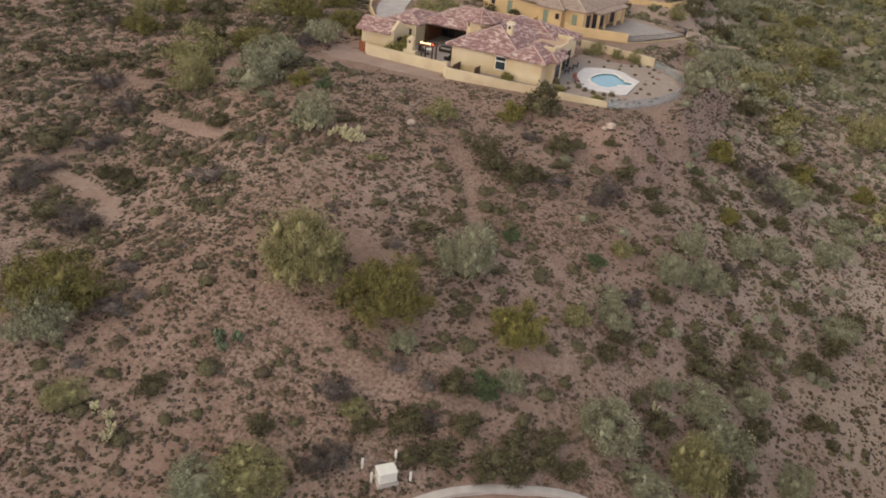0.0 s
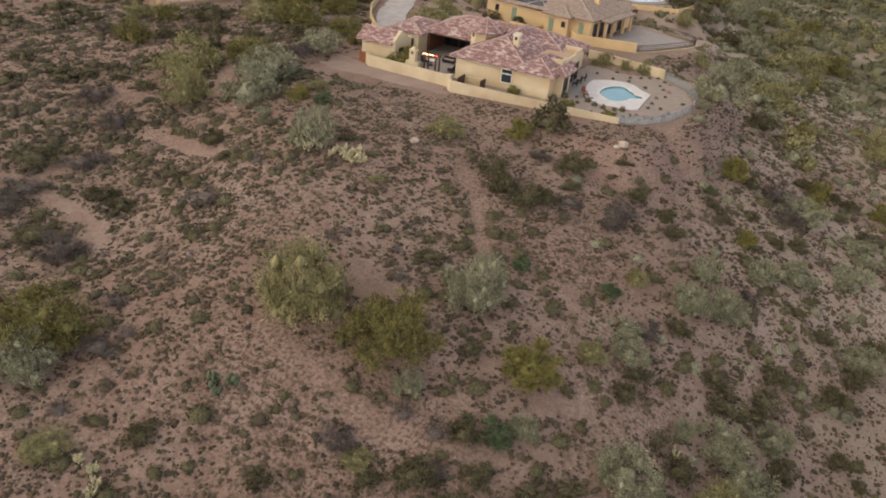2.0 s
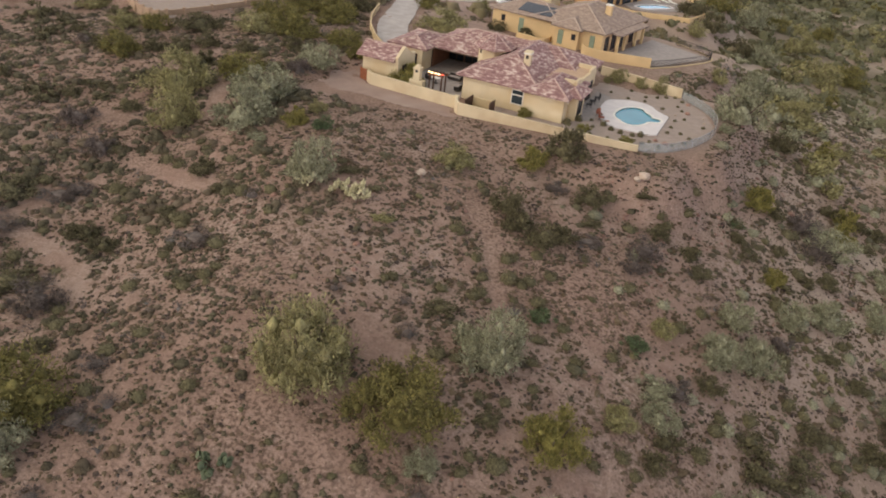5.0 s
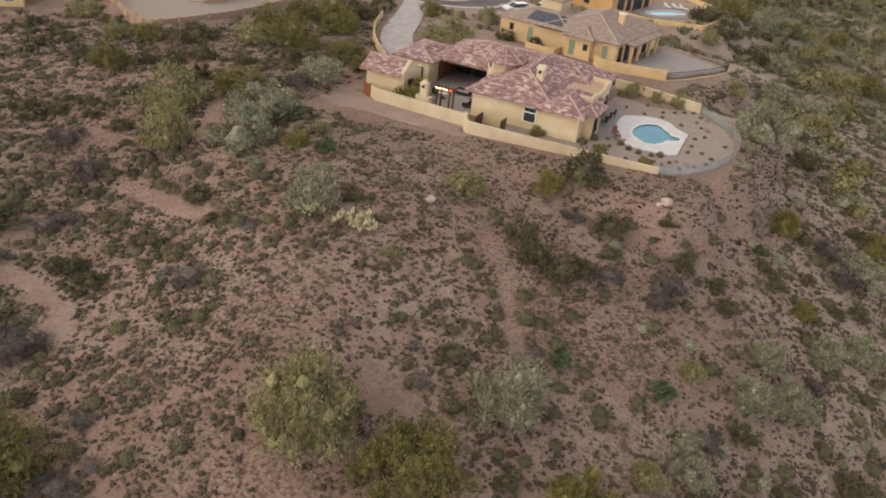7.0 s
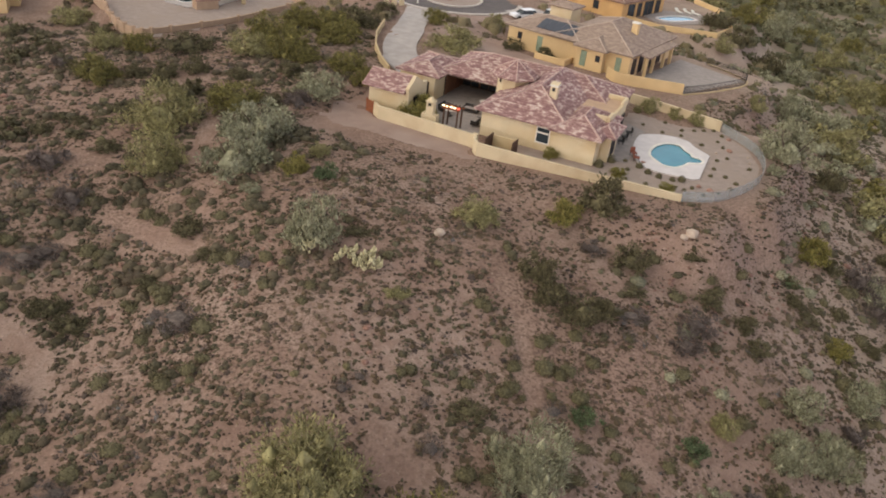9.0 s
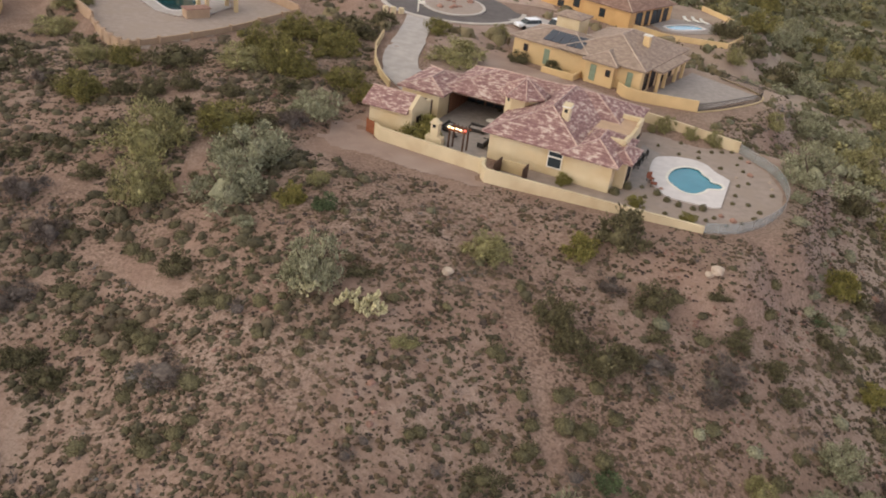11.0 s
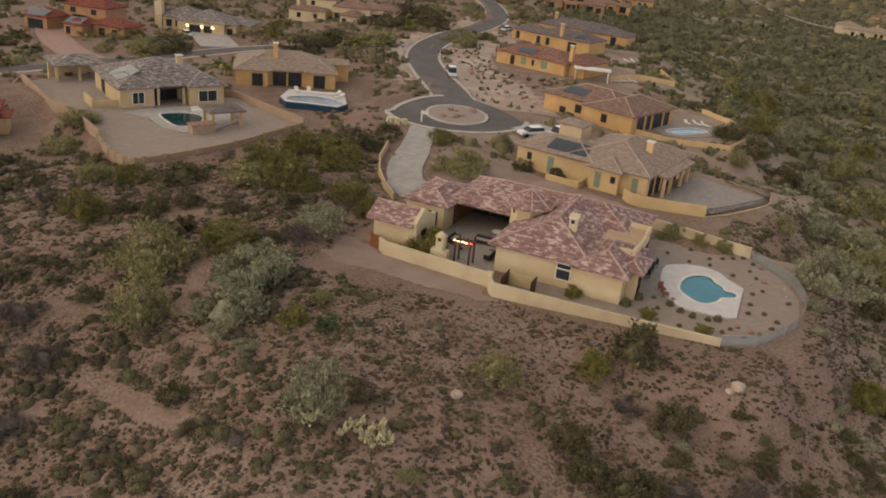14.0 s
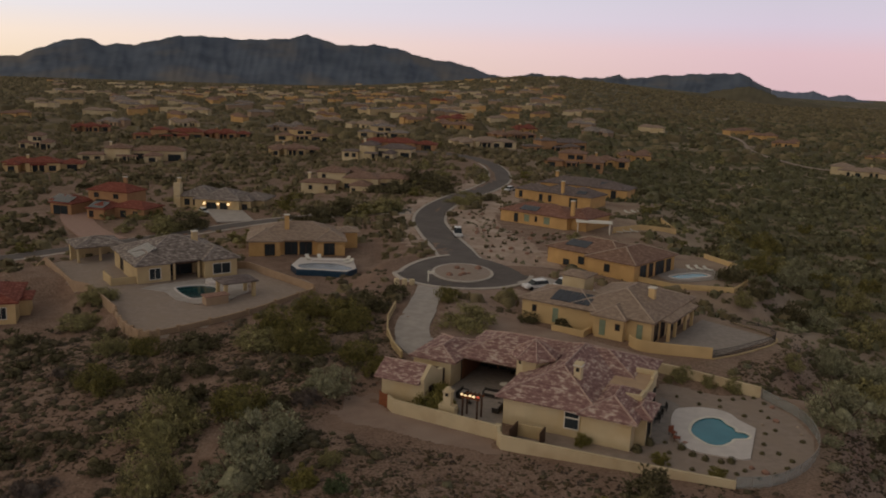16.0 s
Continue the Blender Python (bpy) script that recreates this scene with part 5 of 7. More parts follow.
def between(x, y, line, lo, hi):
    p, best, sign = np.array(line), np.full(len(x), 1e9), np.zeros(len(x))
    for a, b in zip(p[:-1], p[1:]):
        d = b - a
        k = np.clip(((x - a[0]) * d[0] + (y - a[1]) * d[1]) / (d @ d), 0, 1)
        q = np.hypot(x - a[0] - k * d[0], y - a[1] - k * d[1])
        s = np.sign((x - a[0]) * d[1] - (y - a[1]) * d[0])
        sign, best = np.where(q < best, s, sign), np.minimum(q, best)
    return (best * sign > lo) & (best * sign < hi)


def within(x, y, poly):
    c = np.zeros(len(x), bool)
    for (ax, ay), (bx, by) in zip(poly, poly[1:] + poly[:1]):
        c ^= ((ay > y) != (by > y)) & (x < (bx - ax) * (y - ay) / (by - ay + 1e-12) + ax)
    return c


M_APRON = material("smooth_pinkish_gravel", (0.315, 0.222, 0.18), (0.265, 0.183, 0.147), 0.8, 0.95, bump=0.4, bump_scale=9, third=(0.34, 0.25, 0.205), third_scale=0.2)
M_PALEGRAVEL = material("pinkish_gravel", (0.44, 0.325, 0.26), (0.33, 0.235, 0.187), 0.9, 0.95, bump=0.5, bump_scale=9, third=(0.50, 0.39, 0.32), third_scale=0.12)
gravel_bed("pinkish landscape gravel east of the curving road", 4, 42, 176, 300, lambda x, y: between(x, y, main_line, 4.3, 19 - 0.04 * (y - 180)))
gravel_bed("pinkish landscape gravel west of the curving road", -16, 26, 196, 330, lambda x, y: between(x, y, main_line, -9, -4.3))
gravel_bed("pinkish gravel slope between the two houses", -2, 30, 124, 164, lambda x, y: within(x, y, [(1.0, 129), (8, 127.5), (15, 125), (25, 124.5), (26, 130), (14, 141.5), (10.5, 149), (17, 157), (12, 160), (2.2, 158), (1.6, 150), (0.4, 142)]), 0.04, 0.4, M_APRON)
apron = [at_house(u, v) for u, v in ((-13.3, 2.5), (-13.3, -1.2), (-11.2, -2.4), (1.0, -3.5), (2.0, -5.3), (4.5, -5.6), (2.0, -6.6), (-4.0, -6.9), (-9.0, -6.6), (-14.2, -7.0), (-16.5, -4.0), (-15.8, 0.5))]
gravel_bed("smooth pinkish gravel apron before the front wall", -14, 10, 96, 122, lambda x, y: within(x, y, apron), 0.03, 0.3, M_APRON)
yard_w = line4[1:] + [tuple(q) for q in line5[1:]] + [(-22.0, 169.0), (-27.5, 176.0), (-34.0, 178.0), (-45.0, 186.0), (-60.0, 184.0)]
gravel_bed("tan gravel of the walled western pool yard", -75, -14, 126, 198, lambda x, y: within(x, y, yard_w) & ~within(x, y, deck_w), 0.05, mat=M_GRAVEL)
for x, y, turn in ((51.6, 181.2, 30), (50.2, 181.8, 25), (48.4, 181.6, 15)):
    sunbed(x, y, 0.12, turn)

for x, y, turn in ((45.5, 224.5, 60), (47.6, 225.2, 75), (49.6, 226.0, 50), (56.0, 257.0, 40), (58.0, 258.0, 20), (60.0, 258.4, 65)):
    sunbed(x, y, h1(x, y) + 0.05, turn)

# ---- far houses of the plain ----
FAR_HOUSES_A = [(71, 578, 0), (136, 714, 2), (177, 660, 2), (249, 665, 3), (240, 571, 3), (214, 425, 2), (245, 618, 3), (266, 496, 3), (25, 635, 0), (2, 605, 3), (-235, 659, 2), (-177, 705, 2), (-85, 759, 2), (-46, 751, 4), (-14, 761, 2), (-343, 803, 2), (-342, 1103, 2)]
FAR_HOUSES_B = [(-286, 1512, 2), (-178, 2730, 2), (17, 1468, 3), (87, 1145, 2), (135, 1202, 2), (156, 974, 2), (183, 890, 4), (113, 779, 3), (80, 752, 3), (56, 911, 2), (-350, 1258, 3), (-404, 1141, 2), (-477, 1179, 4), (-418, 1738, 2), (-186, 1144, 2), (-102, 1105, 3), (-49, 1468, 2), (25, 967, 0), (-269, 601, 3), (112, 461, 3)]
STYLE = [(M_TERRA, M_TILE_RED, "far ochre house with a red tile roof"), (M_ORANGE, M_TILE_BROWN, "far two-storey ochre house"), (M_STUCCO, M_TILE_BROWN, "far cream house with a low brown roof"),
         (M_TERRA, M_TILE_RUSSET, "far ochre house with russet tile roof"), (M_TANWALL, M_TILE_GREY, "far tan house with grey tile roof"), (M_BLOCK, M_TILE_GREY, "far brown house with grey tile roof")]


def street_house(x, y, turn, w, form, wall_mat, roof_mat, label):
    """A house w metres wide along its street front: 'low', 'tall' or 'court'."""
    if form == "low":
        wings = [(0, 0.46, 2, 12, 3.2, 1.7), (0.3, 0.74, -2, 8, 3.6, 1.9), (0.68, 1, 1, 11, 3.0, 1.5), (0.08, 0.26, -4, 4, 3.0, 1.2)]
        wins = [(-1.5, 0.38, 0.54, 0.1, 2.7), (-1.5, 0.6, 0.68, 0.5, 2.4), (1.5, 0.8, 0.92, 0.2, 2.5), (-3.5, 0.13, 0.2, 0.6, 2.3)]
    elif form == "tall":
        wings = [(0.22, 0.7, 3, 13, 6.2, 1.5), (0, 0.35, 0, 8, 3.1, 1.2), (0.6, 1, -1, 9, 3.3, 1.4)]
        wins = [(3.5, 0.4, 0.5, 3.8, 5.4), (3.5, 0.54, 0.64, 3.8, 5.4), (3.5, 0.38, 0.58, 0.1, 2.8), (0.5, 0.08, 0.2, 0.5, 2.3), (-0.5, 0.68, 0.82, 0.1, 2.6), (-0.5, 0.87, 0.94, 0.6, 2.3)]
    else:
        wings = [(0, 0.27, 0, 8, 3.1, 0.9), (0.24, 0.5, 2, 12, 5.8, 1.6), (0.48, 1, 5, 15, 4.6, 1.8), (0.62, 0.8, -2, 7, 3.1, 1.3)]
        wins = [(0.5, 0.06, 0.12, 0.7, 2.2), (0.5, 0.17, 0.22, 0.7, 2.2), (2.5, 0.42, 0.48, 0.1, 2.6), (5.5, 0.51, 0.61, 0.1, 3.2), (5.5, 0.84, 0.96, 0.3, 3.0), (-1.5, 0.68, 0.74, 0.6, 2.2)]
    h = villa((x - w / 2, y, h1(x, y)), turn, [(a * w, b * w, c, d, e, r) for a, b, c, d, e, r in wings], wall_mat, roof_mat, label,
              [("s", f, a * w, b * w, z0, z1, D) for f, a, b, z0, z1 in wins], (0.3 * w, 6.0, wings[1][4] + 2.2), group="street houses")
    for k in range(3):
        u = (0.40 + 0.08 * k) * w
        part("porch_post", boxed(u - 0.2, u + 0.2, -2.6, -2.2, -1.0, 2.8), wall_mat, h)
    part("porch_roof", prism([(0.38 * w, -2.9), (0.58 * w, -2.9), (0.58 * w, -1.0), (0.38 * w, -1.0)], [2.7, 2.7, 3.2, 3.2], [2.9, 2.9, 3.4, 3.4]), roof_mat, h)


street_house(-143, 347, 12, 29, "low", M_ORANGE, M_TILE_RED, "ochre house with low red tile roofs")
street_house(-179, 425, 10, 15, "tall", M_STUCCO, M_TILE_RUSSET, "cream two-storey house with arched porch")
street_house(-122, 383, 8, 43, "court", M_STUCCO, M_TILE_RUSSET, "wide cream house with a two-storey gable")
street_house(-191, 524, 15, 22, "low", M_TERRACOTTA, M_TILE_RED, "terracotta house with red tile roofs")
street_house(-135, 484, 10, 37, "court", M_TERRACOTTA, M_TILE_RED, "wide terracotta house with red roofs")
street_house(-109, 505, 4, 27, "low", M_TERRACOTTA, M_TILE_RED, "terracotta house with long red roofs")
street_house(-64, 493, -6, 31, "tall", M_ORANGE, M_TILE_RUSSET, "ochre two-storey house with a balcony porch")
street_house(-19, 378, -14, 29, "court", M_STUCCO, M_TILE_SLATE, "cream house with grey-blue roofs")
street_house(-10, 413, -8, 35, "low", M_TERRACOTTA, M_TILE_RED, "house with one long red tile roof")
street_house(-20, 487, -10, 28, "tall", M_TANWALL, M_TILE_GREY, "grey-tan two-storey house with large dark windows")
street_house(33, 434, 14, 33, "low", M_STUCCO, M_TILE_BROWN, "yellow-cream house with a columned porch")
street_house(57, 506, 20, 28, "low", M_TERRACOTTA, M_TILE_RUSSET, "terracotta house with russet roofs")
street_house(72, 447, 18, 38, "court", M_TERRACOTTA, M_TILE_SLATE, "wide terracotta house with dark roofs")
street_house(63, 375, -16, 25, "tall", M_TERRACOTTA, M_TILE_RUSSET, "deep terracotta house with russet roofs")
street_house(84, 410, -20, 22, "low", M_TERRA, M_TILE_RUSSET, "deep ochre house with russet roofs")
street_house(-58, 415, 6, 24, "low", M_TANWALL, M_TILE_RUSSET, "tan house half behind trees")
pickr = random.Random(5)
homes = FAR_HOUSES_A + FAR_HOUSES_B
for _ in range(2600):
    y = pickr.uniform(330, 1500)
    x = pickr.uniform(-0.33 * y - 20, 0.12 * y + 60)
    near_road = min(math.hypot(x - a, y - b) for a, b in main_line) < 20
    if len(homes) > 104 or near_road or any(math.hypot(x - a, y - b) < 26 + 0.03 * y for a, b, _k in homes) or (y < 560 and -230 < x < 115):
        continue
    homes.append((round(x, 1), round(y, 1), pickr.choice((2, 2, 3, 3, 3, 3, 4, 5, 5))))
for n in range(130):
    y = pickr.uniform(640, 2250)
    x = pickr.uniform(-0.42 * y, 0.16 * y)
    wm, rm, _lb = STYLE[pickr.choice((2, 2, 3, 4, 5))]
    w, d = pickr.uniform(5, 13), pickr.uniform(7, 10)
    if n % 2:
        villa((x, y, h1(x, y) + 1.4), pickr.uniform(-12, 12), [], wm, rm, "long low flat-roofed house far over the plain", group="distant houses", flat=[(-w, w * 0.5, 0, d, 3.2), (w * 0.4, w, 1.5, d, 4.2)])
    else:
        villa((x, y, h1(x, y) + 1.2), pickr.uniform(-40, 40), [(-w, w * 0.4, 0, d, 3.6, 0.9), (w * 0.1, w, 2, d + 3, 4.2, 0.9)], wm, rm, "small pale house far over the plain", group="distant houses")
for x, y, kind in homes:
    wm, rm, lb = STYLE[kind]
    s = pickr.uniform(0.6, 0.9)
    tall = 5.6 if kind == 1 else pickr.choice((3.2, 3.4, 3.8))
    near = math.hypot(x, y) < 640
    f = pickr.choice((-1, 1))

    def wing(a, b, c, d, e, r):
        a, b = sorted((f * a * s, f * b * s))
        return (a, b, c * s, d * s, e, r)

    j = [pickr.uniform(-2, 2) for _ in range(5)]
    wings = [wing(-11 + j[0], 3, 0, 10, tall, 1.9), wing(-2 + j[1], 12 + j[2], -3 + j[3], 7, 3.2, 1.6)] + ([wing(4, 15 + j[4], 2, 12, 4.4, 1.8), wing(-14 + j[2], -8, -4 + j[1], 5, 2.9, 1.2)] if near else [])
    wins = []
    for side_face, a, b in ((0.5, -7.6, -6.4), (0.5, -5.0, -3.8), ((-3 + j[3]) * s + 0.5, 1, 3.2), ((-3 + j[3]) * s + 0.5, 6, 7.4))[:4 if near else 0]:
        a, b = sorted((f * a * s, f * b * s))
        wins.append(("s", side_face, a, b, 0.5, 2.3, M_DARKWOOD))
    v = villa((x, y, h1(x, y) + (0.0 if near else 0.6)), pickr.uniform(-50, 40), wings, wm, rm, lb, wins, (f * -4 * s, 5 * s, tall + 2.6) if near and pickr.random() < 0.5 else None, group="far houses")
    v.scale = (1, 1, 1) if near else (1.15, 1.0, 1.05)

# ---- desert plants: joined low growth ----
dice = np.random.RandomState(11)


def dome(r=0.78, flat=0.75, sides=6, rings=((-0.12, 0.85), (0.45, 1.0), (0.92, 0.55)), rag=0.16):
    """A closed lumpy body of quads: verts and faces."""
    v, f = [], []
    for el, q in rings:
        a = np.arange(sides) * 6.283 / sides + dice.uniform(0, 0.4)
        j = dice.uniform(1 - rag, 1 + rag, sides)
        v.append(np.stack([q * r * j * np.cos(a), q * r * j * np.sin(a), el * r * flat * dice.uniform(0.85, 1.15, sides)], 1))
    for k in range(len(rings) - 1):
        for i in range(sides):
            n = (i + 1) % sides
            f.append((k * sides + i, k * sides + n, (k + 1) * sides + n, (k + 1) * sides + i))
    t = (len(rings) - 1) * sides
    f.append((t, t + 1, t + 2, t + 3))
    if sides == 6:
        f.append((t, t + 3, t + 4, t + 5))
    return np.concatenate(v), np.array(f)


def loose(v):
    return v, np.arange(len(v)).reshape(-1, 4)


def joined(*pieces):
    v, f, n = [], [], 0
    for a, b in pieces:
        v.append(a)
        f.append(b + n)
        n += len(a)
    return np.concatenate(v), np.concatenate(f)


def spray(n, flat, length, width, lo=0.5, hi=0.85, up=0.35):
    """Ragged blades that stand out of a dome of radius 1: one diamond each."""
    d = dice.normal(0, 1, (n, 3))
    d[:, 2] = np.abs(d[:, 2]) * 0.9 + 0.04
    d /= np.linalg.norm(d, axis=1, keepdims=True)
    c = d * dice.uniform(lo, hi, (n, 1)) * (1, 1, flat)
    out = d + dice.normal(0, 0.35, (n, 3)) + (0, 0, up)
    out /= np.linalg.norm(out, axis=1, keepdims=True)
    a = np.cross(out, dice.normal(0, 1, (n, 3)))
    a /= np.linalg.norm(a, axis=1, keepdims=True) + 1e-9
    s = length * dice.uniform(0.5, 1.2, (n, 1))
    t = width * dice.uniform(0.5, 1.2, (n, 1))
    return np.stack([c - out * s * 0.4, c + a * t * 0.5, c + out * s * 0.6, c - a * t * 0.5], 1).reshape(-1, 3)


def shrub(n, flat, length, width, sides=6):
    """A low dark body of uneven outline under ragged twigs and leaves."""
    rings = ((-0.12, 1.0), (0.45, 0.9), (0.85, 0.4)) if sides == 6 else ((-0.1, 1.0), (0.75, 0.55))
    return joined(dome(0.68, flat, sides, rings, 0.34), loose(spray(n, flat, length, width, 0.42, 0.9)))


def stand(name, shapes, x, y, r, mat, label, category, tall=1.0, sink=0.08):
    """Many plants in one mesh: each takes one of the shapes, turned and sized."""
    z = height(x, y)
    pick = dice.randint(0, len(shapes), len(x))
    spin = dice.uniform(0, 6.28, len(x))
    up = r * tall * dice.uniform(0.75, 1.25, len(x))
    rows, faces, n = [], [], 0
    for k, (s, f) in enumerate(shapes):
        i = np.where(pick == k)[0]
        ca, sa = np.cos(spin[i])[:, None], np.sin(spin[i])[:, None]
        vx = (s[:, 0] * ca - s[:, 1] * sa) * r[i][:, None] + x[i][:, None]
        vy = (s[:, 0] * sa + s[:, 1] * ca) * r[i][:, None] + y[i][:, None]
        vz = s[:, 2] * up[i][:, None] + z[i][:, None] - sink * r[i][:, None]
        rows.append(np.stack([vx, vy, vz], -1).reshape(-1, 3))
        faces.append((f[None] + n + (np.arange(len(i)) * len(s))[:, None, None]).reshape(-1, 4))
        n += len(i) * len(s)
    ob = sheet(name, np.concatenate(rows), np.concatenate(faces), mat)
    return tagged(ob, label, category, kind="stuff")


# built ground where nothing wild grows: centre, turn, half sizes
CLEAR = [
    (9.0, 113.0, -27, 18.0, 10.0), (28.0, 110.5, -27, 9.5, 12.5), (27.0, 142.0, -36, 16.0, 12.0), (39, 137, -36, 6, 7), (6.0, 168.0, 0, 13.0, 13.0),
    (-7.0, 110.5, -27, 5.0, 5.5), (38.0, 186.0, -38, 18.0, 12.0), (-42.0, 164.0, 54, 15.5, 24.5), (-33.2, 150.2, 52, 14.5, 9.0), (-22.0, 186.0, 8, 13.5, 17.0), (34.0, 234.0, -38, 20.0, 13.0),
    (48.0, 272.0, -34, 18.0, 10.0), (-2.6, 107.4, -27, 8.5, 2.5), (19, 212, 0, 12, 36), (-65, 150, 18, 10.5, 9.0), (8, 138, -30, 8.0, 8.0),
]
# bare foot paths through the growth west of the house
TRAILS = [([(-28.3, 92.3), (-25.0, 89.9), (-21.7, 87.3), (-19.6, 85.6)], 0.95), ([(5.5, 83.8), (6.6, 81.9), (7.6, 79.5), (7.2, 77.1), (7.5, 74.5), (7.3, 71.6)], 0.8), ([(-37.8, 82.0), (-35.4, 85.3), (-31.4, 89.1)], 0.8), ([(-35.6, 80.4), (-31.4, 77.7), (-28.0, 74.2), (-27.8, 71.2), (-30.6, 68.4)], 0.85), ([(-3.4, 66.3), (-3.2, 64.4), (-0.8, 63.7)], 1.1), ([(-10.9, 59.2), (-6.5, 55.0), (-2.2, 51.7), (0.3, 50.4), (7.6, 50.3)], 1), ([(10.9, 55.2), (15.1, 55.8)], 0.9), ([(-30.9, 122.6), (-26.6, 121.0)], 1.5), ([(-35.9, 102.4), (-32.1, 101.2)], 1.3), ([(-22.8, 108.7), (-22.7, 101.1)], 1), ([(6.7, 84.1), (9.8, 84.7)], 0.5)]
LANES = [(main_line, 4.4), (side_line, 4.2), (drive_line, 3.4), (loop_line, 3.2), (court_line, 5.5), (garage_line, 6.0), (track_line, 3.0)]


def patchy(x, y, scale, seed):
    out = np.zeros(len(x))
    for k in range(5):
        a, b, c = np.random.RandomState(seed * 7 + k).uniform(-1, 1, 3)
        f = (1.0 + 0.6 * k) / scale
        out += np.sin(f * (x * math.cos(3 * a) + y * math.sin(3 * a)) + 9 * b) * np.cos(f * (y * math.cos(2 * c) - x * math.sin(2 * c)) + 5 * a)
    return out / 2.2


def open_ground(x, y):
    ok = np.ones(len(x), bool)
    for cx, cy, turn, hu, hv in CLEAR:
        u, v = turned(x, y, cx, cy, turn)
        ok &= (np.abs(u) > hu) | (np.abs(v) > hv)
    for line, wide in LANES + TRAILS:
        p = np.array(line)
        near = np.full(len(x), 1e9)
        for a, b in zip(p[:-1], p[1:]):
            d = b - a
            k = np.clip(((x - a[0]) * d[0] + (y - a[1]) * d[1]) / (d @ d), 0, 1)
            near = np.minimum(near, np.hypot(x - a[0] - k * d[0], y - a[1] - k * d[1]))
        ok &= near > wide
    return ok


def sown(n, x0, x1, y0, y1, scale, seed, least):
    x, y = dice.uniform(x0, x1, n), dice.uniform(y0, y1, n)
    keep = open_ground(x, y) & (patchy(x, y, scale, seed) > least)
    return x[keep], y[keep]


M_LITTER = leaf("brown_olive_litter", (0.115, 0.079, 0.046), (0.083, 0.057, 0.035), (0.132, 0.095, 0.058))
M_BROWN = leaf("brown_tufts", (0.085, 0.06, 0.047), (0.06, 0.043, 0.035), (0.12, 0.085, 0.065))
near_shapes = [shrub(24, 0.86, 0.36, 0.2) for _ in range(18)]
twig_shapes = [joined(dome(0.4, 0.6, 4, ((-0.1, 1.0), (0.7, 0.6)), 0.3), loose(spray(26, 0.8, 0.65, 0.1, 0.4, 0.85))) for _ in range(8)]
mid_shapes = [shrub(4, 0.8, 0.65, 0.5, 4) for _ in range(10)]
small_shapes = [shrub(2, 0.85, 0.8, 0.6, 4) for _ in range(14)]
tuft_shapes = [loose(spray(3, 0.7, 0.95, 0.85, 0.2, 0.6)) for _ in range(8)]
far_shapes = [joined(dome(0.78, 0.9, 4, ((-0.12, 1.0), (0.8, 0.6)), 0.3), loose(spray(5, 0.9, 0.65, 0.5, 0.5, 0.9))) for _ in range(10)]
dot_shapes = [dome(0.9, 0.95, 4, ((-0.1, 1.0), (0.8, 0.55)), 0.4) for _ in range(8)]


wood_shapes = [shrub(14, 0.9, 0.5, 0.3, 4) for _ in range(10)]


def grouped(n, x0, x1, y0, y1, scale, seed, least, brood=2, apart=0.9):
    """Shrubs in loose groups: some alone, some crowded round a first one."""
    x, y = sown(n, x0, x1, y0, y1, scale, seed, least)
    k = np.repeat(np.arange(len(x)), dice.randint(1, brood + 2, len(x)))
    x, y = x[k] + dice.normal(0, apart, len(k)), y[k] + dice.normal(0, apart, len(k))
    ok = open_ground(x, y)
    return x[ok], y[ok]


def lot(n, least, spread):
    return np.minimum(0.95 * (dice.gamma(2.2, spread, n) + least), 0.95)


def thinned(xy):
    """Larger shrubs stand thin on the knoll and its lower slope, thicker to both sides."""
    x, y = xy
    side = ease(0.8, 1.3, np.hypot((x - 8) / 24, (y - 82) / 30))
    low = 1 - 0.6 * ease(72, 62, y)
    keep = dice.uniform(size=len(x)) < (0.36 + 0.6 * side) * low
    return x[keep], y[keep]


x, y = thinned(grouped(3800, -75, 98, 27, 150, 11, 1, -0.3))
stand("bursage", near_shapes, x, y, lot(len(x), 0.22, 0.12), M_SHRUB, "low dark olive bursage shrubs scattered over the soil", "shrub", 0.9)
x, y = thinned(grouped(520, -60, 2, 40, 102, 8, 19, -0.3))
stand("slope_shrub", near_shapes, x, y, lot(len(x), 0.22, 0.1), M_SHRUB, "rounded dark olive shrubs on the western slope", "shrub")
x, y = grouped(1500, -110, 120, -60, 30, 11, 20, -0.4)
stand("lower_shrub", mid_shapes, x, y, lot(len(x), 0.25, 0.14), M_SHRUB, "low dark shrubs at the foot of the slope", "shrub")
x, y = thinned(grouped(1700, -75, 98, 27, 150, 9, 2, -0.1, 1))
stand("olive_shrub", near_shapes, x, y, lot(len(x), 0.22, 0.13), M_SHRUB_OLIVE, "low olive desert shrubs on the slope", "shrub")
x, y = thinned(grouped(3000, -75, 98, 27, 150, 10, 3, -0.1))
stand("dry_shrub", twig_shapes, x, y, lot(len(x), 0.22, 0.13), M_DRY, "dry brown leafless shrubs on the slope", "shrub")
x, y = sown(26000, -70, 95, 27, 140, 8, 12, -0.9)
stand("low_shrub", small_shapes, x, y, dice.gamma(2.6, 0.06, len(x)) + 0.1, M_SHRUB, "small dark shrubs between the larger ones", "shrub", 0.75)
x, y = sown(42000, -65, 90, 27, 135, 7, 14, -0.9)
stand("dry_ground_cover", small_shapes, x, y, dice.gamma(2.6, 0.065, len(x)) + 0.1, M_LITTER, "small dry olive-brown plants covering the soil", "shrub", 0.65)
x, y = sown(5000, -45, 6, 36, 92, 7, 24, -0.3)
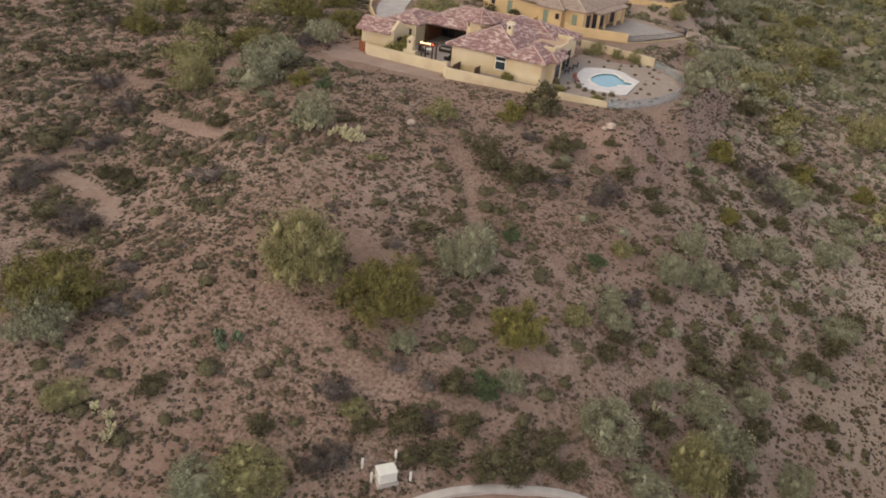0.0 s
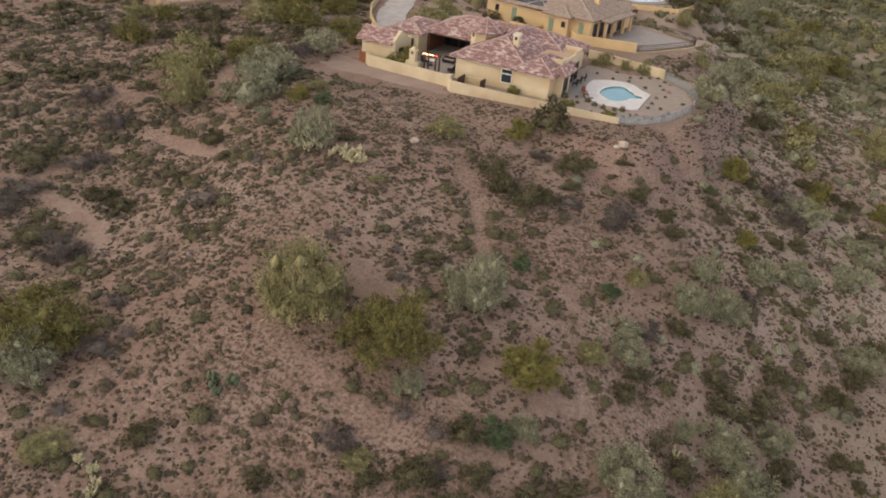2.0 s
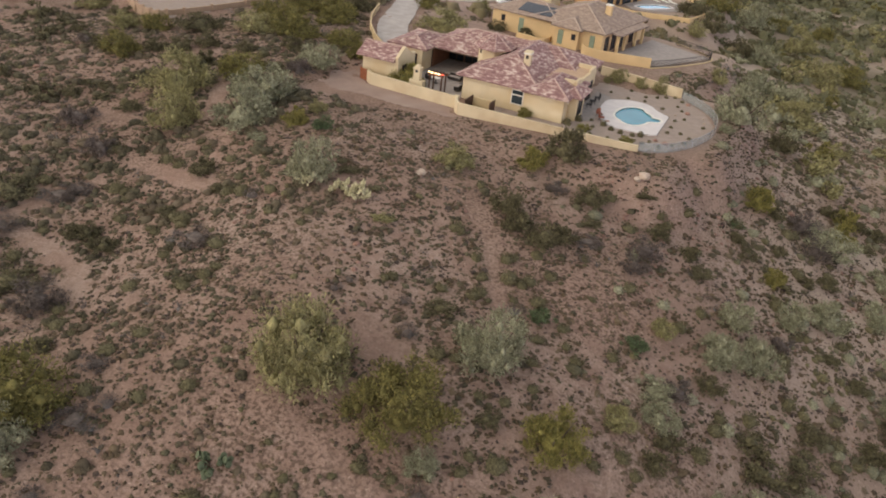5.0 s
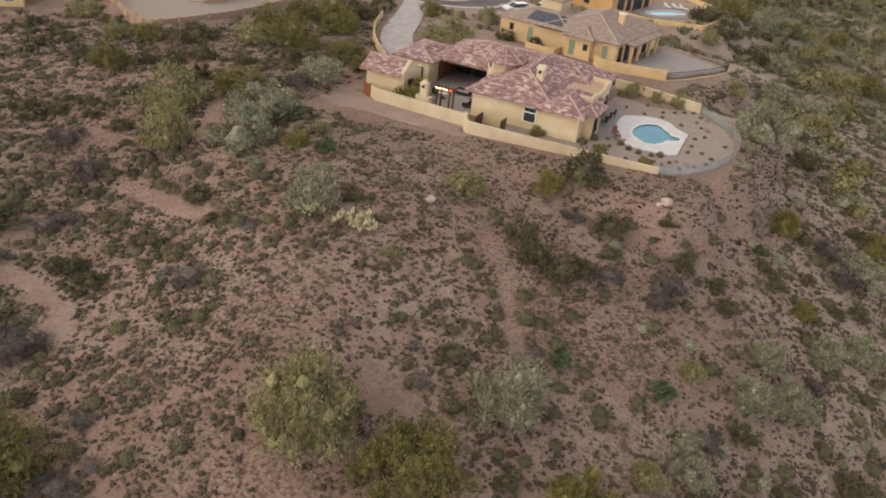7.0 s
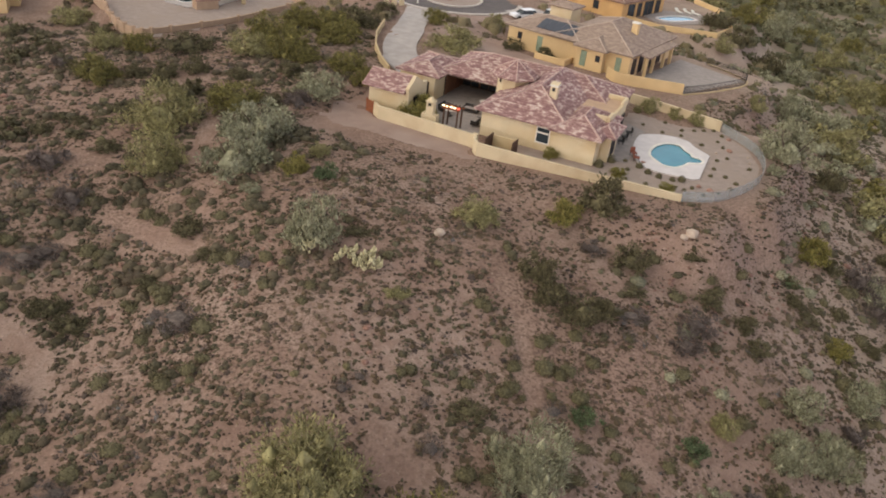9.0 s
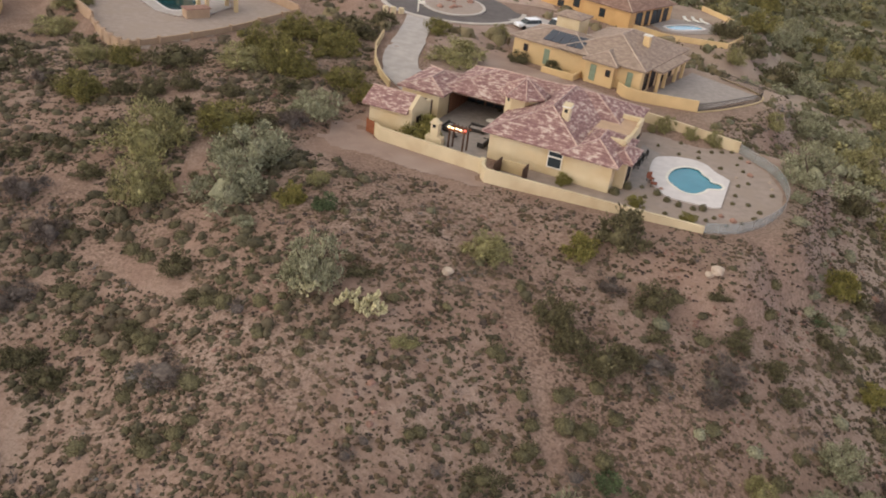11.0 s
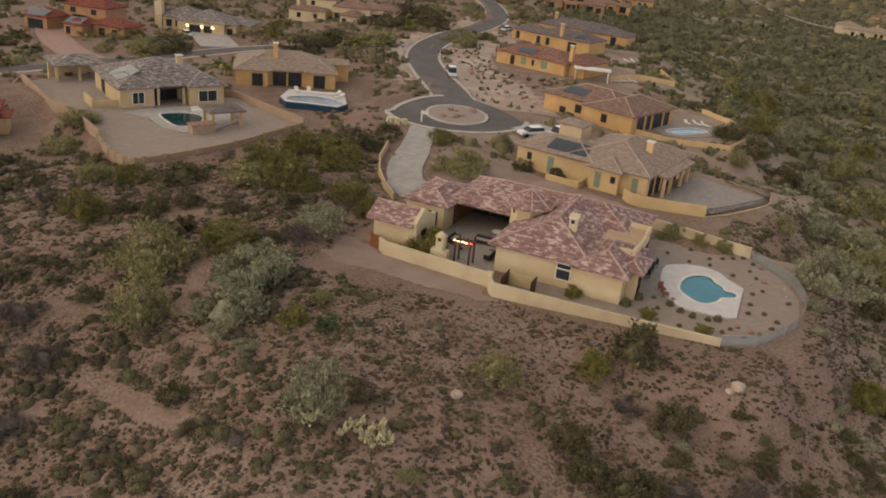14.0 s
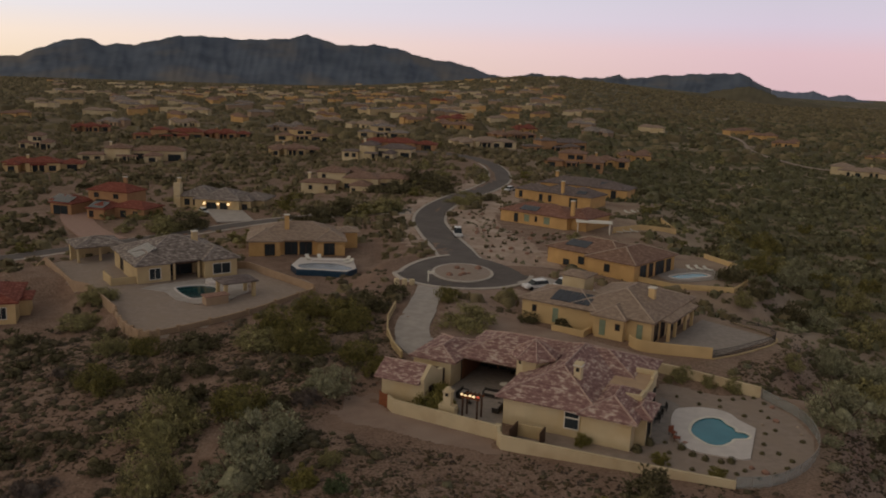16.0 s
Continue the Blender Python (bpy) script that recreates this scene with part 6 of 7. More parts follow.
stand("slope_litter", small_shapes, x, y, dice.gamma(2.6, 0.07, len(x)) + 0.12, M_SHRUB, "small dark plants on the western foot of the slope", "shrub", 0.7)
x, y = sown(20000, -65, 90, 27, 135, 9, 15, -0.4)
stand("brown_shrublet", small_shapes, x, y, dice.gamma(2.6, 0.055, len(x)) + 0.1, M_BROWN, "small dead brown plants between the shrubs", "shrub", 0.6)
x, y = sown(26000, -62, 85, 27, 130, 5, 4, -0.7)
stand("dry_tuft", tuft_shapes, x, y, dice.uniform(0.06, 0.17, len(x)), M_BROWN, "small dry brown tufts between the shrubs", "tuft")
x, y = sown(13000, -60, 90, 25, 125, 12, 5, 0.05)
stand("straw_tuft", tuft_shapes, x, y, dice.uniform(0.08, 0.22, len(x)), M_STRAW, "small straw-coloured grass tufts", "grass")
x, y = thinned(grouped(1600, 34, 130, 32, 170, 10, 8, -0.35))
stand("wash_shrub", near_shapes, x, y, lot(len(x), 0.3, 0.16), M_SHRUB_OLIVE, "denser olive-green shrubs in the wash", "shrub")
x, y = thinned(grouped(480, 18, 125, 35, 165, 12, 18, -0.2, 1))
stand("pale_shrub", near_shapes, x, y, 1.15 * lot(len(x), 0.35, 0.2), M_PALESHRUB, "pale grey-green brittlebush shrubs in the wash", "shrub")
x, y = grouped(2100, -120, -8, 80, 172, 9, 9, -0.2)
stand("west_shrub", near_shapes, x, y, 1.15 * lot(len(x), 0.3, 0.16), M_SHRUB, "dense dark green shrubs west of the knoll", "shrub")
x, y = sown(24000, -330, 400, 150, 520, 14, 6, -0.6)
e = x > 55 + dice.normal(0, 6, len(x))
stand("scrub", far_shapes, x[e], y[e], dice.gamma(4, 0.28, e.sum()) + 0.25, M_FARLEAF, "dense green desert scrub beyond the houses", "scrub")
stand("street_scrub", far_shapes, x[~e], y[~e], dice.gamma(4, 0.28, (~e).sum()) + 0.25, M_FARSCRUB, "brown-green desert scrub between the houses", "scrub")
x, y = sown(9500, -420, 430, 290, 900, 30, 16, -0.5)
e = x > 55 + dice.normal(0, 6, len(x))
stand("desert_woodland", far_shapes, x[e], y[e], dice.gamma(5, 0.32, e.sum()) + 0.9, M_FARLEAF, "dark green desert trees beyond the wash", "trees")
e = ~e & (y > 310)
stand("street_trees", far_shapes, x[e], y[e], dice.gamma(5, 0.3, e.sum()) + 0.8, M_FARSCRUB, "brown-green desert trees between the far houses", "trees")
x, y = sown(4200, 55, 330, 135, 360, 16, 17, -0.55)
stand("wash_woodland", wood_shapes, x, y, dice.gamma(4, 0.24, len(x)) + 0.65, M_FARLEAF, "dense dark green trees across the eastern wash", "trees")
x, y = sown(36000, -1300, 1600, 460, 2400, 60, 7, -0.9)
stand("far_scrub", dot_shapes, x, y, dice.gamma(4, 0.7, len(x)) + 1.2, M_FARSCRUB, "far brown-green desert trees over the plain", "scrub", 0.8)

# plants that stand out: place, radius, height
OLIVE_A = [(-8.9, 42.7, 2.6, 2.5), (-23, 48.2, 1.8, 1.1), (-2.3, 48.4, 1.1, 1), (24.9, 49.3, 2.5, 5.1), (-7.5, 60.4, 3.4, 6.9), (16.2, 61.2, 1.4, 1.5), (22.2, 71.9, 1.1, 1.8), (-2.7, 79.7, 1, 0.6), (4, 91.4, 1.9, 2.3), (-26.1, 99.1, 2.4, 4.4), (-10.7, 100, 1.1, 1.4), (-28, 108.1, 3.9, 5), (70.7, 118.2, 3.6, 5.4), (55.4, 127.1, 2.5, 3.9), (44.1, 129.1, 1.5, 2.4), (-22, 130.4, 3.2, 2.9), (-41.1, 132.3, 2.3, 2.5), (3.8, 139.7, 3.5, 3.3), (-48.9, 143.2, 2.5, 2.5), (-49.7, 151.9, 3.1, 2.4), (10.8, 153.6, 1.7, 2)]
OLIVE_B = [(51.3, 163, 1.8, 3), (77.8, 164, 3.8, 5.2), (80.7, 183.4, 3.6, 4.9), (-65, 236.7, 5.1, 3.9), (-11, 245.5, 5.8, 4.5), (10.7, 261.8, 4.7, 3.7)]
PALO_A = [(-0.5, 57.3, 4, 5.5), (-27.2, 57.7, 4, 4.8), (-21.3, 112.5, 3.3, 3), (-38.4, 120.7, 3.1, 3.4), (-7.5, 122.9, 2, 2.7), (-10, 126.9, 2.7, 2.6), (-15.6, 128.5, 2.1, 1.8), (-36.5, 130.7, 2.3, 2.9), (-17.6, 130.8, 3.2, 4.2), (-20.7, 135.5, 3.7, 4.1), (-11.4, 138.2, 2.7, 2.7), (-12.7, 141.2, 3.4, 3.7), (-17.3, 143.9, 3.1, 3.2), (1.6, 151.3, 2.2, 2.6), (84.8, 167.8, 4, 4.7), (62.8, 183.3, 3.5, 4.8), (81.7, 198.6, 2.7, 3.7), (94.1, 200.1, 2.8, 3.8), (82.8, 228.4, 4.4, 5.6)]
YELLOW_A = [(10.4, 57.3, 2.7, 3.6), (38.1, 85.4, 1.4, 1.9), (12.6, 93.3, 1.7, 2.4), (-12.7, 96.3, 1.5, 2), (40.6, 99.1, 2.1, 2.8), (52.2, 99.5, 1.7, 2.2), (63.5, 102.8, 1.9, 2.5), (54.2, 103.3, 1.9, 2.4)]
GREY_A = [(-12.2, 42, 2.4, 1.9), (20.1, 46.8, 1.9, 1.9), (17.4, 50.3, 2.3, 3.9), (9.6, 52, 1.1, 2.2), (35.4, 52.6, 1.7, 3.4), (1, 53.9, 1.2, 2), (28.3, 53.9, 2.3, 3.4), (-26.9, 54, 2.3, 3.8), (27.1, 56.8, 2.1, 2.8), (23.6, 56.8, 1, 2), (33.2, 59.9, 1.7, 2.5), (19.8, 62.5, 1.5, 2), (6.1, 64.1, 2.6, 5.2), (19.9, 65.3, 1.5, 1.2), (27.7, 71.2, 2, 3.4), (31.7, 72.1, 1.9, 3.7), (47.8, 73.5, 2, 2.4), (30.5, 76.6, 1.7, 2.8), (38.1, 80.2, 2, 2.5), (43.4, 82.3, 2.1, 2.7), (-9.9, 85.5, 2.4, 4.7), (51.5, 85.9, 2.6, 2.5), (56.2, 91.8, 2.3, 2.7), (-16, 93.2, 1, 0.9)]
GREY_B = [(48.7, 96, 3.4, 3.1), (-18.5, 97.9, 3, 4.3), (-16.7, 104.3, 3.5, 4.4), (37.6, 106.4, 1, 1.3), (41, 111.2, 3, 4.9), (-12.5, 116.6, 2.5, 3.4), (57.2, 134.3, 2.9, 4), (51.9, 136.3, 2.5, 3.3), (65.6, 166.9, 3.3, 3.5), (73.7, 193.1, 3.2, 5), (77.2, 198, 3.8, 5.3)]
DARK_A = [(7.1, 44.8, 1.3, 0.8), (9.8, 45, 1.5, 0.9), (1.8, 45.4, 1.2, 0.8), (4.2, 45.7, 1.9, 1.1), (8.4, 46.1, 2.3, 1.4), (11.8, 46.5, 1.9, 1.2), (14, 46.5, 1.5, 0.9), (-8.8, 46.8, 1.2, 1.1), (-1.5, 47.3, 1.2, 0.8), (1.8, 47.5, 2, 1.9), (10, 48, 1.3, 0.8), (5.9, 48.1, 1.8, 1.1), (12.6, 48.5, 1.5, 0.9), (-17, 49.3, 1.3, 1.2), (28.5, 50.2, 1.8, 2.4), (5.1, 51.1, 1.7, 2.2), (22.4, 53, 1.7, 1.9), (30.6, 55.2, 1.6, 1.5), (21, 55.4, 1.5, 0.8), (32.6, 56.6, 1.7, 2.1), (33.5, 57.8, 1.7, 1.3), (18.7, 58.4, 1.5, 1.4), (5.7, 58.6, 1.4, 0.8), (42.2, 59.9, 1.2, 0.7)]
DARK_B = [(9.0, 84.6, 1.9, 2.4), (9.8, 82.0, 1.8, 2.2), (12.4, 80.5, 2.3, 2.5), (14.2, 81.2, 1.5, 1.6), (28.2, 81.7, 1.5, 1.2), (27.9, 84.5, 1.5, 1.2), (20.2, 60.9, 1.5, 1.1), (40.5, 61.2, 1.5, 2), (28.7, 61.4, 2.4, 1.8), (32.3, 61.9, 1.4, 1.2), (28.5, 63.9, 1.9, 1.4), (-27.1, 64, 1.3, 0.7), (33.5, 64.1, 2, 1.1), (35.3, 67, 1.8, 1.4), (25.6, 67.7, 1.7, 1.6), (42.3, 68.1, 1.6, 1.8), (2.4, 69.2, 1.6, 0.8), (46.3, 71.4, 2.3, 1.7), (-33.2, 73, 2.4, 1.2), (43.8, 74.9, 1.7, 0.9), (50, 75.5, 1.8, 2.4), (41.5, 77.1, 1.4, 0.7), (-27.1, 77.9, 1.5, 2), (-30.4, 80, 1.4, 1.9), (-29.3, 80.2, 1.4, 1.9), (-22.5, 82.3, 1.3, 0.7)]
DARK_C = [(17.3, 84.5, 1.3, 0.8), (-18.5, 84.8, 1.3, 0.6), (-38.6, 86.3, 3, 1.4), (24.7, 86.4, 2.1, 1), (-6.2, 86.5, 1.3, 0.7), (42.7, 87.3, 1.2, 1.1), (17.9, 88.2, 1.9, 2.6), (-20.5, 88.4, 1.6, 2.2), (35.9, 88.6, 1.6, 0.8), (45.9, 88.8, 1.9, 1.1), (23.7, 89, 1.2, 0.9), (35.2, 90.4, 1.4, 1.1), (40.3, 91.1, 1.3, 1.3), (16, 94.5, 2.8, 3.6), (58.6, 97, 2.1, 1), (42.7, 98.3, 1.5, 1.6), (55.8, 99.8, 1.7, 0.8), (58.8, 103, 1.5, 1.6), (-32.1, 103.6, 1.5, 1.1), (57.2, 104.3, 1.3, 1), (52.6, 104.8, 1.6, 2.1), (-36, 106.3, 1.2, 0.6), (-39.9, 107.2, 1.3, 1.7)]
DARK_D = [(-36.5, 109.2, 1.2, 0.9), (-38.9, 110.5, 1.2, 0.7), (-16.9, 112.3, 1.5, 2), (-33, 112.4, 1.8, 0.9), (-26.9, 112.7, 1.3, 1.7), (50.3, 116.1, 2.5, 3.3), (-30.7, 118.8, 1.7, 2.3), (-22.1, 121.2, 1.7, 1.3), (-34.3, 121.9, 1.7, 1.8), (-31.1, 122, 2, 2.1), (-16.6, 122.7, 2, 1.6), (-27.7, 123, 2, 2.1), (-47.1, 131, 1.4, 1.8), (-30.5, 131.1, 3.6, 2.8), (17.1, 140.9, 1.6, 2.2), (12.8, 143.7, 1.8, 1.7), (-9.5, 146.3, 3.6, 2.8), (14.9, 146.8, 2, 2), (-6.4, 151.3, 2.5, 2.5), (61.4, 166.3, 3.1, 4.2), (56, 168.3, 3.1, 4.2), (53.5, 174.1, 3.1, 4.4), (-27.6, 237.6, 6.3, 4.7), (-60.5, 240.6, 5.9, 4.5)]
DARK_E = [(-22.7, 245.9, 6.5, 4.9), (-8.7, 280.2, 6.7, 5), (5, 281.7, 5.9, 4.8), (-1.7, 299.6, 8.1, 6.6)]
TWIG_A = [(20.9, 79.4, 1.4, 1.8), (-4.5, 44.1, 1.3, 1.7), (-3.3, 44.7, 1.3, 1.7), (2.8, 48.2, 1.2, 0.9), (-3.8, 49.6, 1.3, 1.7), (-22.2, 56.6, 1.6, 0.9), (-22.3, 61.7, 1.3, 0.7), (21.9, 65.6, 1.6, 2.1), (-29.7, 69.7, 2.2, 2.5), (35.4, 75.9, 1.3, 1.7), (-37.6, 76.9, 1.5, 1.7), (-18.8, 77.3, 2.1, 1.1), (-37.5, 80.5, 2.3, 1.2), (16.7, 81.7, 1.4, 0.8), (22.5, 82.1, 1.8, 1.9), (-33.7, 86.3, 1.9, 1.2), (-32.3, 87.3, 1.6, 0.9), (14.5, 89.4, 1.3, 1.2), (46.2, 93.8, 1.8, 2.5), (-32.5, 94.2, 1.9, 2.5), (46, 98, 2, 2.8), (-36.8, 100.3, 2, 2.7), (-14.5, 113.3, 1.5, 2.1), (-44.4, 125.7, 1.5, 1.7)]
GREEN_A = [(7.3, 51.4, 1.4, 1.9), (19, 69.6, 1.1, 1), (11, 70.3, 1.1, 1.1), (35.6, 93.1, 1, 0.6), (-9.6, 95.6, 1, 1.4)]
SMALL_A = [(-18.2, 45.1, 0.9, 1.2), (-15.5, 46.9, 0.7, 0.9), (-21.8, 47.2, 1.1, 0.7), (-6.4, 47.2, 0.6, 0.9), (-13.4, 47.4, 0.6, 0.7), (-24.9, 49, 0.6, 0.5), (3.5, 49.4, 0.7, 0.6), (10.5, 49.6, 0.9, 0.7), (-20.3, 50.3, 0.7, 1), (-25.6, 50.7, 0.8, 1.1), (-13.4, 51, 1.1, 1), (-8.2, 51.6, 0.5, 0.5), (12.5, 52.3, 1.1, 0.8), (-7.8, 52.7, 0.6, 0.5), (-25, 52.7, 0.6, 0.5), (-4.8, 53, 0.5, 0.3), (-0.9, 53.1, 0.6, 0.5), (-14.9, 53.2, 0.4, 0.5), (-3.1, 53.6, 0.8, 1), (14.2, 54, 0.7, 1), (3.7, 54.2, 0.7, 0.9), (-9.1, 55, 0.4, 0.6), (6.2, 55.1, 1.1, 0.8), (4.3, 55.4, 0.7, 1)]
SMALL_B = [(13.4, 56.9, 0.7, 1), (16.8, 57.1, 0.7, 0.8), (15.9, 58.3, 0.8, 1), (-18.4, 58.4, 0.8, 0.7), (-22.3, 59.1, 0.9, 1.2), (-15.2, 59.2, 0.9, 0.9), (7.1, 60.4, 0.7, 0.4), (5.2, 60.5, 0.7, 0.5), (22.9, 60.9, 1.1, 1.4), (43, 61.9, 0.9, 1), (9.4, 62.3, 0.7, 0.4), (-13.2, 62.5, 0.7, 0.4), (37.8, 63, 0.8, 1.1), (-22, 63.2, 1.1, 0.6), (6.8, 63.4, 0.8, 0.5), (25.1, 63.7, 1, 1.3), (2.1, 63.8, 1, 1), (3.5, 63.8, 1, 0.5), (-20, 64.9, 1.1, 0.6), (9.6, 65, 0.8, 0.7), (25.9, 65.1, 0.8, 1.1), (37.6, 65.4, 0.9, 1.2), (-25.6, 65.6, 0.5, 0.4), (-32.1, 66, 1.1, 0.7)]
SMALL_C = [(29, 66, 1.1, 1.1), (13.4, 66.1, 0.8, 0.9), (40.5, 66.6, 1, 1.3), (-27, 66.8, 1.1, 0.6), (38.6, 67.5, 1.1, 0.9), (12.8, 67.6, 0.7, 0.5), (10.4, 67.7, 0.8, 0.5), (16.8, 67.7, 0.8, 0.8), (37.2, 67.7, 0.9, 1.3), (44.3, 68.2, 1.1, 1.4), (9, 68.5, 0.8, 0.8), (-27.8, 69.1, 1.1, 0.6), (-30.5, 69.1, 0.8, 0.4), (34, 69.5, 1.1, 1.3), (12.8, 69.7, 0.8, 0.4), (39.1, 70, 1.1, 0.6), (-18.3, 70.4, 0.9, 0.9), (-18.6, 71.1, 0.8, 0.7), (6.5, 71.4, 0.4, 0.6), (-22.8, 71.6, 1.1, 0.6), (39.6, 71.6, 0.8, 1.1), (5.2, 71.6, 0.8, 1.1), (-16.8, 71.7, 0.8, 0.8), (2.5, 71.8, 0.8, 1)]
SMALL_D = [(-2.2, 71.9, 0.6, 0.8), (8.7, 72, 0.6, 0.5), (5.7, 72.2, 0.9, 1), (-1.7, 72.2, 0.7, 0.9), (10.9, 72.2, 1, 1.3), (-16, 72.6, 0.7, 0.5), (24.2, 73.3, 0.9, 0.9), (9.6, 74.1, 0.8, 1.1), (6.1, 74.3, 0.8, 0.6), (35.2, 74.3, 1.1, 1.3), (8.5, 74.6, 1.1, 1.1), (-30, 74.7, 0.8, 0.4), (10.3, 74.7, 1, 0.6), (12.4, 75.7, 0.8, 0.7), (-21.1, 75.7, 0.8, 0.5), (-16.7, 76, 1.2, 0.7), (26.9, 76.1, 0.8, 0.9), (-34.2, 76.4, 1.1, 1.5), (19.9, 76.5, 1.1, 0.6), (5.7, 76.7, 0.8, 0.9), (8.5, 77.1, 0.9, 0.8), (9.1, 77.5, 0.8, 0.5), (-36.5, 77.8, 0.6, 0.8), (-9.9, 78, 0.6, 0.6)]
SMALL_E = [(38.2, 78.4, 0.8, 0.7), (16, 79.1, 0.7, 0.6), (-23, 79.6, 0.7, 0.7), (43.8, 79.7, 0.9, 1.2), (-9.4, 79.7, 0.6, 0.7), (-2.7, 79.9, 0.8, 0.4), (-20.6, 79.9, 0.9, 0.8), (-23.7, 80.3, 0.7, 0.5), (4, 80.3, 1, 0.8), (-33.3, 80.6, 0.7, 0.6), (-20.7, 80.7, 1.1, 0.9), (-21.8, 81.5, 0.9, 0.8), (36.9, 81.7, 1.2, 1.6), (44.8, 82.4, 1.1, 1.3), (-26.9, 82.5, 0.9, 1.2), (-16, 83.6, 1.1, 1), (-17.4, 84, 0.9, 0.8), (-3.6, 84.1, 0.9, 0.5), (-27.4, 85.6, 0.9, 0.4), (21.6, 85.6, 1.1, 0.7), (-14.7, 86.9, 0.7, 0.9), (-27.7, 86.9, 0.9, 0.7), (-28.8, 87.5, 1.1, 1.1), (6.6, 87.7, 0.7, 1)]
SMALL_F = [(26.1, 87.7, 0.9, 1.1), (25.4, 88, 0.8, 1), (-7.1, 88.2, 0.6, 0.8), (-35.9, 88.5, 1, 1.2), (42, 88.7, 1, 1.2), (20.3, 89.3, 1, 0.8), (28.8, 89.6, 0.9, 0.9), (-18.1, 90, 1, 0.6), (-23.4, 90.6, 1, 1.3), (-24.9, 91.9, 1, 1.4), (-21.2, 92.8, 0.8, 0.8), (36, 93.2, 1.1, 1.5), (30.6, 93.7, 0.9, 0.9), (-22.1, 94.5, 0.8, 0.8), (-30.8, 94.6, 1.1, 1.4), (43.2, 95.4, 1.2, 1.3), (-29.5, 101.8, 0.7, 0.8), (-22.2, 102.3, 0.7, 0.8), (-20.3, 106, 0.7, 0.7), (-34.7, 109.2, 0.9, 0.9), (-25.6, 109.2, 1, 0.8), (-24.1, 109.7, 0.8, 0.4), (-27.1, 117.7, 1, 1.2), (-19.6, 119, 1, 1.4)]
SMALL_DRY_A = [(-23.1, 51, 1.1, 1.5), (3.2, 51, 1.2, 1.6), (0.8, 52.1, 1.1, 1.5), (-20.4, 57.9, 1, 1.3), (-0.2, 65.5, 1.1, 1.2), (-0.6, 69.2, 0.8, 1.1), (-6.2, 69.7, 0.8, 0.9), (8.7, 70.7, 1.1, 0.7), (-5.1, 71, 0.8, 0.4), (15.8, 79.2, 1.1, 0.7), (-14.8, 82.7, 1.1, 1.2)]

def crown(n, lobes, length, width, up):
    """Lobes of feathery sprays over dark inner bodies, filling a dome of radius 1 and height 1."""
    v, f = dome(0.34, 1.0, 6, ((0.0, 0.8), (0.6, 1.0), (1.2, 0.35)), 0.35)
    pieces = [(v, f)]
    for k in range(lobes):
        d = dice.normal(0, 1, 3)
        d[2] = abs(d[2])
        d /= np.linalg.norm(d)
        s = dice.uniform(0.17, 0.33)
        if k % 4 == 0:
            d[2] *= 0.15
        c = d * (1 - s) * dice.uniform(0.58, 1.07) * (1, 1, 0.92) + (0, 0, 0.08)
        v, f = dome(0.3 * s, 1.0, 4, ((-0.8, 0.5), (0.0, 1.0), (0.95, 0.22)), 0.45)
        pieces.append((v + c, f))
        q = spray(n // lobes, 1.0, length / s, width / s, 0.35, 1.0, up)
        q[:, 2] *= np.repeat(np.where(dice.uniform(size=len(q) // 4) < 0.28, -0.7, 1.0), 4)
        pieces.append(loose(q * s + c))
    v, f = joined(*pieces)
    v[:, 2] = np.clip(v[:, 2], 0.0, None)
    return v, f


def limb(points, radii, sides=5):
    """A tapered bent stem in one skin."""
    bm = bmesh.new()
    pts = [Vector(p) for p in points]
    rings = []
    for i, p in enumerate(pts):
        d = (pts[min(i + 1, len(pts) - 1)] - pts[max(i - 1, 0)]).normalized()
        q = d.to_track_quat("Z", "Y")
        rings.append([bm.verts.new(p + q @ Vector((radii[i] * math.cos(6.283 * k / sides), radii[i] * math.sin(6.283 * k / sides), 0))) for k in range(sides)])
    for a, b in zip(rings[:-1], rings[1:]):
        for k in range(sides):
            n = (k + 1) % sides
            bm.faces.new((a[k], a[n], b[n], b[k]))
    bm.faces.new(rings[-1])
    bm.faces.new(rings[0][::-1])
    return bm


def plant_kind(name, leaf_mat, label, category, count, lobes, length, width, up, stem_count, tries=3):
    made = []
    for _ in range(tries):
        p = thing(name, (0, 0, 0), 0, label, category, name + "s")
        for k in range(stem_count):
            a = 6.283 * k / stem_count + dice.uniform(-0.4, 0.4)
            c, d = math.cos(a), math.sin(a)
            top = dice.uniform(0.5, 0.7)
            part("stem", limb([(0.04 * c, 0.04 * d, -0.1), (0.12 * c, 0.12 * d, 0.15), (0.28 * c, 0.28 * d, 0.36), (0.5 * c, 0.5 * d, top)], [0.035, 0.03, 0.02, 0.008]), M_BARK, p)
        v, f = crown(count, lobes, length, width, up)
        c = sheet("crown", v, f, leaf_mat)
        c.parent = p
        made.append(p)
    return made


spent = {}


def plant_all(kind, rows):
    for x, y, r, h in rows:
        h = min(h, (0.95 if r < 1.8 else 1.25) * r) if kind is dark else h
        wide = 1.08 if kind is dark else 1.2 if kind in (palo, yellow) else 1.34
        k = spent.get(id(kind), 0)
        m = pose(x, y, h1(x, y) - 0.03, 0, 0, dice.uniform(0, 360)) @ Matrix.Diagonal((r * wide * dice.uniform(0.92, 1.1), r * wide * dice.uniform(0.92, 1.1), h, 1))
        src = kind[k % len(kind)]
        if y < 76 and id(kind) in feathery:
            copy_plant(feathery[id(kind)][int(10 * abs(x)) % 2], m)
            continue
        spent[id(kind)] = k + 1
        if k < len(kind):
            src.matrix_world = m
        else:
            copy_plant(src, m)


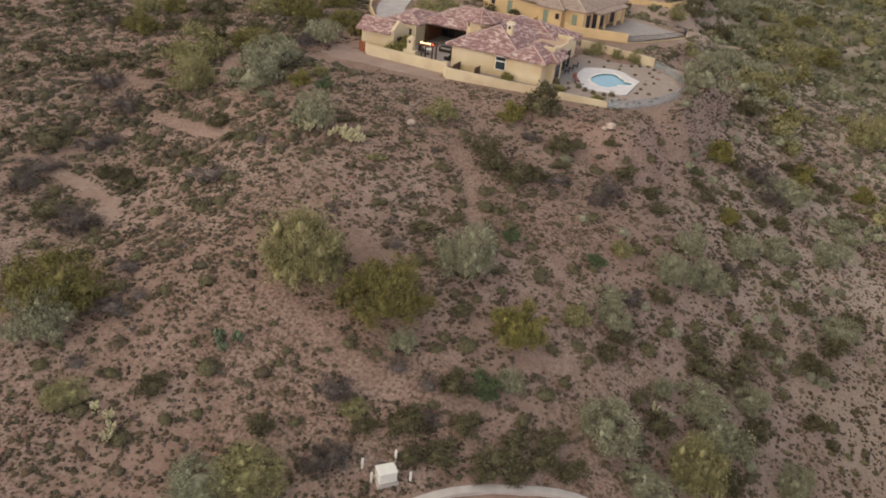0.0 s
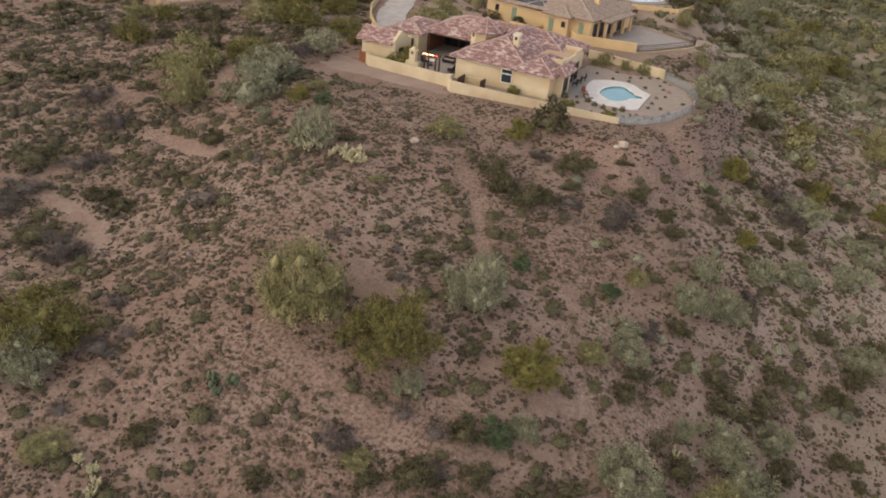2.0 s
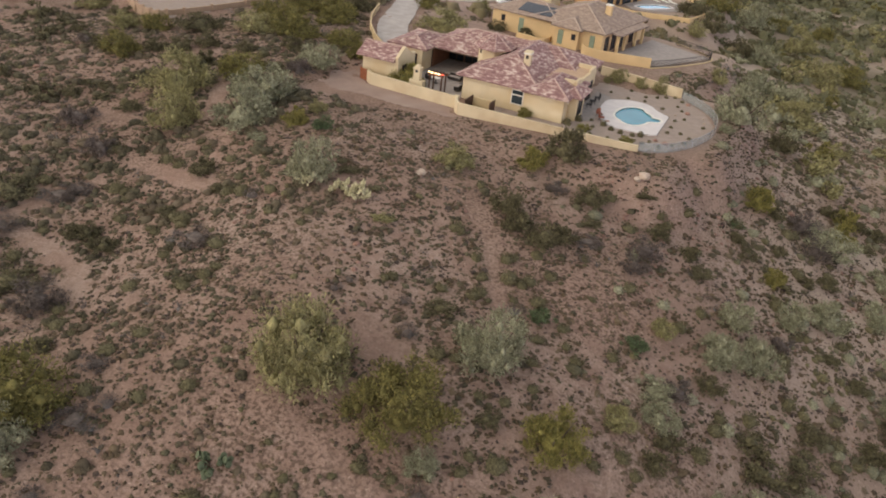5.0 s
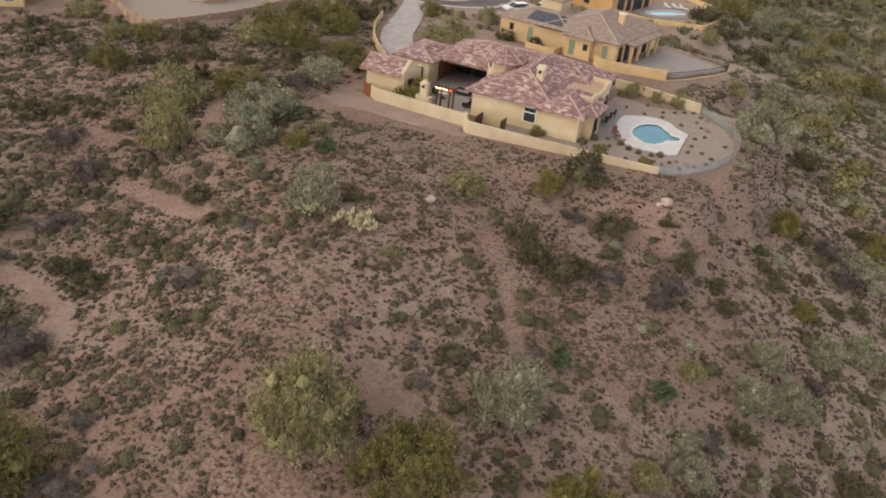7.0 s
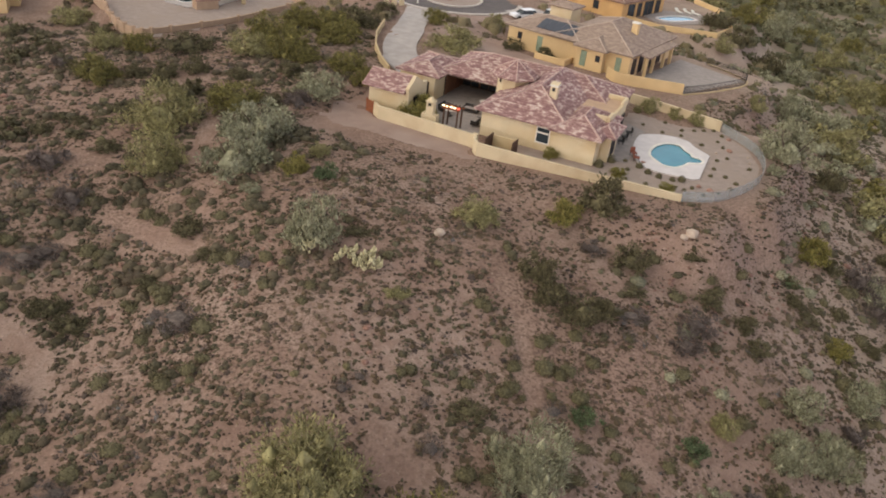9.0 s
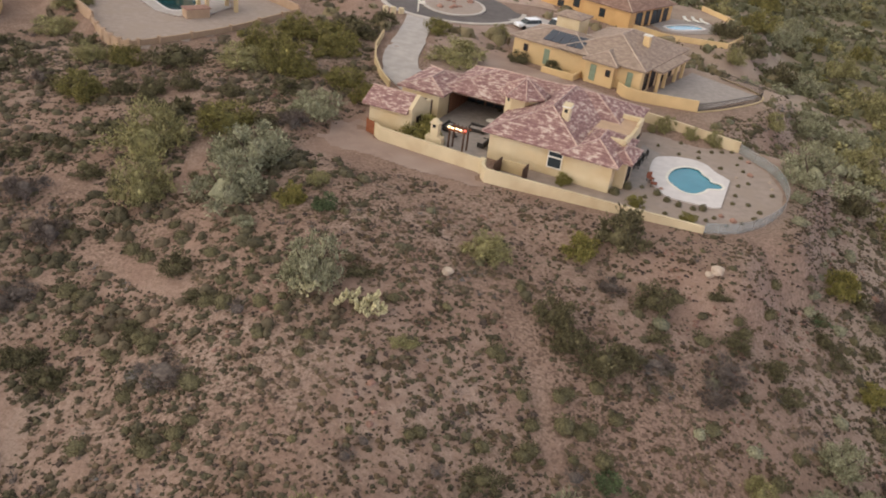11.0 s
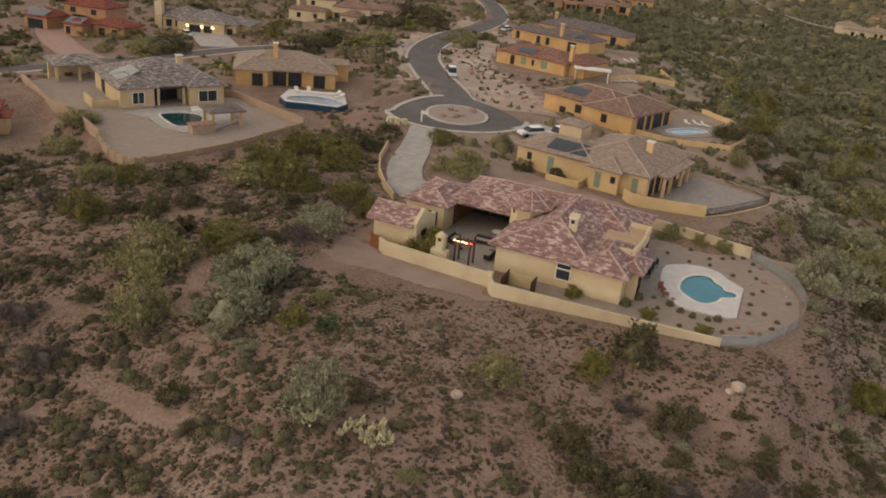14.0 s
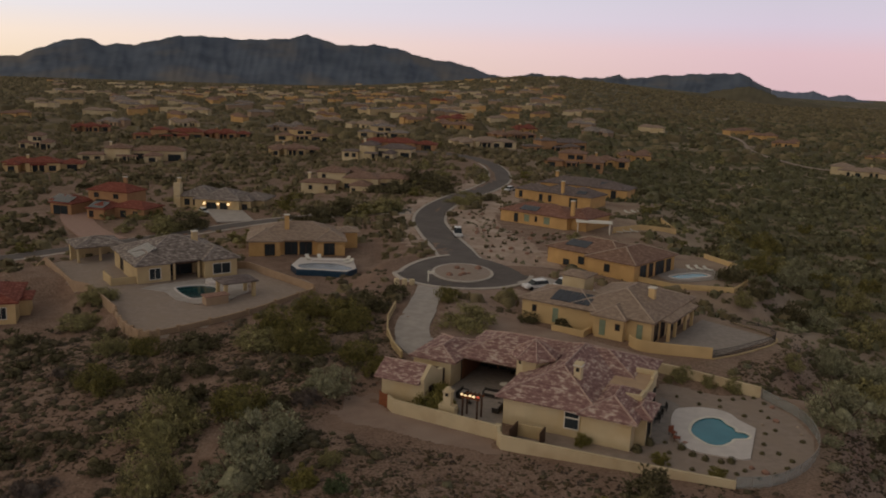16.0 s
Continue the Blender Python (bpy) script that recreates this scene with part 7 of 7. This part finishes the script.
def copy_plant(src, m):
    keep = src.scale.copy()
    src.scale = (1, 1, 1)
    copy_thing(src, m)
    src.scale = keep


olive = plant_kind("olive_ironwood", M_OLIVE, "airy olive-green ironwood tree on sandy soil", "tree", 5500, 40, 0.085, 0.029, 0.25, 3, 3)
palo = plant_kind("palo_verde", M_PALOVERDE, "dense yellow-green palo verde tree on sandy soil", "tree", 5500, 40, 0.085, 0.03, 0.25, 3)
yellow = plant_kind("creosote_bush", M_YELLOWGREEN, "bright yellow-green rounded creosote bush", "bush", 3200, 30, 0.14, 0.04, 0.4, 3, 2)
grey = plant_kind("brittlebush", M_GREYGREEN, "pale grey-green desert bush", "bush", 4200, 34, 0.095, 0.036, 0.25, 3, 3)
dark = plant_kind("jojoba_bush", M_DARKLEAF, "dark green dense jojoba bush", "bush", 1900, 26, 0.14, 0.058, 0.3, 3, 4)
green = plant_kind("green_bush", M_FRESH, "fresh green leafy bush on the slope", "bush", 1900, 26, 0.14, 0.058, 0.3, 3, 1)
twig = plant_kind("dry_bush", M_DRY, "grey-brown leafless dry bush", "bush", 2600, 18, 0.18, 0.018, 0.5, 3, 2)
# finer ones for the lower slope, which the camera passes nearest
fine_olive = plant_kind("olive_ironwood", M_OLIVE, "feathery olive-green ironwood tree on the lower slope", "tree", 10500, 52, 0.07, 0.02, 0.25, 3, 2)
fine_palo = plant_kind("palo_verde", M_PALOVERDE, "dense yellow-green palo verde tree on the lower slope", "tree", 10500, 52, 0.07, 0.022, 0.25, 3, 2)
fine_yellow = plant_kind("creosote_bush", M_YELLOWGREEN, "bright yellow-green rounded creosote bush on the slope", "bush", 7500, 42, 0.09, 0.024, 0.4, 3, 2)
fine_grey = plant_kind("brittlebush", M_GREYGREEN, "pale grey-green desert bush on the lower slope", "bush", 7500, 44, 0.08, 0.023, 0.25, 3, 2)
feathery = {id(olive): fine_olive, id(palo): fine_palo, id(yellow): fine_yellow, id(grey): fine_grey}
plant_all(olive, OLIVE_A + OLIVE_B)
plant_all(palo, PALO_A)
plant_all(yellow, YELLOW_A)
plant_all(grey, GREY_A + GREY_B)
plant_all(dark, DARK_A + DARK_B + DARK_C + DARK_D + DARK_E)
plant_all(twig, TWIG_A)
plant_all(green, GREEN_A)

for kind in (fine_olive, fine_palo, fine_yellow, fine_grey):
    for ob in kind:
        for c in list(ob.children):
            bpy.data.objects.remove(c)
        bpy.data.objects.remove(ob)


def small_shrubs(name, mat, label, rows, shapes, group, most=0.95):
    """Single low shrubs, one mesh each: a ragged dome of leaves on the soil."""
    made = []
    for v, f in shapes:
        ob = sheet(name, v, f, mat)
        made.append(ob.data)
        bpy.data.objects.remove(ob)
    for k, (x, y, r, h) in enumerate(rows):
        ob = new(name, made[k % len(made)])
        ob.matrix_world = pose(x, y, h1(x, y) - 0.05 * r, 0, 0, dice.uniform(0, 360)) @ Matrix.Diagonal((1.02 * r, 0.98 * r, min(h, most * r), 1))
        tagged(ob, label, "shrub", group)


small_shrubs("desert_shrub", M_DARKLEAF, "small dark green rounded shrub on reddish soil", SMALL_A + SMALL_B + SMALL_C + SMALL_D + SMALL_E + SMALL_F,
             [joined(dome(0.72, 0.9, 6, ((-0.12, 1.0), (0.45, 0.9), (0.85, 0.4)), 0.3), loose(spray(240, 1.0, 0.24, 0.11, 0.55, 1.0, 0.3))) for _ in range(6)], "small shrubs")
small_shrubs("dry_shrublet", M_DRY, "small grey-brown dry shrub on reddish soil", SMALL_DRY_A,
             [joined(dome(0.45, 0.9, 6, ((-0.12, 1.0), (0.45, 0.9), (0.85, 0.4)), 0.3), loose(spray(420, 1.0, 0.34, 0.035, 0.45, 1.0, 0.4))) for _ in range(3)], "small dry shrubs")


def sprinkle(kind, n, x0, x1, y0, y1, r0, r1, seed, least):
    x, y = sown(n, x0, x1, y0, y1, 16, seed, least)
    rows = [(a, b, r, r * dice.uniform(0.9, 1.35)) for a, b, r in zip(x, y, dice.uniform(r0, r1, len(x)))]
    plant_all(kind, rows)


# coarser ones for the distance
far_olive = plant_kind("ironwood", M_OLIVE, "olive-green ironwood tree beyond the knoll", "tree", 420, 12, 0.22, 0.10, 0.5, 1, 3)
far_palo = plant_kind("desert_tree", M_PALOVERDE, "yellow-green palo verde beyond the knoll", "tree", 420, 12, 0.22, 0.10, 0.5, 1, 3)
far_dark = plant_kind("desert_bush", M_DARKLEAF, "dark green desert bush beyond the knoll", "bush", 360, 10, 0.22, 0.11, 0.4, 1, 3)
far_grey = plant_kind("saltbush", M_GREYGREEN, "grey-green saltbush beyond the knoll", "bush", 360, 10, 0.22, 0.11, 0.4, 1, 3)


# larger bushes through the wash, round the streets and on the west slope
sprinkle(far_grey, 60, 48, 130, 50, 170, 1.0, 2.0, 21, -0.3)
sprinkle(far_olive, 45, 50, 150, 90, 260, 1.4, 2.8, 22, -0.3)
sprinkle(far_dark, 110, 50, 150, 60, 260, 1.0, 2.2, 23, -0.3)
sprinkle(far_dark, 120, -110, -12, 84, 172, 0.9, 2.1, 24, -0.4)
sprinkle(far_palo, 26, -110, -10, 100, 240, 1.2, 2.6, 25, -0.3)
sprinkle(far_olive, 60, -100, 90, 180, 330, 1.2, 2.6, 26, -0.3)
sprinkle(far_dark, 90, -100, 90, 180, 330, 1.2, 2.6, 27, -0.3)
sprinkle(far_dark, 90, -300, 260, 300, 640, 1.8, 3.4, 28, -0.4)
sprinkle(far_olive, 80, -300, 260, 300, 640, 1.8, 3.4, 29, -0.4)


sprinkle(far_olive, 90, 52, 150, 100, 300, 1.5, 3.0, 31, -0.4)
sprinkle(far_palo, 40, 52, 150, 100, 300, 1.4, 2.8, 32, -0.3)
sprinkle(far_grey, 60, 52, 150, 100, 300, 1.3, 2.4, 33, -0.3)

# trees round the western street houses
for kind, r0, spots in ((far_dark, 2.6, ((-105.6, 244.2), (-96.8, 237.1), (-98.6, 247.0), (-89.5, 232.0), (-104.4, 331), (-97.6, 335), (-90.7, 332), (-93.5, 366), (-84.7, 386), (-77, 397), (-63, 385))),
                        (far_olive, 2.2, ((-84.6, 253.4), (-80, 257), (-76, 254), (-70.1, 252), (-66.5, 257.5), (-62.8, 258.0), (-110, 250), (-112, 240), (11, 342), (38, 352), (40, 338), (0.6, 339), (8, 369))),
                        (far_palo, 2.6, ((-39.1, 264), (-41, 270), (-39, 284), (-72.6, 256.5), (-15.2, 243.5), (-8, 249), (-2.7, 274), (1.8, 293), (36, 328)))):
    plant_all(kind, [(x, y, r0 * dice.uniform(0.8, 1.2), r0 * dice.uniform(0.9, 1.25)) for x, y in spots])


# cholla, prickly pear, rocks
def cholla(x, y, h):
    c = thing("cholla", (x, y, h1(x, y)), dice.uniform(0, 360), "pale straw-coloured cholla cactus with fuzzy arms", "cactus", "chollas")
    bm = bmesh.new()
    rod(bm, (0, 0, -0.1), (0, 0, h * 0.55), 0.07, 6, 0.06)
    part("trunk", bm, M_BARK, c)
    for k in range(17):
        a, q = dice.uniform(0, 6.283), dice.uniform(0.02, 0.2) * h
        ca, sa, z = math.cos(a), math.sin(a), dice.uniform(0.2, 0.75) * h
        w, t = dice.uniform(0.05, 0.08) * h, dice.uniform(0.15, 0.3) * h
        bm = limb([(q * ca, q * sa, z), ((q + 0.5 * t) * ca, (q + 0.5 * t) * sa, z + 0.2 * t), ((q + 0.85 * t) * ca, (q + 0.85 * t) * sa, z + 0.7 * t), ((q + t) * ca, (q + t) * sa, z + 1.2 * t)], [w * 0.6, w * 1.2, w * 1.1, w * 0.5], 7)
        for v in bm.verts:
            v.co += Vector(dice.normal(0, 0.16 * w, 3))
        part("arm", bm, M_CHOLLA, c)


for x, y, h in ((22.4, 54.3, 1), (-20.4, 47, 1), (-19.3, 46.5, 1), (-18.9, 45.6, 1), (-19, 44.8, 1), (-10.8, 84.0, 1.3), (-10.0, 83.4, 1.3), (-7.5, 82.4, 1.3), (-6.7, 83.0, 1.4), (-6.0, 82.0, 1.3), (-5.2, 82.5, 1.6), (-5.3, 81.6, 1.4), (-4.5, 81.9, 1.3)):
    cholla(x, y, h)


def prickly_pear(x, y, s):
    c = thing("prickly_pear", (x, y, h1(x, y)), 0, "green prickly pear cactus with flat pads", "cactus", "prickly pears")
    for k in range(12):
        a, q = dice.uniform(0, 6.283), dice.uniform(0, 0.6) * s
        bm = bmesh.new()
        m = pose(q * math.cos(a), q * math.sin(a), dice.uniform(0.15, 0.75) * s, dice.uniform(-35, 35), 0, dice.uniform(0, 180)) @ Matrix.Diagonal((0.26 * s, 0.06 * s, 0.32 * s, 1))
        bmesh.ops.create_icosphere(bm, subdivisions=2, radius=1, matrix=m)
        part("pad", bm, M_PAD, c)


M_PAD = material("cactus_pad", (0.12, 0.14, 0.08), (0.09, 0.108, 0.062), 3.0, 0.7)
for x, y, s in ((-13.1, 53.5, 0.95), (-12.7, 52.6, 0.85), (-11.6, 53.4, 0.85)):
    prickly_pear(x, y, s)


def rock(x, y, s, mat, label, flat=0.65, lift=0.0):
    bm = bmesh.new()
    bmesh.ops.create_icosphere(bm, subdivisions=2, radius=s)
    for v in bm.verts:
        v.co *= 1 + 0.35 * noise.noise(v.co / s * 1.3 + Vector((x, y, 3)))
        v.co.z *= flat
    ob = part("rock", bm, mat)
    ob.matrix_world = pose(x, y, h1(x, y) + s * flat * 0.45 + lift, 0, 0, dice.uniform(0, 360))
    return tagged(ob, label, "rock", "rocks")


rock(0.7, 88.1, 0.5, M_ROCK, "pale boulder on the slope")
rock(23.7, 90.8, 0.6, M_ROCK, "pale boulder below the yard wall")
rock(23, 90.6, 0.4, M_ROCK, "pale boulder below the yard wall")
for x, y, s in ((-1.3, 44.2, 0.9), (-0.6, 43.3, 0.8), (1.0, 45.0, 0.9), (2.1, 43.6, 0.8), (19.9, 46.8, 0.9)):
    bo = part("bollard", rod(bmesh.new(), (0, 0, -0.2), (0, 0, s), 0.11, 10, 0.09), M_TRIM)
    bo.matrix_world = pose(x, y, h1(x, y))
    tagged(bo, "short white marker post by the street end", "bollard", "marker posts")
ub = thing("utility_cabinet", (0.4, 43.5, h1(0.4, 43.5)), 20, "white metal utility cabinet on a concrete base", "cabinet")
part("base", boxed(-0.75, 0.75, -0.6, 0.6, -0.4, 0.12), M_KERB, ub)
part("body", boxed(-0.65, 0.65, -0.5, 0.5, 0.12, 0.95, bevel=0.05), M_TRIM, ub)
part("lid", boxed(-0.69, 0.69, -0.54, 0.54, 0.95, 1.03, bevel=0.03), M_TRIM, ub)

# loose stones over the slope
stone = bmesh.new()
bmesh.ops.create_icosphere(stone, subdivisions=1, radius=1)
sv = np.array([v.co[:] for v in stone.verts])
sf = np.array([[v.index for v in f.verts] for f in stone.faces])
stone.free()
x, y = sown(9000, -55, 85, 22, 125, 10, 31, 0.0)
r = dice.gamma(2.5, 0.045, len(x)) + 0.05
z = height(x, y)
jit = 1 + 0.25 * dice.normal(0, 1, (len(x), len(sv), 1))
vv = sv[None] * jit * r[:, None, None] * (1, 1, 0.6) + np.stack([x, y, z], 1)[:, None]
ff = sf[None] + (np.arange(len(x)) * len(sv))[:, None, None]
tagged(sheet("stones", vv.reshape(-1, 3), ff.reshape(-1, 3), M_REDROCK), "loose reddish stones over the slope", "stones", kind="stuff")

# planted yard of the house: clipped balls, wall shrubs and small plants on gravel
ball_shapes = [joined(dome(0.8, 0.95, 6, ((-0.12, 1.0), (0.45, 0.95), (0.9, 0.45)), 0.15), loose(spray(260, 1.0, 0.2, 0.12, 0.7, 1.0, 0.15))) for _ in range(3)]
BALLS = ((22.2, 105.0, 0.5), (22.8, 103.6, 0.42), (23.7, 102.7, 0.42), (25.0, 102.2, 0.36), (26.0, 102.3, 0.48), (17.7, 104.3, 0.6), (19.3, 105.9, 0.6))
small_shrubs("clipped_shrub", M_DARKLEAF, "round clipped dark green shrub beside the pool deck", [(x, y, r, r * 1.7) for x, y, r in BALLS], ball_shapes, "clipped shrubs", 1.5)
DOTS = ((25.9, 118.2), (27.7, 116.1), (30.4, 117.3), (29.8, 115.5), (32.0, 117.6), (33.3, 117.9), (34.6, 118.2), (29.0, 119.6), (35.1, 116.6), (33.9, 114.5), (33.9, 112.7), (33.3, 109.5), (31.9, 108.7), (30.7, 106.2), (29.7, 104.2), (31.3, 104.2),
        (31.9, 102.6), (30.8, 101.1), (29.1, 99.9), (27.3, 99.1), (25.6, 99.9), (26.6, 100.6), (21.8, 100.7), (20.7, 104.0), (21.0, 106.3), (34.9, 106.9), (31.5, 113.1))
small_shrubs("yard_shrub", M_SHRUB_OLIVE, "small dark shrub on the yard gravel", [(x, y, 0.26 + 0.012 * (k % 9), 0.36) for k, (x, y) in enumerate(DOTS)], ball_shapes, "yard shrubs", 1.3)


def yard_plant(x, y, r, h, kind):
    copy_plant(kind, pose(x, y, 0.03, 0, 0, dice.uniform(0, 360)) @ Matrix.Diagonal((1.35 * r, 1.35 * r, 1.15 * h, 1)))


for x, y, r, h in ((28.0, 123.0, 1.1, 2.0), (30.6, 121.2, 0.95, 1.5), (33.0, 120.1, 1.1, 1.8), (35.0, 119.4, 0.5, 1.2), (26.2, 122.6, 0.6, 1.0)):
    yard_plant(x, y, r, h, olive[int(10 * r) % 3])
for x, y, r, h in ((19.3, 102.2, 0.9, 0.9), (23.7, 99.5, 0.9, 0.8), (12.9, 105.6, 0.9, 1.0)):
    yard_plant(x, y, r, h, yellow[0])
yard_plant(*at_house(-7.2, 0.6), 2.1, 2.5, yellow[1])
place = random.Random(8)
for x, y, q in ((35.6, 115.6, 0.3), (34.4, 111.9, 0.34), (27.5, 101.2, 0.3), (35.6, 108.7, 0.22), (36.1, 110.5, 0.2), (28.4, 100.3, 0.36), (22.9, 106.2, 0.3), (32.6, 111.0, 0.2)):
    rock(x, y, q, M_REDROCK if q > 0.25 else M_ROCK, "small garden boulder on the yard gravel")
# planting strips beside the road and on the island
for k in range(300):
    x, y = place.uniform(9, 34), place.uniform(178, 262)
    if (x < 14 and y < 186) or (21 < x and 165 < y < 200) or (x > 17 and y > 222):
        continue
    if k % 3 == 0:
        rock(x, y, place.uniform(0.25, 0.6), M_ROCK if k % 2 else M_REDROCK, "landscape boulder on gravel beside the road")
    else:
        m = pose(x, y, h1(x, y), 0, 0, 90 * k) @ Matrix.Diagonal((0.45 + 0.03 * (k % 13), 0.45 + 0.03 * (k % 13), 0.5 + 0.04 * (k % 9), 1))
        copy_plant(far_dark[k % 3] if k % 5 else far_grey[k % 3], m)
for k in range(9):
    rock(CUL_X + place.uniform(-3, 3), CUL_Y + place.uniform(-3.5, 3.5), place.uniform(0.3, 0.6), M_REDROCK, "boulder on the gravel traffic island", 0.7, 0.2)

# ---- far hills ----
def hills(name, far, bearings, peaks, foot, mat, label, deep=700):
    """A ridge seen at a distance: crest angles by bearing, with ragged flanks."""
    n, k = 320, 28
    b = np.linspace(bearings[0], bearings[-1], n)
    e = np.interp(b, bearings, peaks)
    rg = np.random.RandomState(len(name))
    crag = np.zeros(n)
    for f, amp in ((9, 0.03), (23, 0.02), (51, 0.012), (97, 0.008)):
        crag += amp * np.sin(f * b / 6 + rg.uniform(0, 6))
    e = e + crag * np.clip(e - foot, 0, 1.5)
    soft = np.convolve(np.pad(e, 20, mode="edge"), np.ones(41) / 41, mode="valid")
    rows = []
    for j in range(k):
        t = j / (k - 1)
        d = far + deep * t
        spur = 1 + 0.16 * np.sin(b * 1.3 + 3 * t + np.sin(0.7 * b)) * t * (1 - t) + 0.10 * np.sin(b * 3.1 - 4 * t + 2 * np.sin(b)) * t * (1 - t) + (0.05 * np.sin(b * 7.3 + 5 * t + 2 * np.sin(2 * b)) + 0.07 * np.sin(b * 5.1 + 11 * t + np.sin(3 * b)) + 0.05 * np.sin(b * 11.7 - 17 * t + 2 * np.sin(1.7 * b))) * t * (1 - t)
        el = foot - 0.5 + (soft + (e - soft) * t ** 4 - foot + 0.5) * t ** 1.25 * spur
        el = np.where(t > 0.999, e, el)
        a = np.radians(b)
        rows.append(np.stack([EYE_X + d * np.sin(a), EYE_Y + d * np.cos(a), EYE_Z + d * np.tan(np.radians(el))], -1))
    v = np.stack(rows).reshape(-1, 3)
    i = (np.arange(k - 1)[:, None] * n + np.arange(n - 1)).ravel()
    back = v[-n:].copy() + (0, 300, -400)
    v = np.concatenate([v, back])
    i = np.r_[i, (k - 1) * n + np.arange(n - 1)]
    ob = sheet(name, v, np.stack([i, i + 1, i + 1 + n, i + n], 1), mat, True)
    return tagged(ob, label, "mountain", kind="structure")


# the blue in the ridge and mesa colour is distance haze, painted in
M_HILL = material("hazed_blue_grey_hill", (0.112, 0.136, 0.18), (0.068, 0.086, 0.12), 0.009, 0.95, third=(0.15, 0.142, 0.145), third_scale=0.005, bump=0.8, bump_scale=0.012)
M_KNOLL = material("scrub_hill", (0.135, 0.115, 0.075), (0.10, 0.088, 0.058), 0.02, 0.95, third=(0.16, 0.13, 0.09), third_scale=0.006, bump=0.8, bump_scale=0.05)
# farthest ridge: thicker air haze mixed into an even paler blue
M_HILL_FAR = material("hazed_pale_blue_hill", (0.16, 0.185, 0.25), (0.14, 0.16, 0.22), 0.003, 0.95)
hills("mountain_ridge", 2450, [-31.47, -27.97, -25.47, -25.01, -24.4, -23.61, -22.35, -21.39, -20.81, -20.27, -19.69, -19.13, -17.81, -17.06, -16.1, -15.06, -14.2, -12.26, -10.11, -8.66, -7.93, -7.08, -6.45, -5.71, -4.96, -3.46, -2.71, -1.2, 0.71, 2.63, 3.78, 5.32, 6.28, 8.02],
      [-1.48, -0.38, 0.12, 0.21, 0.3, 0.66, 1.06, 1.34, 1.43, 1.36, 1.08, 1.17, 1.12, 1.33, 1.65, 1.88, 1.81, 1.83, 1.78, 1.87, 2.05, 2.3, 2.11, 1.81, 1.62, 1.71, 1.82, 1.54, 1.09, 0.79, 0.53, 0.13, -0.06, -0.56], -1.7, M_HILL, "dark mountain ridge behind the plain, tinted blue-grey for haze")
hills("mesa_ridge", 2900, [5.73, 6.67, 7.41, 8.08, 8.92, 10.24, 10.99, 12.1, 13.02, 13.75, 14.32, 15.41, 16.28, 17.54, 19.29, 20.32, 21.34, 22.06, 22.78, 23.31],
      [-0.37, -0.15, 0.13, 0.34, 0.19, 0.12, 0.04, 0.15, 0.22, 0.35, 0.12, 0.19, 0.47, 0.48, 0.57, 0.68, 0.78, 0.38, -0.05, -0.27], -1.7, M_HILL, "flat-topped mesa on the horizon, tinted blue-grey for haze")
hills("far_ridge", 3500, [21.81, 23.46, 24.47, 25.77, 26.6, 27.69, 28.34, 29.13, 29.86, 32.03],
      [-0.51, -0.2, -0.33, -0.31, -0.55, -0.37, -0.58, -0.78, -0.95, -1.24], -1.7, M_HILL_FAR, "far ridge on the horizon, tinted pale blue for haze")
hills("scrub_knoll", 2100, [14.8, 16.95, 19.06, 21.11, 22.29, 22.88, 23.68, 24.88, 26.84],
      [-1.27, -0.89, -0.59, -0.26, -0.11, -0.3, -0.62, -0.92, -1.1], -2.2, M_KNOLL, "low brown-green scrub hill before the mesa", 260)
